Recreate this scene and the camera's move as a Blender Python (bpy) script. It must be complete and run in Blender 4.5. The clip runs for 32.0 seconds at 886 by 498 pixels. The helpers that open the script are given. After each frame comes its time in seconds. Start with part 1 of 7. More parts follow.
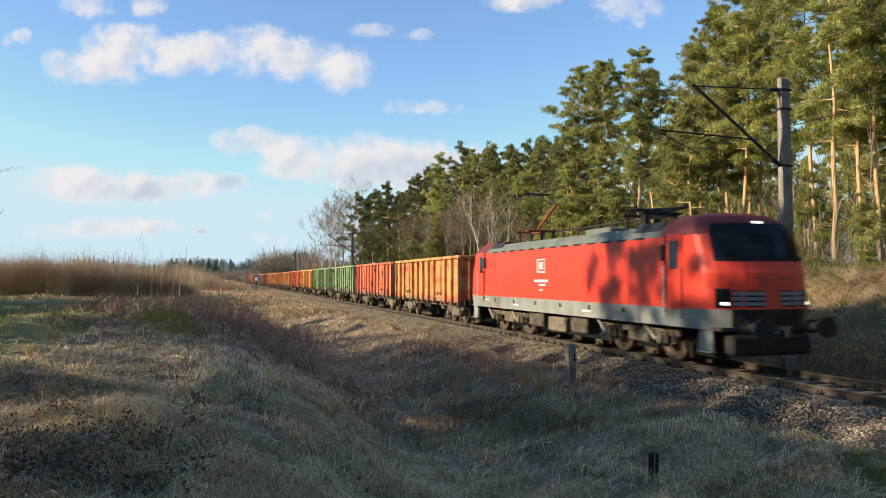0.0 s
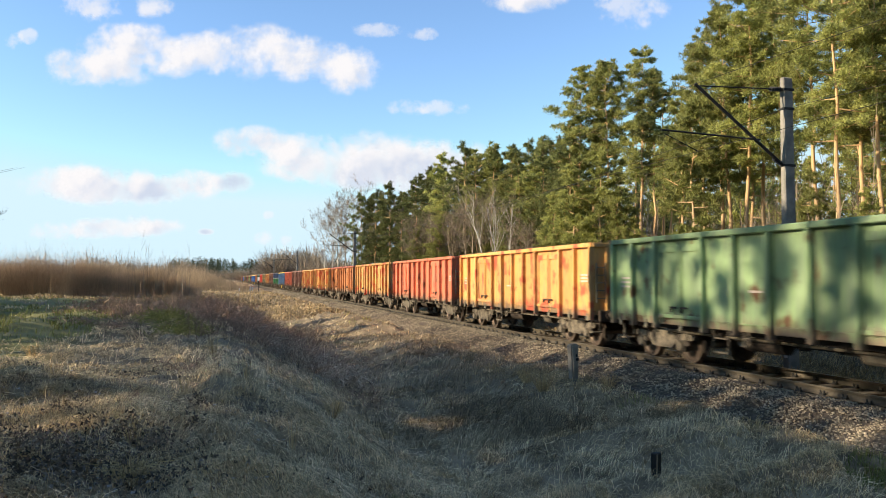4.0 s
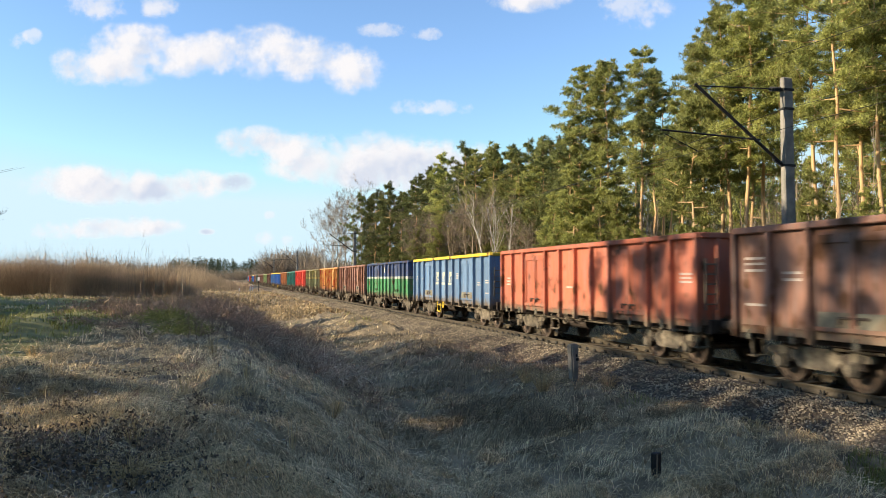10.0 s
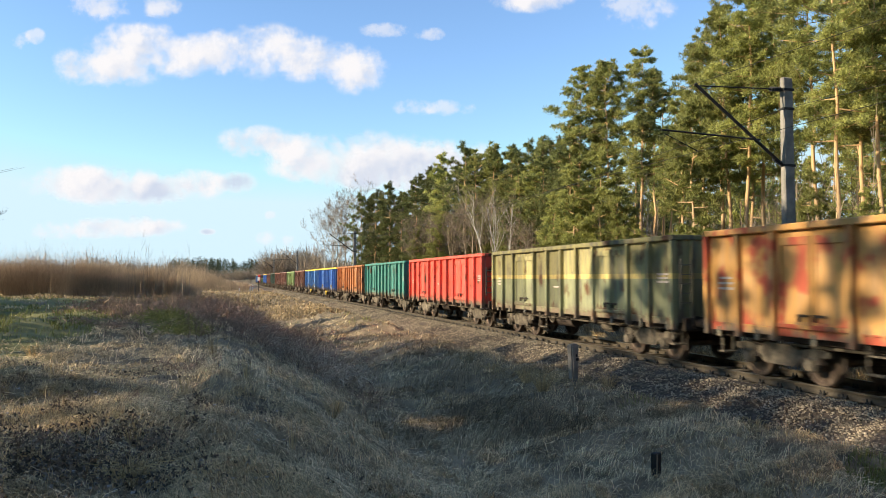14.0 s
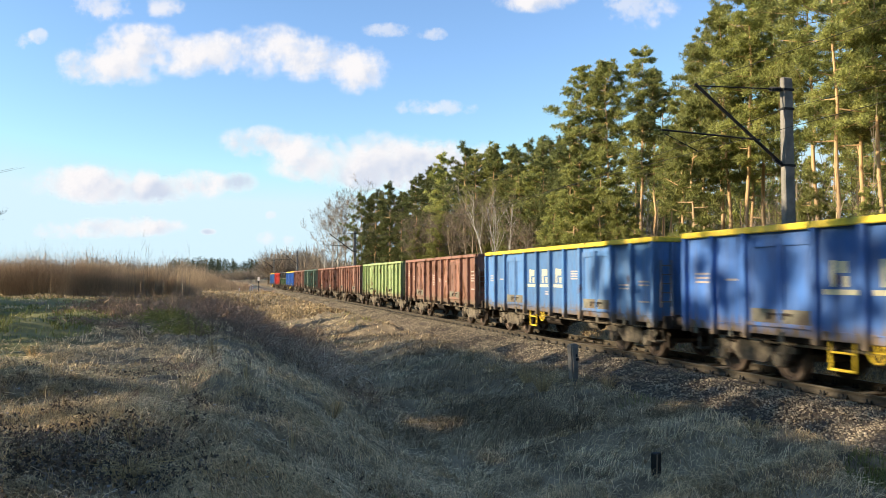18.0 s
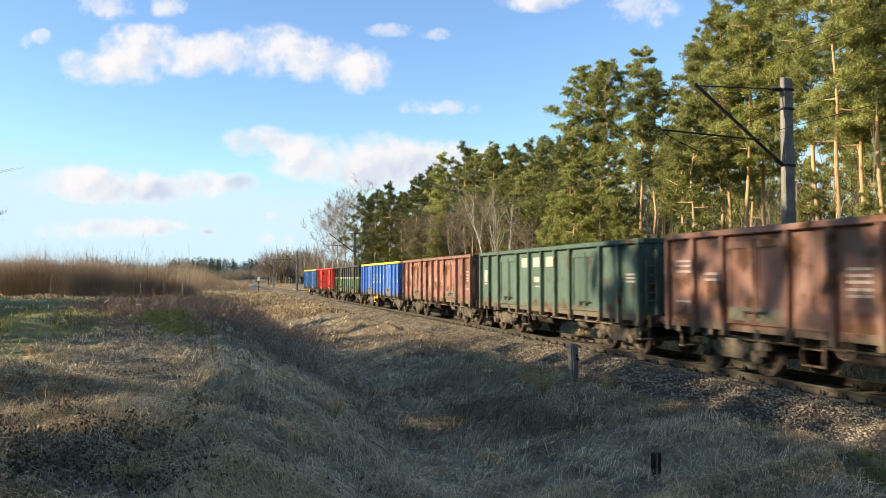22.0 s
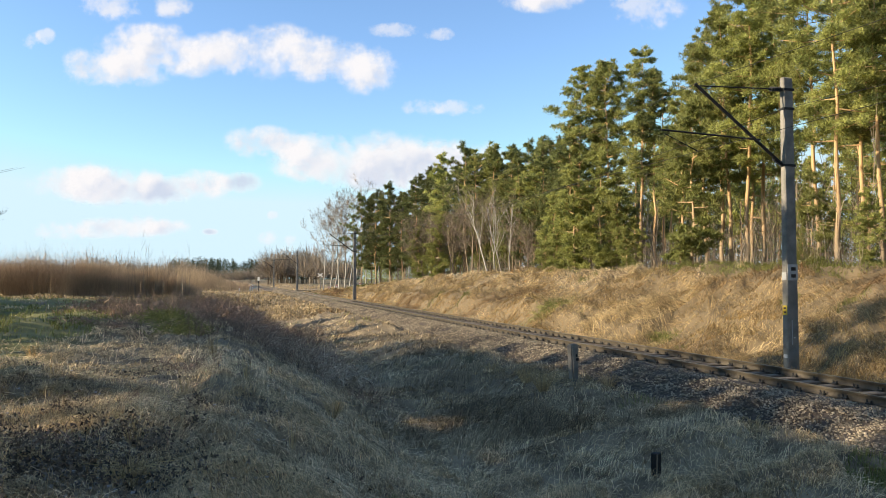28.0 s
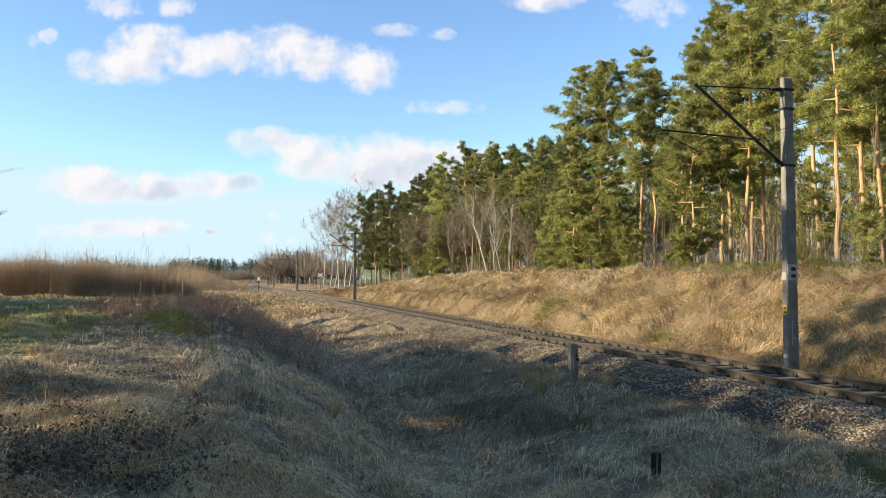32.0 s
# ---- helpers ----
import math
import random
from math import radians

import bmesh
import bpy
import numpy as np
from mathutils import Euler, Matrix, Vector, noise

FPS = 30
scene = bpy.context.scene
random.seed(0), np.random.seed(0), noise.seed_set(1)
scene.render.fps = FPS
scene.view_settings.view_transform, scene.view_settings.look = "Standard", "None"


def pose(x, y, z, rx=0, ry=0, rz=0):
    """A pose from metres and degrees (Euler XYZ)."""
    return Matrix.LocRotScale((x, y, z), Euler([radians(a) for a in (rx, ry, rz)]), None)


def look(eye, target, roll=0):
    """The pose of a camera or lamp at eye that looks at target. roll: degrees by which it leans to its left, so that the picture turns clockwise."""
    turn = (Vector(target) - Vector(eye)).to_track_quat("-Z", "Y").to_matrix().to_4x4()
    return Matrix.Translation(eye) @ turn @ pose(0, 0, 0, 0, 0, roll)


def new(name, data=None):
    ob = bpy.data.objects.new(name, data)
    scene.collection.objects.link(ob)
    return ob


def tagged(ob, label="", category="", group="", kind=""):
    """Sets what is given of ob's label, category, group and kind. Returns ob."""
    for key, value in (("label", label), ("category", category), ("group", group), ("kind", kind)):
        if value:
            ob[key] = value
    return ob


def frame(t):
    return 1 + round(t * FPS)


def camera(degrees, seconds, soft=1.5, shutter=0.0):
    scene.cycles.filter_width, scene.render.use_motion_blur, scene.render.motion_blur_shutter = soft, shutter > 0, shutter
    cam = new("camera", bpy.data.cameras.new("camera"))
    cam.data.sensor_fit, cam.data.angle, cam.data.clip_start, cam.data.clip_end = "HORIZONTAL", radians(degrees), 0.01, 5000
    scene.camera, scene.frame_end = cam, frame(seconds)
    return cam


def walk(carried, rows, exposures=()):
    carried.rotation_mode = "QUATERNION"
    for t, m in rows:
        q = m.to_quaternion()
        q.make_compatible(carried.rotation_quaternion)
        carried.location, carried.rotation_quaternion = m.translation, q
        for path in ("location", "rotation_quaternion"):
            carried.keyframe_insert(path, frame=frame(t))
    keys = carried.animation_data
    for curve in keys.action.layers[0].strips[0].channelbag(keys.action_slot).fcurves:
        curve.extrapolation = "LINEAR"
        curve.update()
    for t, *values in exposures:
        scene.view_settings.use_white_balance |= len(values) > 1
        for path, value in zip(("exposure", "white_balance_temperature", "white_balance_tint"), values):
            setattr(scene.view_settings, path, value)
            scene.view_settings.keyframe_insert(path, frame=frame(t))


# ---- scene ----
# The rails run along y with the railhead at z = 0; the camera stands 12.5 m beside them.
EYE = Vector((-12.49, 0.0, 2.183))
cam = camera(62.6, 32.0, soft=0.9, shutter=0.28)


def aim(turn):
    """The camera's pose, turned that many degrees to the right of the rails."""
    return pose(EYE.x, EYE.y, EYE.z, 92.326, 0, -turn)


walk(cam, [(0.0, aim(17.20)), (0.5, aim(17.21)), (1.0, aim(17.16)), (1.5, aim(17.10)), (2.0, aim(17.08)),
           (2.5, aim(17.06)), (3.0, aim(17.02)), (4.0, aim(17.02)), (32.0, aim(17.02))],
     [(0.0, 0.76, 6660, 10), (1.5, 0.84, 6660, 10), (3.5, 0.95, 6660, 10), (32.0, 0.95, 6660, 10)])

# ---- world and sun ----
SUN_EL, SUN_AZ = 22.0, 3.0   # degrees of height; degrees from -x towards +y
world = bpy.data.worlds.new("world")
scene.world = world
world.use_nodes = True
wn, wl = world.node_tree.nodes, world.node_tree.links
sky = wn.new("ShaderNodeTexSky")
sky.sky_type, sky.sun_disc = "NISHITA", False
sky.sun_elevation, sky.sun_rotation = radians(SUN_EL), radians(270 + SUN_AZ)
sky.air_density, sky.dust_density, sky.ozone_density = 1.0, 0.0, 4.0
haze = wn.new("ShaderNodeMix")   # the bright haze low in the sky is even, not glaring
haze.data_type, haze.blend_type = "RGBA", "DARKEN"
haze.inputs["Factor"].default_value, haze.inputs["B"].default_value = 1.0, (2.6, 3.45, 3.95, 1)
wl.new(sky.outputs["Color"], haze.inputs["A"])
wl.new(haze.outputs["Result"], wn["Background"].inputs["Color"])
wn["Background"].inputs["Strength"].default_value = 0.138
sun = new("sun", bpy.data.lights.new("sun", "SUN"))
sun.data.energy, sun.data.angle, sun.data.color = 5.0, radians(0.55), (1.0, 0.86, 0.64)
to_sun = Vector((-math.cos(radians(SUN_AZ)) * math.cos(radians(SUN_EL)),
                 math.sin(radians(SUN_AZ)) * math.cos(radians(SUN_EL)), math.sin(radians(SUN_EL))))
sun.matrix_basis = look((0, 0, 60), Vector((0, 0, 60)) - to_sun)


# ---- materials ----
def material(name, colour, second=None, rough=0.8, metal=0.0, scale=6.0, fine=60.0, bump=0.3, mix=0.5, third=None, third_at=0.6,
             island=0.0, objects=0.0, coords="Object", spread=0.15):
    """A surface of two colours mixed by coarse noise, darkened and lightened by fine grain, with relief."""
    m = bpy.data.materials.new(name)
    m.use_nodes = True
    n, l = m.node_tree.nodes, m.node_tree.links
    b = n["Principled BSDF"]
    b.inputs["Roughness"].default_value, b.inputs["Metallic"].default_value = rough, metal
    b.inputs["Specular IOR Level"].default_value = 0.3
    tc = n.new("ShaderNodeTexCoord")
    big, small = n.new("ShaderNodeTexNoise"), n.new("ShaderNodeTexNoise")
    for node, s, d in ((big, scale, 5.0), (small, fine, 3.0)):
        node.inputs["Scale"].default_value, node.inputs["Detail"].default_value = s, d
        l.new(tc.outputs[coords], node.inputs["Vector"])
    ramp = n.new("ShaderNodeValToRGB")
    ramp.color_ramp.elements[0].position, ramp.color_ramp.elements[1].position = mix - spread, mix + spread
    ramp.color_ramp.elements[0].color = (*colour, 1)
    ramp.color_ramp.elements[1].color = (*(second or colour), 1)
    l.new(big.outputs["Fac"], ramp.inputs["Fac"])
    out = ramp.outputs["Color"]
    if third:
        t = n.new("ShaderNodeTexNoise")
        t.inputs["Scale"].default_value, t.inputs["Detail"].default_value = scale * 0.31, 6.0
        l.new(tc.outputs[coords], t.inputs["Vector"])
        r = n.new("ShaderNodeMapRange")
        r.inputs["From Min"].default_value, r.inputs["From Max"].default_value = third_at - 0.06, third_at + 0.1
        l.new(t.outputs["Fac"], r.inputs["Value"])
        x = n.new("ShaderNodeMix")
        x.data_type = "RGBA"
        l.new(r.outputs["Result"], x.inputs["Factor"])
        l.new(out, x.inputs["A"])
        x.inputs["B"].default_value = (*third, 1)
        out = x.outputs["Result"]
    hsv = n.new("ShaderNodeHueSaturation")
    l.new(out, hsv.inputs["Color"])
    vary = n.new("ShaderNodeMapRange")
    vary.inputs["To Min"].default_value, vary.inputs["To Max"].default_value = 0.7, 1.3
    l.new(small.outputs["Fac"], vary.inputs["Value"])
    val = vary.outputs["Result"]
    for amount, kind in ((island, "ShaderNodeNewGeometry"), (objects, "ShaderNodeObjectInfo")):
        if amount:
            g = n.new(kind)
            v = n.new("ShaderNodeMapRange")
            v.inputs["To Min"].default_value, v.inputs["To Max"].default_value = 1 - amount, 1 + amount
            l.new(g.outputs["Random Per Island" if island and kind.endswith("Geometry") else "Random"], v.inputs["Value"])
            mul = n.new("ShaderNodeMath")
            mul.operation = "MULTIPLY"
            l.new(val, mul.inputs[0])
            l.new(v.outputs["Result"], mul.inputs[1])
            val = mul.outputs["Value"]
    l.new(val, hsv.inputs["Value"])
    l.new(hsv.outputs["Color"], b.inputs["Base Color"])
    bm_ = n.new("ShaderNodeBump")
    bm_.inputs["Strength"].default_value, bm_.inputs["Distance"].default_value = bump, 0.02
    l.new(small.outputs["Fac"], bm_.inputs["Height"])
    l.new(bm_.outputs["Normal"], b.inputs["Normal"])
    return m


def leafy(m, amount=0.25):
    """Lets some light through thin blades and needles."""
    n, l = m.node_tree.nodes, m.node_tree.links
    b, tr, mix = n["Principled BSDF"], n.new("ShaderNodeBsdfTranslucent"), n.new("ShaderNodeMixShader")
    l.new(b.inputs["Base Color"].links[0].from_socket, tr.inputs["Color"])
    mix.inputs["Fac"].default_value = amount
    l.new(b.outputs["BSDF"], mix.inputs[1])
    l.new(tr.outputs["BSDF"], mix.inputs[2])
    l.new(mix.outputs["Shader"], n["Material Output"].inputs["Surface"])
    return m


def paint(name, colour, rust=(0.10, 0.045, 0.022), wear=0.56, low=None, tones=(0.78, 1.18), band=None, split=2.25):
    """Weathered wagon paint: rust patches, streaks down the sheet, soot; two tones with a band if given."""
    m = bpy.data.materials.new(name)
    m.use_nodes = True
    n, l = m.node_tree.nodes, m.node_tree.links
    b = n["Principled BSDF"]
    b.inputs["Specular IOR Level"].default_value = 0.25
    tc = n.new("ShaderNodeTexCoord")
    info = n.new("ShaderNodeObjectInfo")
    off = n.new("ShaderNodeVectorMath")
    off.operation = "MULTIPLY_ADD"
    l.new(info.outputs["Random"], off.inputs[0])
    off.inputs[1].default_value = (0, 37.0, 0)
    l.new(tc.outputs["Object"], off.inputs[2])
    streaks = n.new("ShaderNodeMapping")
    streaks.inputs["Scale"].default_value = (7.0, 7.0, 0.7)
    l.new(off.outputs["Vector"], streaks.inputs["Vector"])
    noises = []
    for vec, s, d in ((streaks.outputs["Vector"], 1.0, 4.0), (off.outputs["Vector"], 1.3, 7.0), (streaks.outputs["Vector"], 3.1, 5.0)):
        t = n.new("ShaderNodeTexNoise")
        t.inputs["Scale"].default_value, t.inputs["Detail"].default_value = s, d
        l.new(vec, t.inputs["Vector"])
        noises.append(t.outputs["Fac"])

    def blend(fac, a, c):
        x = n.new("ShaderNodeMix")
        x.data_type = "RGBA"
        l.new(fac, x.inputs["Factor"])
        for sock, v in ((x.inputs["A"], a), (x.inputs["B"], c)):
            if isinstance(v, tuple):
                sock.default_value = (*v, 1)
            else:
                l.new(v, sock)
        return x.outputs["Result"]

    def step(v, lo, hi):
        r = n.new("ShaderNodeMapRange")
        r.inputs["From Min"].default_value, r.inputs["From Max"].default_value = lo, hi
        l.new(v, r.inputs["Value"])
        return r.outputs["Result"]

    base = colour
    if low:
        sep = n.new("ShaderNodeSeparateXYZ")
        l.new(tc.outputs["Object"], sep.inputs["Vector"])
        base = blend(step(sep.outputs["Z"], split - 0.02, split), low, colour)
        if band:
            inside = n.new("ShaderNodeMath")
            inside.operation = "COMPARE"
            inside.inputs[1].default_value, inside.inputs[2].default_value = split, 0.07
            l.new(sep.outputs["Z"], inside.inputs[0])
            base = blend(inside.outputs["Value"], base, band)
    dull = tuple(c * 0.62 + 0.075 for c in colour)
    faded = blend(step(noises[0], 0.42, 0.72), base, dull if not low else (0.13, 0.12, 0.10))
    rusty = n.new("ShaderNodeMath")
    rusty.operation = "MULTIPLY_ADD"
    l.new(noises[0], rusty.inputs[0])
    rusty.inputs[1].default_value = 0.35
    l.new(noises[1], rusty.inputs[2])
    grimy = n.new("ShaderNodeMath")
    grimy.operation = "MULTIPLY"
    l.new(step(noises[2], 0.5, 0.75), grimy.inputs[0])
    grimy.inputs[1].default_value = 0.55
    faded = blend(grimy.outputs["Value"], faded, (0.05, 0.042, 0.034))
    foot = n.new("ShaderNodeSeparateXYZ")
    l.new(tc.outputs["Object"], foot.inputs["Vector"])
    splash = n.new("ShaderNodeMath")
    splash.operation = "MULTIPLY_ADD"
    l.new(noises[0], splash.inputs[0])
    splash.inputs[1].default_value = -0.9
    l.new(foot.outputs["Z"], splash.inputs[2])
    faded = blend(step(splash.outputs["Value"], 0.90, 0.58), faded, (0.17, 0.125, 0.085))
    spotted = blend(step(rusty.outputs["Value"], wear + 0.16, wear + 0.26), faded, rust)
    tone, hsv = n.new("ShaderNodeMapRange"), n.new("ShaderNodeHueSaturation")
    tone.inputs["To Min"].default_value, tone.inputs["To Max"].default_value = tones
    l.new(info.outputs["Random"], tone.inputs["Value"])
    l.new(tone.outputs["Result"], hsv.inputs["Value"])
    l.new(spotted, hsv.inputs["Color"])
    l.new(hsv.outputs["Color"], b.inputs["Base Color"])
    r = n.new("ShaderNodeMapRange")
    r.inputs["To Min"].default_value, r.inputs["To Max"].default_value = 0.5, 0.85
    l.new(noises[1], r.inputs["Value"])
    l.new(r.outputs["Result"], b.inputs["Roughness"])
    bump = n.new("ShaderNodeBump")
    bump.inputs["Strength"].default_value, bump.inputs["Distance"].default_value = 0.25, 0.01
    l.new(noises[1], bump.inputs["Height"])
    l.new(bump.outputs["Normal"], b.inputs["Normal"])
    return m


M_GROUND = material("meadow_ground", (0.14, 0.105, 0.064), (0.30, 0.23, 0.14), 0.95, scale=1.6, fine=26, bump=0.9,
                    third=(0.13, 0.13, 0.055), third_at=0.66)
M_BALLAST = material("ballast_bed", (0.06, 0.046, 0.034), (0.12, 0.09, 0.064), 0.95, scale=9, fine=34, bump=1.0)
M_STONE = material("ballast_stone", (0.13, 0.104, 0.072), (0.30, 0.245, 0.17), 0.9, scale=3, fine=40, island=0.6)
M_RAIL = material("rusty_rail", (0.058, 0.047, 0.033), (0.10, 0.082, 0.058), 0.8, 0.1, scale=3, fine=50)
M_RAILTOP = material("polished_railhead", (0.24, 0.22, 0.19), (0.18, 0.16, 0.135), 0.4, 0.8, scale=2, fine=60, bump=0.05)
M_SLEEPER = material("weathered_sleeper", (0.12, 0.098, 0.074), (0.22, 0.18, 0.14), 0.9, scale=4, fine=50, objects=0.2)
M_CONCRETE = material("grey_concrete", (0.17, 0.155, 0.13), (0.27, 0.245, 0.21), 0.9, scale=3, fine=70, bump=0.4)
M_STRAW = leafy(material("dry_grass", (0.66, 0.50, 0.28), (0.86, 0.70, 0.45), 0.9, scale=0.5, fine=8, island=0.6, bump=0.0,
                         third=(0.33, 0.245, 0.125), third_at=0.62), 0.3)
M_BANKSTRAW = leafy(material("bank_grass", (0.43, 0.305, 0.145), (0.62, 0.475, 0.255), 0.9, scale=0.4, fine=8, island=0.5, bump=0.0,
                             third=(0.27, 0.17, 0.085), third_at=0.55), 0.3)
M_DULLGRASS = leafy(material("dull_grass", (0.40, 0.30, 0.175), (0.60, 0.47, 0.29), 0.9, scale=0.9, fine=8, island=0.6, bump=0.0,
                             third=(0.20, 0.15, 0.09), third_at=0.6), 0.25)
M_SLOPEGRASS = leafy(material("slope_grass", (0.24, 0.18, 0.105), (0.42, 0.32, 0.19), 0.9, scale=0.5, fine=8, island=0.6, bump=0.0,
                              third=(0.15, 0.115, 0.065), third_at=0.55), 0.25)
M_WITHERED = material("withered_leaves", (0.10, 0.075, 0.052), (0.26, 0.185, 0.12), 0.85, scale=3, fine=30, island=0.5, bump=0.0)
M_GREENGRASS = leafy(material("green_grass", (0.18, 0.19, 0.055), (0.31, 0.30, 0.10), 0.9, scale=0.6, fine=8, island=0.4, bump=0.0), 0.3)
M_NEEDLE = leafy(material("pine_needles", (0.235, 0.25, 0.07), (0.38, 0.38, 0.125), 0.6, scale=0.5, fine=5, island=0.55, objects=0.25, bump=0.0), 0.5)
# M_NEEDLE at about half the albedo, for deep pines and some edge ones
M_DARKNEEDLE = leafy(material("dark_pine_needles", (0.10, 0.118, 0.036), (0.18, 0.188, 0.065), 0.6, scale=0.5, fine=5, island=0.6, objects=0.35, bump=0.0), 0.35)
M_FARWOOD = material("far_conifers", (0.022, 0.036, 0.018), (0.04, 0.055, 0.028), 0.9, scale=0.2, fine=3, island=0.4, bump=0.0)
M_TWIG = material("bare_twigs", (0.17, 0.132, 0.095), (0.28, 0.22, 0.16), 0.9, scale=0.5, fine=9, island=0.35, bump=0.0)
M_THICKET = material("thicket_stems", (0.34, 0.235, 0.145), (0.50, 0.37, 0.235), 0.9, scale=0.12, fine=5, island=0.4, bump=0.0)
M_SCRUB = material("dark_scrub_stems", (0.15, 0.11, 0.08), (0.28, 0.21, 0.15), 0.9, scale=0.8, fine=9, island=0.5, bump=0.0)
M_BRAMBLE = material("bramble_stems", (0.24, 0.15, 0.10), (0.44, 0.30, 0.21), 0.8, scale=1.0, fine=20, island=0.4, bump=0.0)
M_BIRCH = material("birch_bark", (0.48, 0.44, 0.385), (0.32, 0.29, 0.25), 0.8, scale=2, fine=18, third=(0.06, 0.05, 0.045), third_at=0.66)
M_STEEL = material("dark_undergear", (0.035, 0.028, 0.023), (0.075, 0.055, 0.042), 0.75, 0.3, scale=4, fine=50, objects=0.3)
M_DUSTY = material("dusty_running_gear", (0.055, 0.044, 0.033), (0.17, 0.14, 0.10), 0.85, scale=7, fine=40, bump=0.2, objects=0.35)
M_BAREPLATE = material("bare_grey_plate", (0.13, 0.12, 0.09), (0.23, 0.205, 0.15), 0.8, scale=5, fine=40, bump=0.1, third=(0.12, 0.08, 0.05), third_at=0.58)
M_WHEEL = material("wheel_steel", (0.09, 0.065, 0.05), (0.16, 0.12, 0.09), 0.55, 0.6, scale=5, fine=50)
M_BLACK = material("black_metal", (0.018, 0.018, 0.018), (0.035, 0.033, 0.03), 0.6, 0.2, scale=5, fine=40)
M_WHITE = material("white_marking", (0.70, 0.68, 0.63), (0.58, 0.55, 0.5), 0.7, scale=6, fine=50, bump=0.05)
M_YELLOW = material("yellow_paint", (0.80, 0.55, 0.04), (0.62, 0.42, 0.05), 0.6, scale=3, fine=50, bump=0.05)
M_RED = material("red_paint", (0.6, 0.04, 0.03), (0.45, 0.04, 0.03), 0.6, scale=3, fine=50, bump=0.05)


def pine_bark():
    """Grey plates low on the trunk, thin orange bark from the middle up, as on any old pine."""
    m = material("pine_bark", (0.22, 0.17, 0.115), (0.34, 0.26, 0.175), 0.9, scale=2.5, fine=14, bump=0.8, objects=0.2)
    n, l = m.node_tree.nodes, m.node_tree.links
    b = n["Principled BSDF"]
    old = b.inputs["Base Color"].links[0].from_socket
    sep = n.new("ShaderNodeSeparateXYZ")
    l.new(n["Texture Coordinate"].outputs["Object"], sep.inputs["Vector"])
    r = n.new("ShaderNodeMapRange")
    r.inputs["From Min"].default_value, r.inputs["From Max"].default_value = 1.0, 6.0
    l.new(sep.outputs["Z"], r.inputs["Value"])
    x = n.new("ShaderNodeMix")
    x.data_type = "RGBA"
    l.new(r.outputs["Result"], x.inputs["Factor"])
    l.new(old, x.inputs["A"])
    x.inputs["B"].default_value = (0.54, 0.34, 0.17, 1)
    l.new(x.outputs["Result"], b.inputs["Base Color"])
    return m


M_PINEBARK = pine_bark()


def ground_zones():
    """Straw-coloured soil on the cutting's bank, needle litter under the pines, sandy scars here and there."""
    n, l = M_GROUND.node_tree.nodes, M_GROUND.node_tree.links
    b = n["Principled BSDF"]
    out = b.inputs["Base Color"].links[0].from_socket
    sep = n.new("ShaderNodeSeparateXYZ")
    l.new(n["Texture Coordinate"].outputs["Object"], sep.inputs["Vector"])
    patch = n.new("ShaderNodeTexNoise")
    patch.inputs["Scale"].default_value, patch.inputs["Detail"].default_value = 0.28, 6.0
    l.new(n["Texture Coordinate"].outputs["Object"], patch.inputs["Vector"])
    for lo, hi, colour, noisy in ((2.8, 4.2, (0.17, 0.125, 0.07), False), (10.5, 13.5, (0.16, 0.125, 0.07), False), (-15.0, -17.5, (0.165, 0.16, 0.062), False), (0.66, 0.72, (0.22, 0.165, 0.10), True)):
        r, x = n.new("ShaderNodeMapRange"), n.new("ShaderNodeMix")
        r.inputs["From Min"].default_value, r.inputs["From Max"].default_value = lo, hi
        x.data_type = "RGBA"
        l.new(patch.outputs["Fac"] if noisy else sep.outputs["X"], r.inputs["Value"])
        l.new(r.outputs["Result"], x.inputs["Factor"])
        l.new(out, x.inputs["A"])
        x.inputs["B"].default_value = (*colour, 1)
        out = x.outputs["Result"]
    l.new(out, b.inputs["Base Color"])


ground_zones()


# ---- mesh tools ----
def part(name, bm, mat, parent=None, label=""):
    """Links a bmesh (or a ready mesh) as one mesh object under a thing or a part."""
    if isinstance(bm, bmesh.types.BMesh):
        me = bpy.data.meshes.new(name)
        bm.to_mesh(me)
        bm.free()
    else:
        me = bm
    if mat and not me.materials:
        me.materials.append(mat)
    ob = new(name, me)
    ob.parent = parent
    if label:
        ob["label"] = label
    return ob


def box(bm, x, y, z, sx, sy, sz, bevel=0.0, turn=None):
    """A block with its centre at x, y, z."""
    m = Matrix.Translation((x, y, z)) @ (turn or Matrix()) @ Matrix.Diagonal((sx, sy, sz, 1))
    vs = bmesh.ops.create_cube(bm, size=1, matrix=m)["verts"]
    if bevel:
        es = list({e for v in vs for e in v.link_edges})
        bmesh.ops.bevel(bm, geom=es, offset=bevel, segments=1, affect="EDGES")
    return bm


def rod(bm, a, b, r0, r1=None, n=8):
    """A tapered round bar from a to b."""
    a, b = Vector(a), Vector(b)
    d = b - a
    m = Matrix.Translation((a + b) / 2) @ d.to_track_quat("Z", "Y").to_matrix().to_4x4()
    bmesh.ops.create_cone(bm, cap_ends=True, segments=n, radius1=r0, radius2=r0 if r1 is None else r1, depth=d.length, matrix=m)
    return bm


def B():
    return bmesh.new()


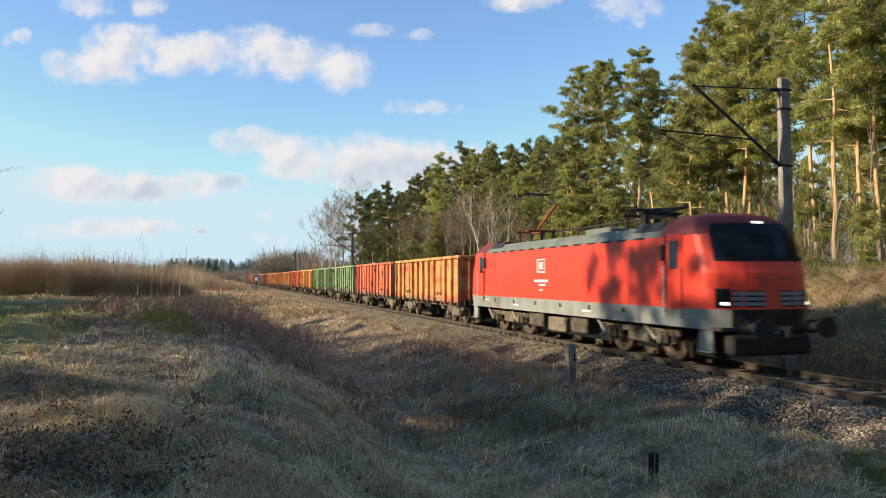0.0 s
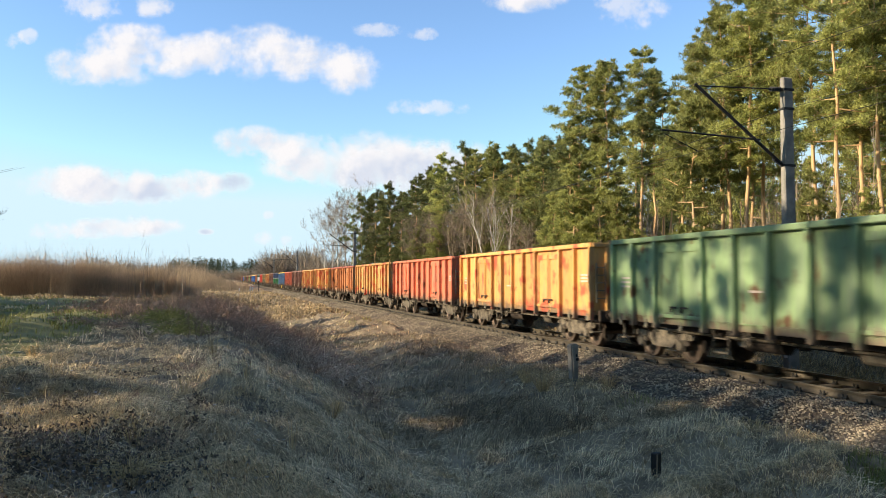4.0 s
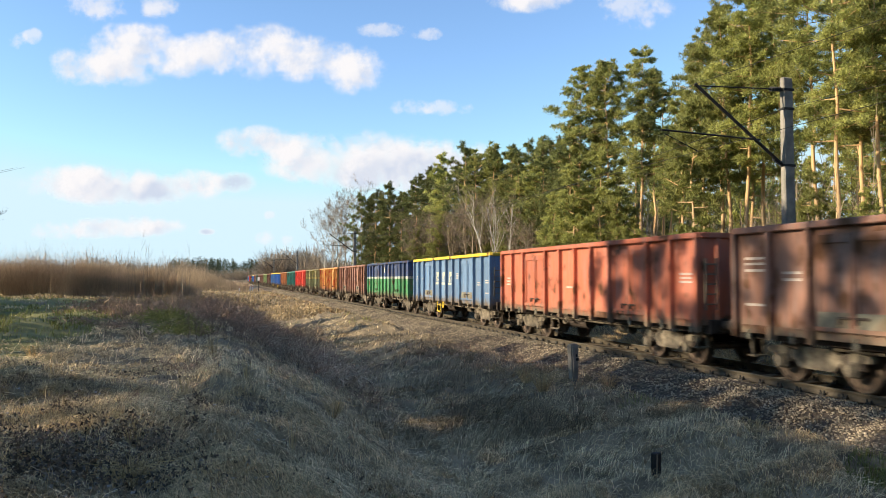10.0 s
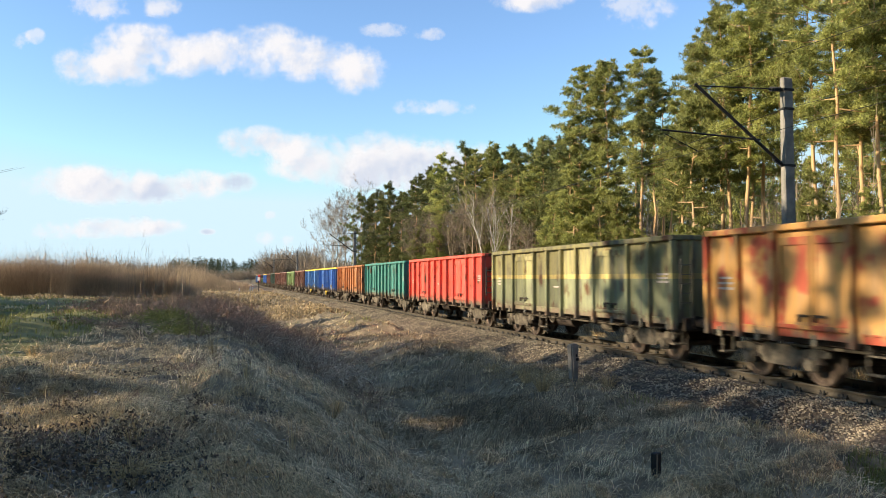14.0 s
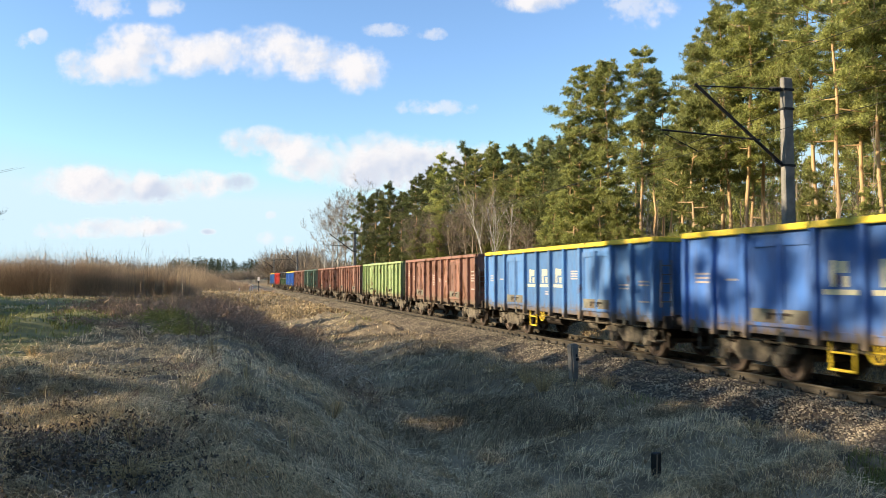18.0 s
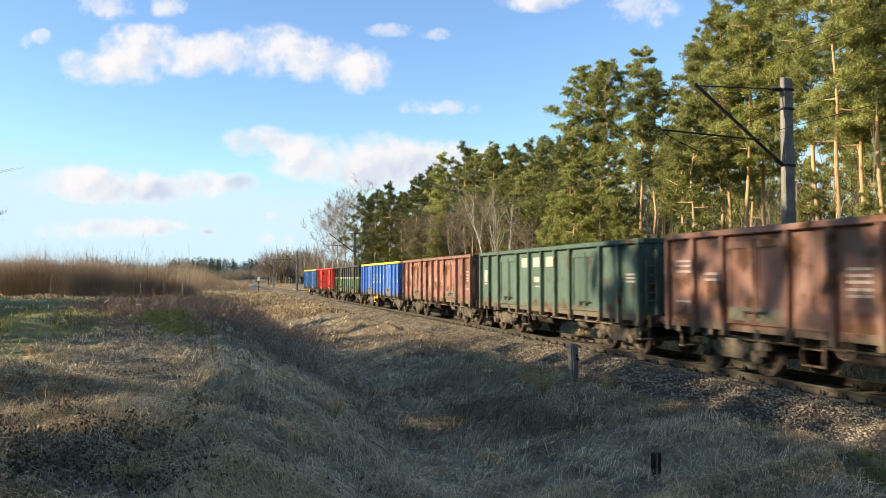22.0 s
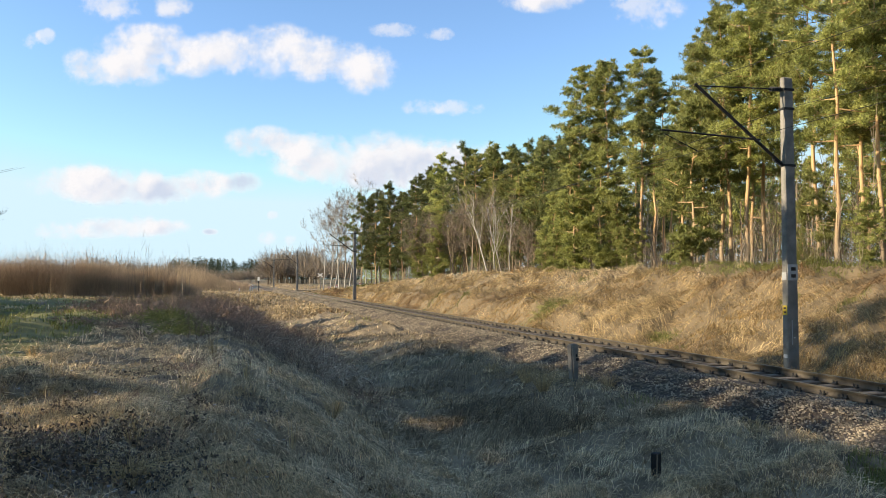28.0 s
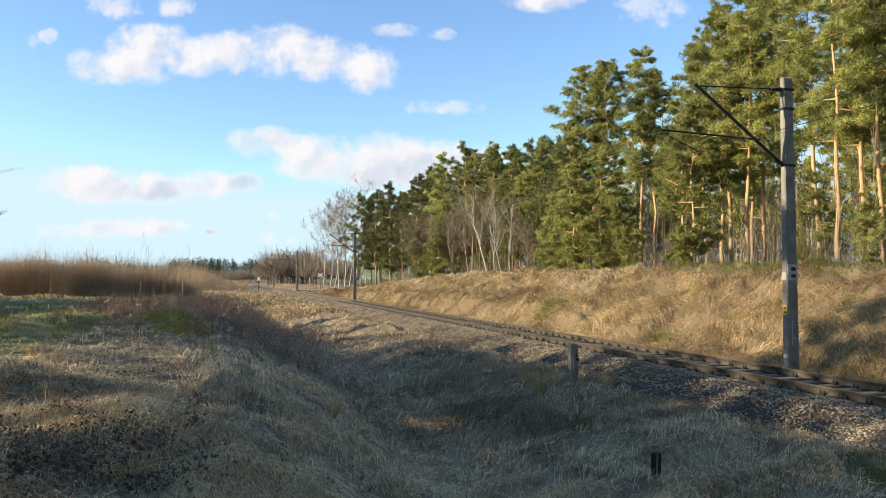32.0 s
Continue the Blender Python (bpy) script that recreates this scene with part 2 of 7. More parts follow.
def bulk(name, verts, faces, mat):
    """A mesh from arrays: verts (n, 3), faces (m, 3) or (m, 4)."""
    me = bpy.data.meshes.new(name)
    verts, faces = np.asarray(verts, np.float32), np.asarray(faces, np.int32)
    k = faces.shape[1]
    me.vertices.add(len(verts))
    me.vertices.foreach_set("co", verts.ravel())
    me.loops.add(faces.size)
    me.loops.foreach_set("vertex_index", faces.ravel())
    me.polygons.add(len(faces))
    me.polygons.foreach_set("loop_start", np.arange(0, faces.size, k, dtype=np.int32))
    me.update(calc_edges=True)
    me.materials.append(mat)
    return me


def hashed(i, j, seed):
    h = (i * 374761393 + j * 668265263 + seed * 974634777) & 0xFFFFFFFF
    h = ((h ^ (h >> 13)) * 1274126177) & 0xFFFFFFFF
    return ((h ^ (h >> 16)) & 0xFFFF) / 65535.0


def lumps(x, y, size, seed):
    """Smooth noise from -1 to 1 with lumps of about that size."""
    x, y = np.asarray(x, float) / size, np.asarray(y, float) / size
    i, j = np.floor(x).astype(np.int64), np.floor(y).astype(np.int64)
    u, v = x - i, y - j
    u, v = u * u * (3 - 2 * u), v * v * (3 - 2 * v)
    a, b, c, d = hashed(i, j, seed), hashed(i + 1, j, seed), hashed(i, j + 1, seed), hashed(i + 1, j + 1, seed)
    return 2 * ((a * (1 - u) + b * u) * (1 - v) + (c * (1 - u) + d * u) * v) - 1


def ease(x, a, b):
    t = np.clip((np.asarray(x, float) - a) / (b - a), 0, 1)
    return t * t * (3 - 2 * t)


# ---- ground ----
def ground_z(x, y, rough=1.0):
    x, y = np.asarray(x, float), np.asarray(y, float)
    far = ease(y, 45, 110)
    # left of the track: a shallow ditch, then the higher meadow where the camera stands
    left = -0.50 - 0.62 * ease(-x, 3.6, 8.4) * (1 - far)
    meadow = 0.42 - 0.75 * far + 0.35 * ease(-x, 16, 30) * (1 - far) + 0.25 * lumps(x, y, 9, 3) * ease(-x, 11, 16)
    left = left + (meadow - left) * ease(-x, 8.7, 12.6 + 3 * far)
    # right: the cutting's bank, lower towards the level crossing
    high = 2.45 - 2.3 * ease(y, 55, 150)
    shelf = 0.42 * ease(x, 3.2, 5.2) + 0.58 * ease(x, 6.5, 11.5)
    plain = ease(x, 3.4, 11.0)
    step = ease(y, 24, 34)
    right = -0.62 + (high + 0.62) * (plain * (1 - step) + shelf * step)
    z = np.where(x < 0, left, right)
    edge = ease(np.abs(x), 2.6, 3.6)
    z = -0.72 + (z + 0.72) * edge
    wide = ease(np.hypot(x, y - 40), 150, 600)
    z = z * (1 - wide) + (-0.4 + 0.3 * lumps(x, y, 120, 9)) * wide
    bumps = (0.14 * lumps(x, y, 2.3, 1) + 0.12 * (1 - 2 * np.abs(lumps(x, y, 1.0, 2))) + 0.07 * lumps(x, y, 0.5, 4)) * edge * (1 - wide)
    return z + rough * bumps * (1 + 1.2 * ease(x, 3.6, 5) * (1 - ease(x, 11, 14)))


def gz(x, y):
    return float(ground_z(x, y))


def build_ground():
    def axis(lo, hi, a, b, fine):
        mid = list(np.arange(a, b, fine))
        up, s, v = [], fine, b
        while v < hi:
            up.append(v)
            s *= 1.16
            v += s
        dn, s, v = [], fine, a - fine
        while v > lo:
            dn.append(v)
            s *= 1.16
            v -= s
        return np.array([lo] + dn[::-1] + mid + up + [hi])
    xs, ys = axis(-4500, 4500, -24, 14, 0.2), axis(-900, 4700, 2, 48, 0.22)
    gx, gy = np.meshgrid(xs, ys)
    z = ground_z(gx, gy)
    v = np.stack([gx.ravel(), gy.ravel(), z.ravel()], 1)
    w = len(xs)
    i = (np.arange(len(ys) - 1)[:, None] * w + np.arange(w - 1)[None]).ravel()
    me = bulk("ground", v, np.stack([i, i + 1, i + w + 1, i + w], 1), M_GROUND)
    me.polygons.foreach_set("use_smooth", np.ones(len(me.polygons), bool))
    tagged(part("ground", me, None), "rough meadow and cutting with dry winter grass", "ground", kind="structure")


build_ground()


# ---- track ----
def heaped(x, y):
    """Low heaps and hollows along the ballast's shoulder."""
    return (0.10 * lumps(y, np.asarray(x) * 1.6, 1.25, 8) + 0.03 * lumps(y, np.asarray(x) * 4, 0.5, 18)) * ease(-np.asarray(x, float), 1.3, 1.8) + 0.0


def build_track():
    y0, y1 = -70.0, 620.0
    # ballast bed: a long low ridge
    ys = np.concatenate([np.arange(y0, 60, 0.25), np.arange(60, y1 + 1, 4.0)])
    prof = [(-3.45, -0.80), (-2.85, -0.48), (-2.3, -0.32), (-1.75, -0.19), (-1.08, -0.152), (-0.95, -0.25), (0, -0.245), (0.95, -0.25), (1.08, -0.152), (1.75, -0.20), (2.3, -0.5), (3.0, -0.85)]
    vs = []
    for y in ys:
        for x, z in prof:
            vs.append((x + 0.08 * float(lumps(y, x * 3, 1.1, 7)), y, z + float(heaped(x, y))))
    w = len(prof)
    i = (np.arange(len(ys) - 1)[:, None] * w + np.arange(w - 1)[None]).ravel()
    tagged(part("ballast", bulk("ballast", vs, np.stack([i, i + 1, i + w + 1, i + w], 1), M_BALLAST), None),
           "brown crushed-stone ballast bed under the rails", "ballast", kind="structure")
    # rails: I-shaped profile swept along y
    for side in (-1, 1):
        rail = tagged(new("rail"), "rusty steel rail with a polished head", "rail", "rails", "structure")
        web = [(-0.062, -0.172), (0.062, -0.172), (0.062, -0.158), (0.012, -0.14), (0.010, -0.05), (0.034, -0.036), (0.034, -0.006),
               (-0.034, -0.006), (-0.034, -0.036), (-0.010, -0.05), (-0.012, -0.14), (-0.062, -0.158)]
        vs = [(side * 0.7525 + x, y, z) for y in (y0, y1) for x, z in web]
        n = len(web)
        fs = [(a, (a + 1) % n, n + (a + 1) % n, n + a) for a in range(n)]
        part("rail_web", bulk("rail_web", vs, fs, M_RAIL), None, rail)
        bm = B()
        box(bm, side * 0.7525, (y0 + y1) / 2, -0.004, 0.058, y1 - y0, 0.008)
        part("railhead", bm, M_RAILTOP, rail, "bright running surface")
    # sleepers with their clips; past the nearest ones they are joined
    sl = B()
    box(sl, 0, 0, -0.245, 2.5, 0.24, 0.15, 0.02)
    sl_me = bpy.data.meshes.new("sleeper")
    sl.to_mesh(sl_me)
    sl_me.materials.append(M_SLEEPER)
    clip = B()
    for s in (-1, 1):
        for o in (-0.105, 0.105):
            box(clip, s * 0.7525 + o, 0, -0.145, 0.08, 0.12, 0.04, 0.006)
            rod(clip, (s * 0.7525 + o, -0.03, -0.17), (s * 0.7525 + o, -0.055, -0.075), 0.018, n=6)
            rod(clip, (s * 0.7525 + o, 0.03, -0.17), (s * 0.7525 + o, 0.055, -0.075), 0.018, n=6)
    clip_me = bpy.data.meshes.new("rail_clips")
    clip.to_mesh(clip_me)
    clip_me.materials.append(M_BLACK)
    bed = tagged(new("sleepers"), "row of weathered sleepers with steel clips", "sleepers", kind="structure")
    y, k = -6.0, 0
    while y < 75:
        o = part("sleeper", sl_me, None, bed)
        o.location = (0.03 * math.sin(k * 2.1), y, 0.01 * math.sin(k * 1.3))
        c = part("rail_clips", clip_me, None, o)
        c.location = (0, 0, 0)
        y, k = y + 0.578, k + 1
    vs, fs = [], []
    while y < 400:
        b = len(vs)
        vs += [(sx * 1.25, y + sy * 0.12, sz) for sz in (-0.3, -0.175) for sy in (-1, 1) for sx in (-1, 1)]
        fs += [(b + 4, b + 5, b + 7, b + 6), (b, b + 1, b + 5, b + 4), (b, b + 4, b + 6, b + 2)]
        y += 0.578
    tagged(part("far_sleepers", bulk("far_sleepers", vs, fs, M_SLEEPER), None, bed), kind="stuff")


def ballast_stones():
    """Loose crushed stones over the near shoulder and between the sleepers."""
    rng = np.random.default_rng(5)
    n = 72000
    u = rng.random(n)
    y = 5 + 150 * u ** 2.6
    x = np.where(rng.random(n) < 0.8, rng.uniform(-3.4, -0.9, n), rng.uniform(-0.6, 2.4, n))
    z = np.interp(x, [-3.45, -2.85, -2.3, -1.75, -1.08, -0.95, 0.95, 1.08, 1.75, 2.4], [-0.74, -0.47, -0.31, -0.19, -0.155, -0.25, -0.25, -0.155, -0.20, -0.55])
    z = z + heaped(x, y)
    s = rng.uniform(0.013, 0.03, n) * (1 + 0.012 * y)
    base = np.array([(1, 0, -.3), (-.6, .8, -.3), (-.5, -.9, -.3), (.6, .5, .6), (-.7, .1, .6), (.3, -.6, .7)])
    tri = np.array([(0, 1, 3), (1, 4, 3), (1, 2, 4), (2, 5, 4), (2, 0, 5), (0, 3, 5), (3, 4, 5)])
    a = rng.uniform(0, 6.28, n)
    jit = rng.uniform(0.7, 1.3, (n, 6, 3))
    v = base[None] * jit * s[:, None, None]
    c, sn = np.cos(a)[:, None], np.sin(a)[:, None]
    v = np.stack([v[..., 0] * c - v[..., 1] * sn, v[..., 0] * sn + v[..., 1] * c, v[..., 2]], -1)
    v += np.stack([x, y, z + 0.008], 1)[:, None]
    f = tri[None] + (np.arange(n) * 6)[:, None, None]
    tagged(part("ballast_stones", bulk("ballast_stones", v.reshape(-1, 3), f.reshape(-1, 3), M_STONE), None),
           "loose brown and grey crushed stones", "stones", kind="stuff")


build_track()
ballast_stones()


# ---- posts beside the track ----
# plate white turned grey, with the shade of the mast's front in the colour
M_PLATE = material("shade_greyed_white", (0.46, 0.45, 0.43), (0.36, 0.35, 0.33), 0.7, scale=6, fine=50, bump=0.05)


def catenary_mast(x, y, near):
    """A concrete mast with a hinged cantilever that reaches over the track."""
    g = min(gz(x, y), -0.45)
    mast = tagged(new("catenary_mast"), "grey concrete overhead-line mast with steel cantilever beside the track", "mast", "overhead line masts")
    mast.location = (x, y, g)
    top = 8.02 - g
    bm = B()
    bmesh.ops.create_cube(bm, size=1, matrix=Matrix.Translation((0, 0, top / 2)) @ Matrix.Diagonal((0.42, 0.22, top, 1)))
    for v in bm.verts:
        if v.co.z > 1:
            v.co.x *= 0.80
            v.co.y *= 0.80
    bmesh.ops.bevel(bm, geom=list(bm.edges), offset=0.03, segments=1, affect="EDGES")
    part("pole", bm, M_CONCRETE, mast)
    z = lambda v: v - g
    tip, foot = (-x + 0.1, 0, z(7.6)), (-0.16, 0, z(5.45))
    for name, a, b, r, m in (("cantilever_tube", tip, foot, 0.045, M_BLACK), ("top_tie", (-x + 0.1, 0, z(7.55)), (-0.5, 0, z(7.66)), 0.018, M_BLACK),
                             ("registration_tube", (-x - 1.0, 0, z(6.25)), (-0.95, 0, z(6.15)), 0.026, M_BLACK),
                             ("steady_arm", (-x - 0.9, 0, z(6.15)), (-x + 0.15, 0, z(5.72)), 0.014, M_BLACK),
                             ("diagonal_stay", (-1.2, 0, z(6.2)), (-0.55, 0, z(5.75)), 0.012, M_BLACK)):
        bm = B()
        rod(bm, a, b, r, n=8)
        part(name, bm, m, mast)
    for a, b in (((-0.62, 0, z(7.65)), (-0.16, 0, z(7.68))), ((-0.52, 0, z(5.66)), (-0.2, 0, z(5.48)))):
        bm = B()
        a, b = Vector(a), Vector(b)
        rod(bm, a, b, 0.03, n=8)
        for k in range(5):
            p = a.lerp(b, 0.15 + 0.17 * k)
            rod(bm, p, p + (b - a).normalized() * 0.035, 0.075, 0.05, 10)
        part("insulator", bm, M_BLACK, mast, "dark ribbed insulator")
    for h in (7.66, 5.45, 7.1):
        bm = B()
        box(bm, 0, 0, z(h), 0.38, 0.23, 0.07, 0.008)
        part("clamp", bm, M_BLACK, mast)
    if near:
        bm = B()
        box(bm, -0.205, -0.02, z(1.28), 0.014, 0.17, 0.27, 0.003)
        sign = part("yellow_plate", bm, M_YELLOW, mast, "yellow warning plate with dark bars")
        for k in (-1, 1):
            bm = B()
            box(bm, -0.214, -0.02, z(1.28 + 0.06 * k), 0.006, 0.09, 0.05)
            part("bar", bm, M_BLACK, sign)
        bm = B()
        box(bm, 0.0, -0.114, z(2.36), 0.35, 0.012, 0.46, 0.003)
        plate = part("number_plate", bm, M_PLATE, mast, "white plate, greyed for the mast's shaded side, with dark bars")
        for k in (-1, 1):
            bm = B()
            box(bm, 0.02, -0.123, z(2.36 + 0.1 * k), 0.16, 0.006, 0.10)
            part("bar", bm, M_STEEL, plate)
        bm = B()
        box(bm, -0.205, -0.01, z(2.25), 0.014, 0.17, 0.22, 0.003)
        part("side_plate", bm, M_PLATE, mast, "small pale grey plate")
        bm = B()
        box(bm, -0.207, -0.02, z(-0.03), 0.014, 0.12, 0.1, 0.003)
        part("tag", bm, M_WHITE, mast, "small white tag")
        bm = B()
        rod(bm, (-0.06, -0.125, z(1.0)), (-0.06, -0.125, z(0.3)), 0.012, n=6)
        part("earth_wire", bm, M_PLATE, mast)
        bm = B()
        rod(bm, (0, -0.13, z(0.5)), (0, -0.15, z(0.5)), 0.02, n=8)
        part("bolt", bm, M_WHITE, mast)
    return mast


for y_mast, near in ((17.15, True), (88.0, False), (157.0, False), (227.0, False)):
    catenary_mast(3.2, y_mast, near)


def wire(name, pts, r, label, group="overhead wires"):
    c = bpy.data.curves.new(name, "CURVE")
    c.dimensions, c.bevel_depth, c.bevel_resolution = "3D", r, 1
    s = c.splines.new("POLY")
    s.points.add(len(pts) - 1)
    for p, q in zip(s.points, pts):
        p.co = (*q, 1)
    c.materials.append(M_BLACK)
    deps = new("tmp", c)
    me = bpy.data.meshes.new_from_object(deps.evaluated_get(bpy.context.evaluated_depsgraph_get()))
    bpy.data.objects.remove(deps)
    me.name = name
    if not me.materials:
        me.materials.append(M_BLACK)
    return tagged(part(name, me, None), label, "wire", group)


masts = (-53.0, 17.3, 88.0, 157.0, 227.0, 297.0)
cat, con = [], []
for a, b in zip(masts, masts[1:]):
    for k in range(12):
        u = k / 12
        cat.append((0.1, a + (b - a) * u, 7.6 - 4 * 0.75 * u * (1 - u)))
        con.append((0.2, a + (b - a) * u, 5.72))
wire("catenary_wire", cat, 0.007, "thin dark overhead messenger wire")
wire("contact_wire", con, 0.007, "thin dark overhead contact wire")
wire("return_wire", [(3.4, a + (b - a) * k / 12, 7.2 - 4 * 0.9 * (k / 12) * (1 - k / 12)) for a, b in zip(masts, masts[1:]) for k in range(12)],
     0.008, "thin dark feeder wire behind the masts")


# ---- train ----
PITCH = 14.04


def ridge(bm, x, y, z0, z1, depth, wide, out):
    """A hat-shaped stake on a side wall; out is -1 or 1."""
    vs = [(x, y - wide, 0), (x + out * depth, y - wide * 0.85, 0), (x + out * depth, y + wide * 0.85, 0), (x, y + wide, 0)]
    lo = [bm.verts.new((a, b, z0)) for a, b, _ in vs]
    hi = [bm.verts.new((a, b, z1)) for a, b, _ in vs]
    for i in range(3):
        f = (lo[i], lo[i + 1], hi[i + 1], hi[i])
        bm.faces.new(f if out > 0 else f[::-1])
    bm.faces.new(lo if out < 0 else lo[::-1])
    bm.faces.new(hi if out > 0 else hi[::-1])
    return bm


MESHES = {}


def shared(key, make):
    """One mesh for all pieces of that kind."""
    if key not in MESHES:
        bm = make(B())
        me = bpy.data.meshes.new(key)
        bm.to_mesh(me)
        bm.free()
        MESHES[key] = me
        me.materials.append(M_STEEL)
    return MESHES[key]


def put(key, make, mat, parent, at=(0, 0, 0), turn=0.0, name=None, label=""):
    ob = new(name or key, shared(key, make))
    ob.parent = parent
    ob.location = at
    ob.rotation_euler = (0, 0, radians(turn))
    ob.material_slots[0].link = "OBJECT"
    ob.material_slots[0].material = mat
    if label:
        ob["label"] = label
    return ob


def disc(bm, x, r, w):
    """A wheel on an axle along x: tread, flange, dished web and hub."""
    s = 1 if x > 0 else -1
    rings = [(0.0, 0.11), (0.09, 0.11), (0.10, 0.13), (0.045, 0.16), (0.03, r * 0.78), (0.05, r * 0.84), (0.075, r * 0.86), (0.075, r - 0.012), (-0.06, r), (-0.065, r + 0.028), (-0.09, r + 0.026), (-0.09, r * 0.85), (-0.02, r * 0.8), (0.0, 0.11)]
    n, prev, first = 28, None, None
    for dx, rr in rings:
        ring = [bm.verts.new((x + s * dx, rr * math.cos(k * 2 * math.pi / n), rr * math.sin(k * 2 * math.pi / n))) for k in range(n)]
        if prev:
            for k in range(n):
                q = (prev[k], prev[(k + 1) % n], ring[(k + 1) % n], ring[k])
                bm.faces.new(q if s < 0 else q[::-1])
        prev = ring
    rod(bm, (x, 0, 0), (x + s * 0.2, 0, 0), 0.085, n=12)
    return bm


def wheelset_mesh(r):
    def make(bm):
        rod(bm, (-0.7, 0, 0), (0.7, 0, 0), 0.09, n=12)
        for x in (-0.7525, 0.7525):
            disc(bm, x, r, 0.13)
        return bm
    return make


def bogie(parent, y, mat, wheels):
    """A two-axle freight bogie: side frames, axle boxes, springs, bolster and wheelsets."""
    b = put("bolster", lambda bm: box(box(bm, 0, 0, 0.62, 2.0, 0.5, 0.3, 0.03), 0, 0, 0.86, 0.5, 0.5, 0.25, 0.03), mat, parent, (0, y, 0), name="bogie")

    def side(bm):
        pts = [(-1.32, 0.62), (-1.32, 0.74), (-0.95, 0.78), (-0.55, 0.70), (-0.35, 0.80), (0.35, 0.80), (0.55, 0.70), (0.95, 0.78), (1.32, 0.74), (1.32, 0.62),
               (0.62, 0.55), (0.42, 0.36), (-0.42, 0.36), (-0.62, 0.55)]
        lo = [bm.verts.new((-0.06, a, c)) for a, c in pts]
        hi = [bm.verts.new((0.06, a, c)) for a, c in pts]
        bm.faces.new(lo), bm.faces.new(hi[::-1])
        for i in range(len(pts)):
            j = (i + 1) % len(pts)
            bm.faces.new((lo[j], lo[i], hi[i], hi[j]))
        return bm

    for s in (-1, 1):
        put("side_frame", side, M_DUSTY, b, (s * 1.02, 0, 0))
        for a in (-0.9, 0.9):
            put("axle_box", lambda bm: rod(box(bm, 0, 0, 0, 0.2, 0.30, 0.30, 0.04), (0, 0, 0), (0.14, 0, 0), 0.13, n=14), M_DUSTY, b, (s * 1.05, a, 0.46), 0 if s > 0 else 180)
            for q in (-0.2, 0.2):
                put("spring", lambda bm: rod(rod(bm, (0, 0, -0.1), (0, 0, 0.16), 0.055, n=10), (0, 0, -0.11), (0, 0, -0.08), 0.08, n=10), mat, b, (s * 1.05, a + q, 0.58))
        for a in (-0.42, 0.42, -1.4, 1.4):
            put("brake_shoe", lambda bm: box(bm, 0, 0, 0, 0.1, 0.07, 0.34, 0.02), mat, b, (s * 0.7525, a, 0.46))
    for a in (-0.9, 0.9):
        w = put("wheelset", wheelset_mesh(0.46), M_WHEEL, b, (0, a, 0.46))
        wheels.append((w, a, 0.46))
    return b


WHEELS = []
BODY, HALF, LOW, TOP = 12.79, 1.40, 1.06, 3.30


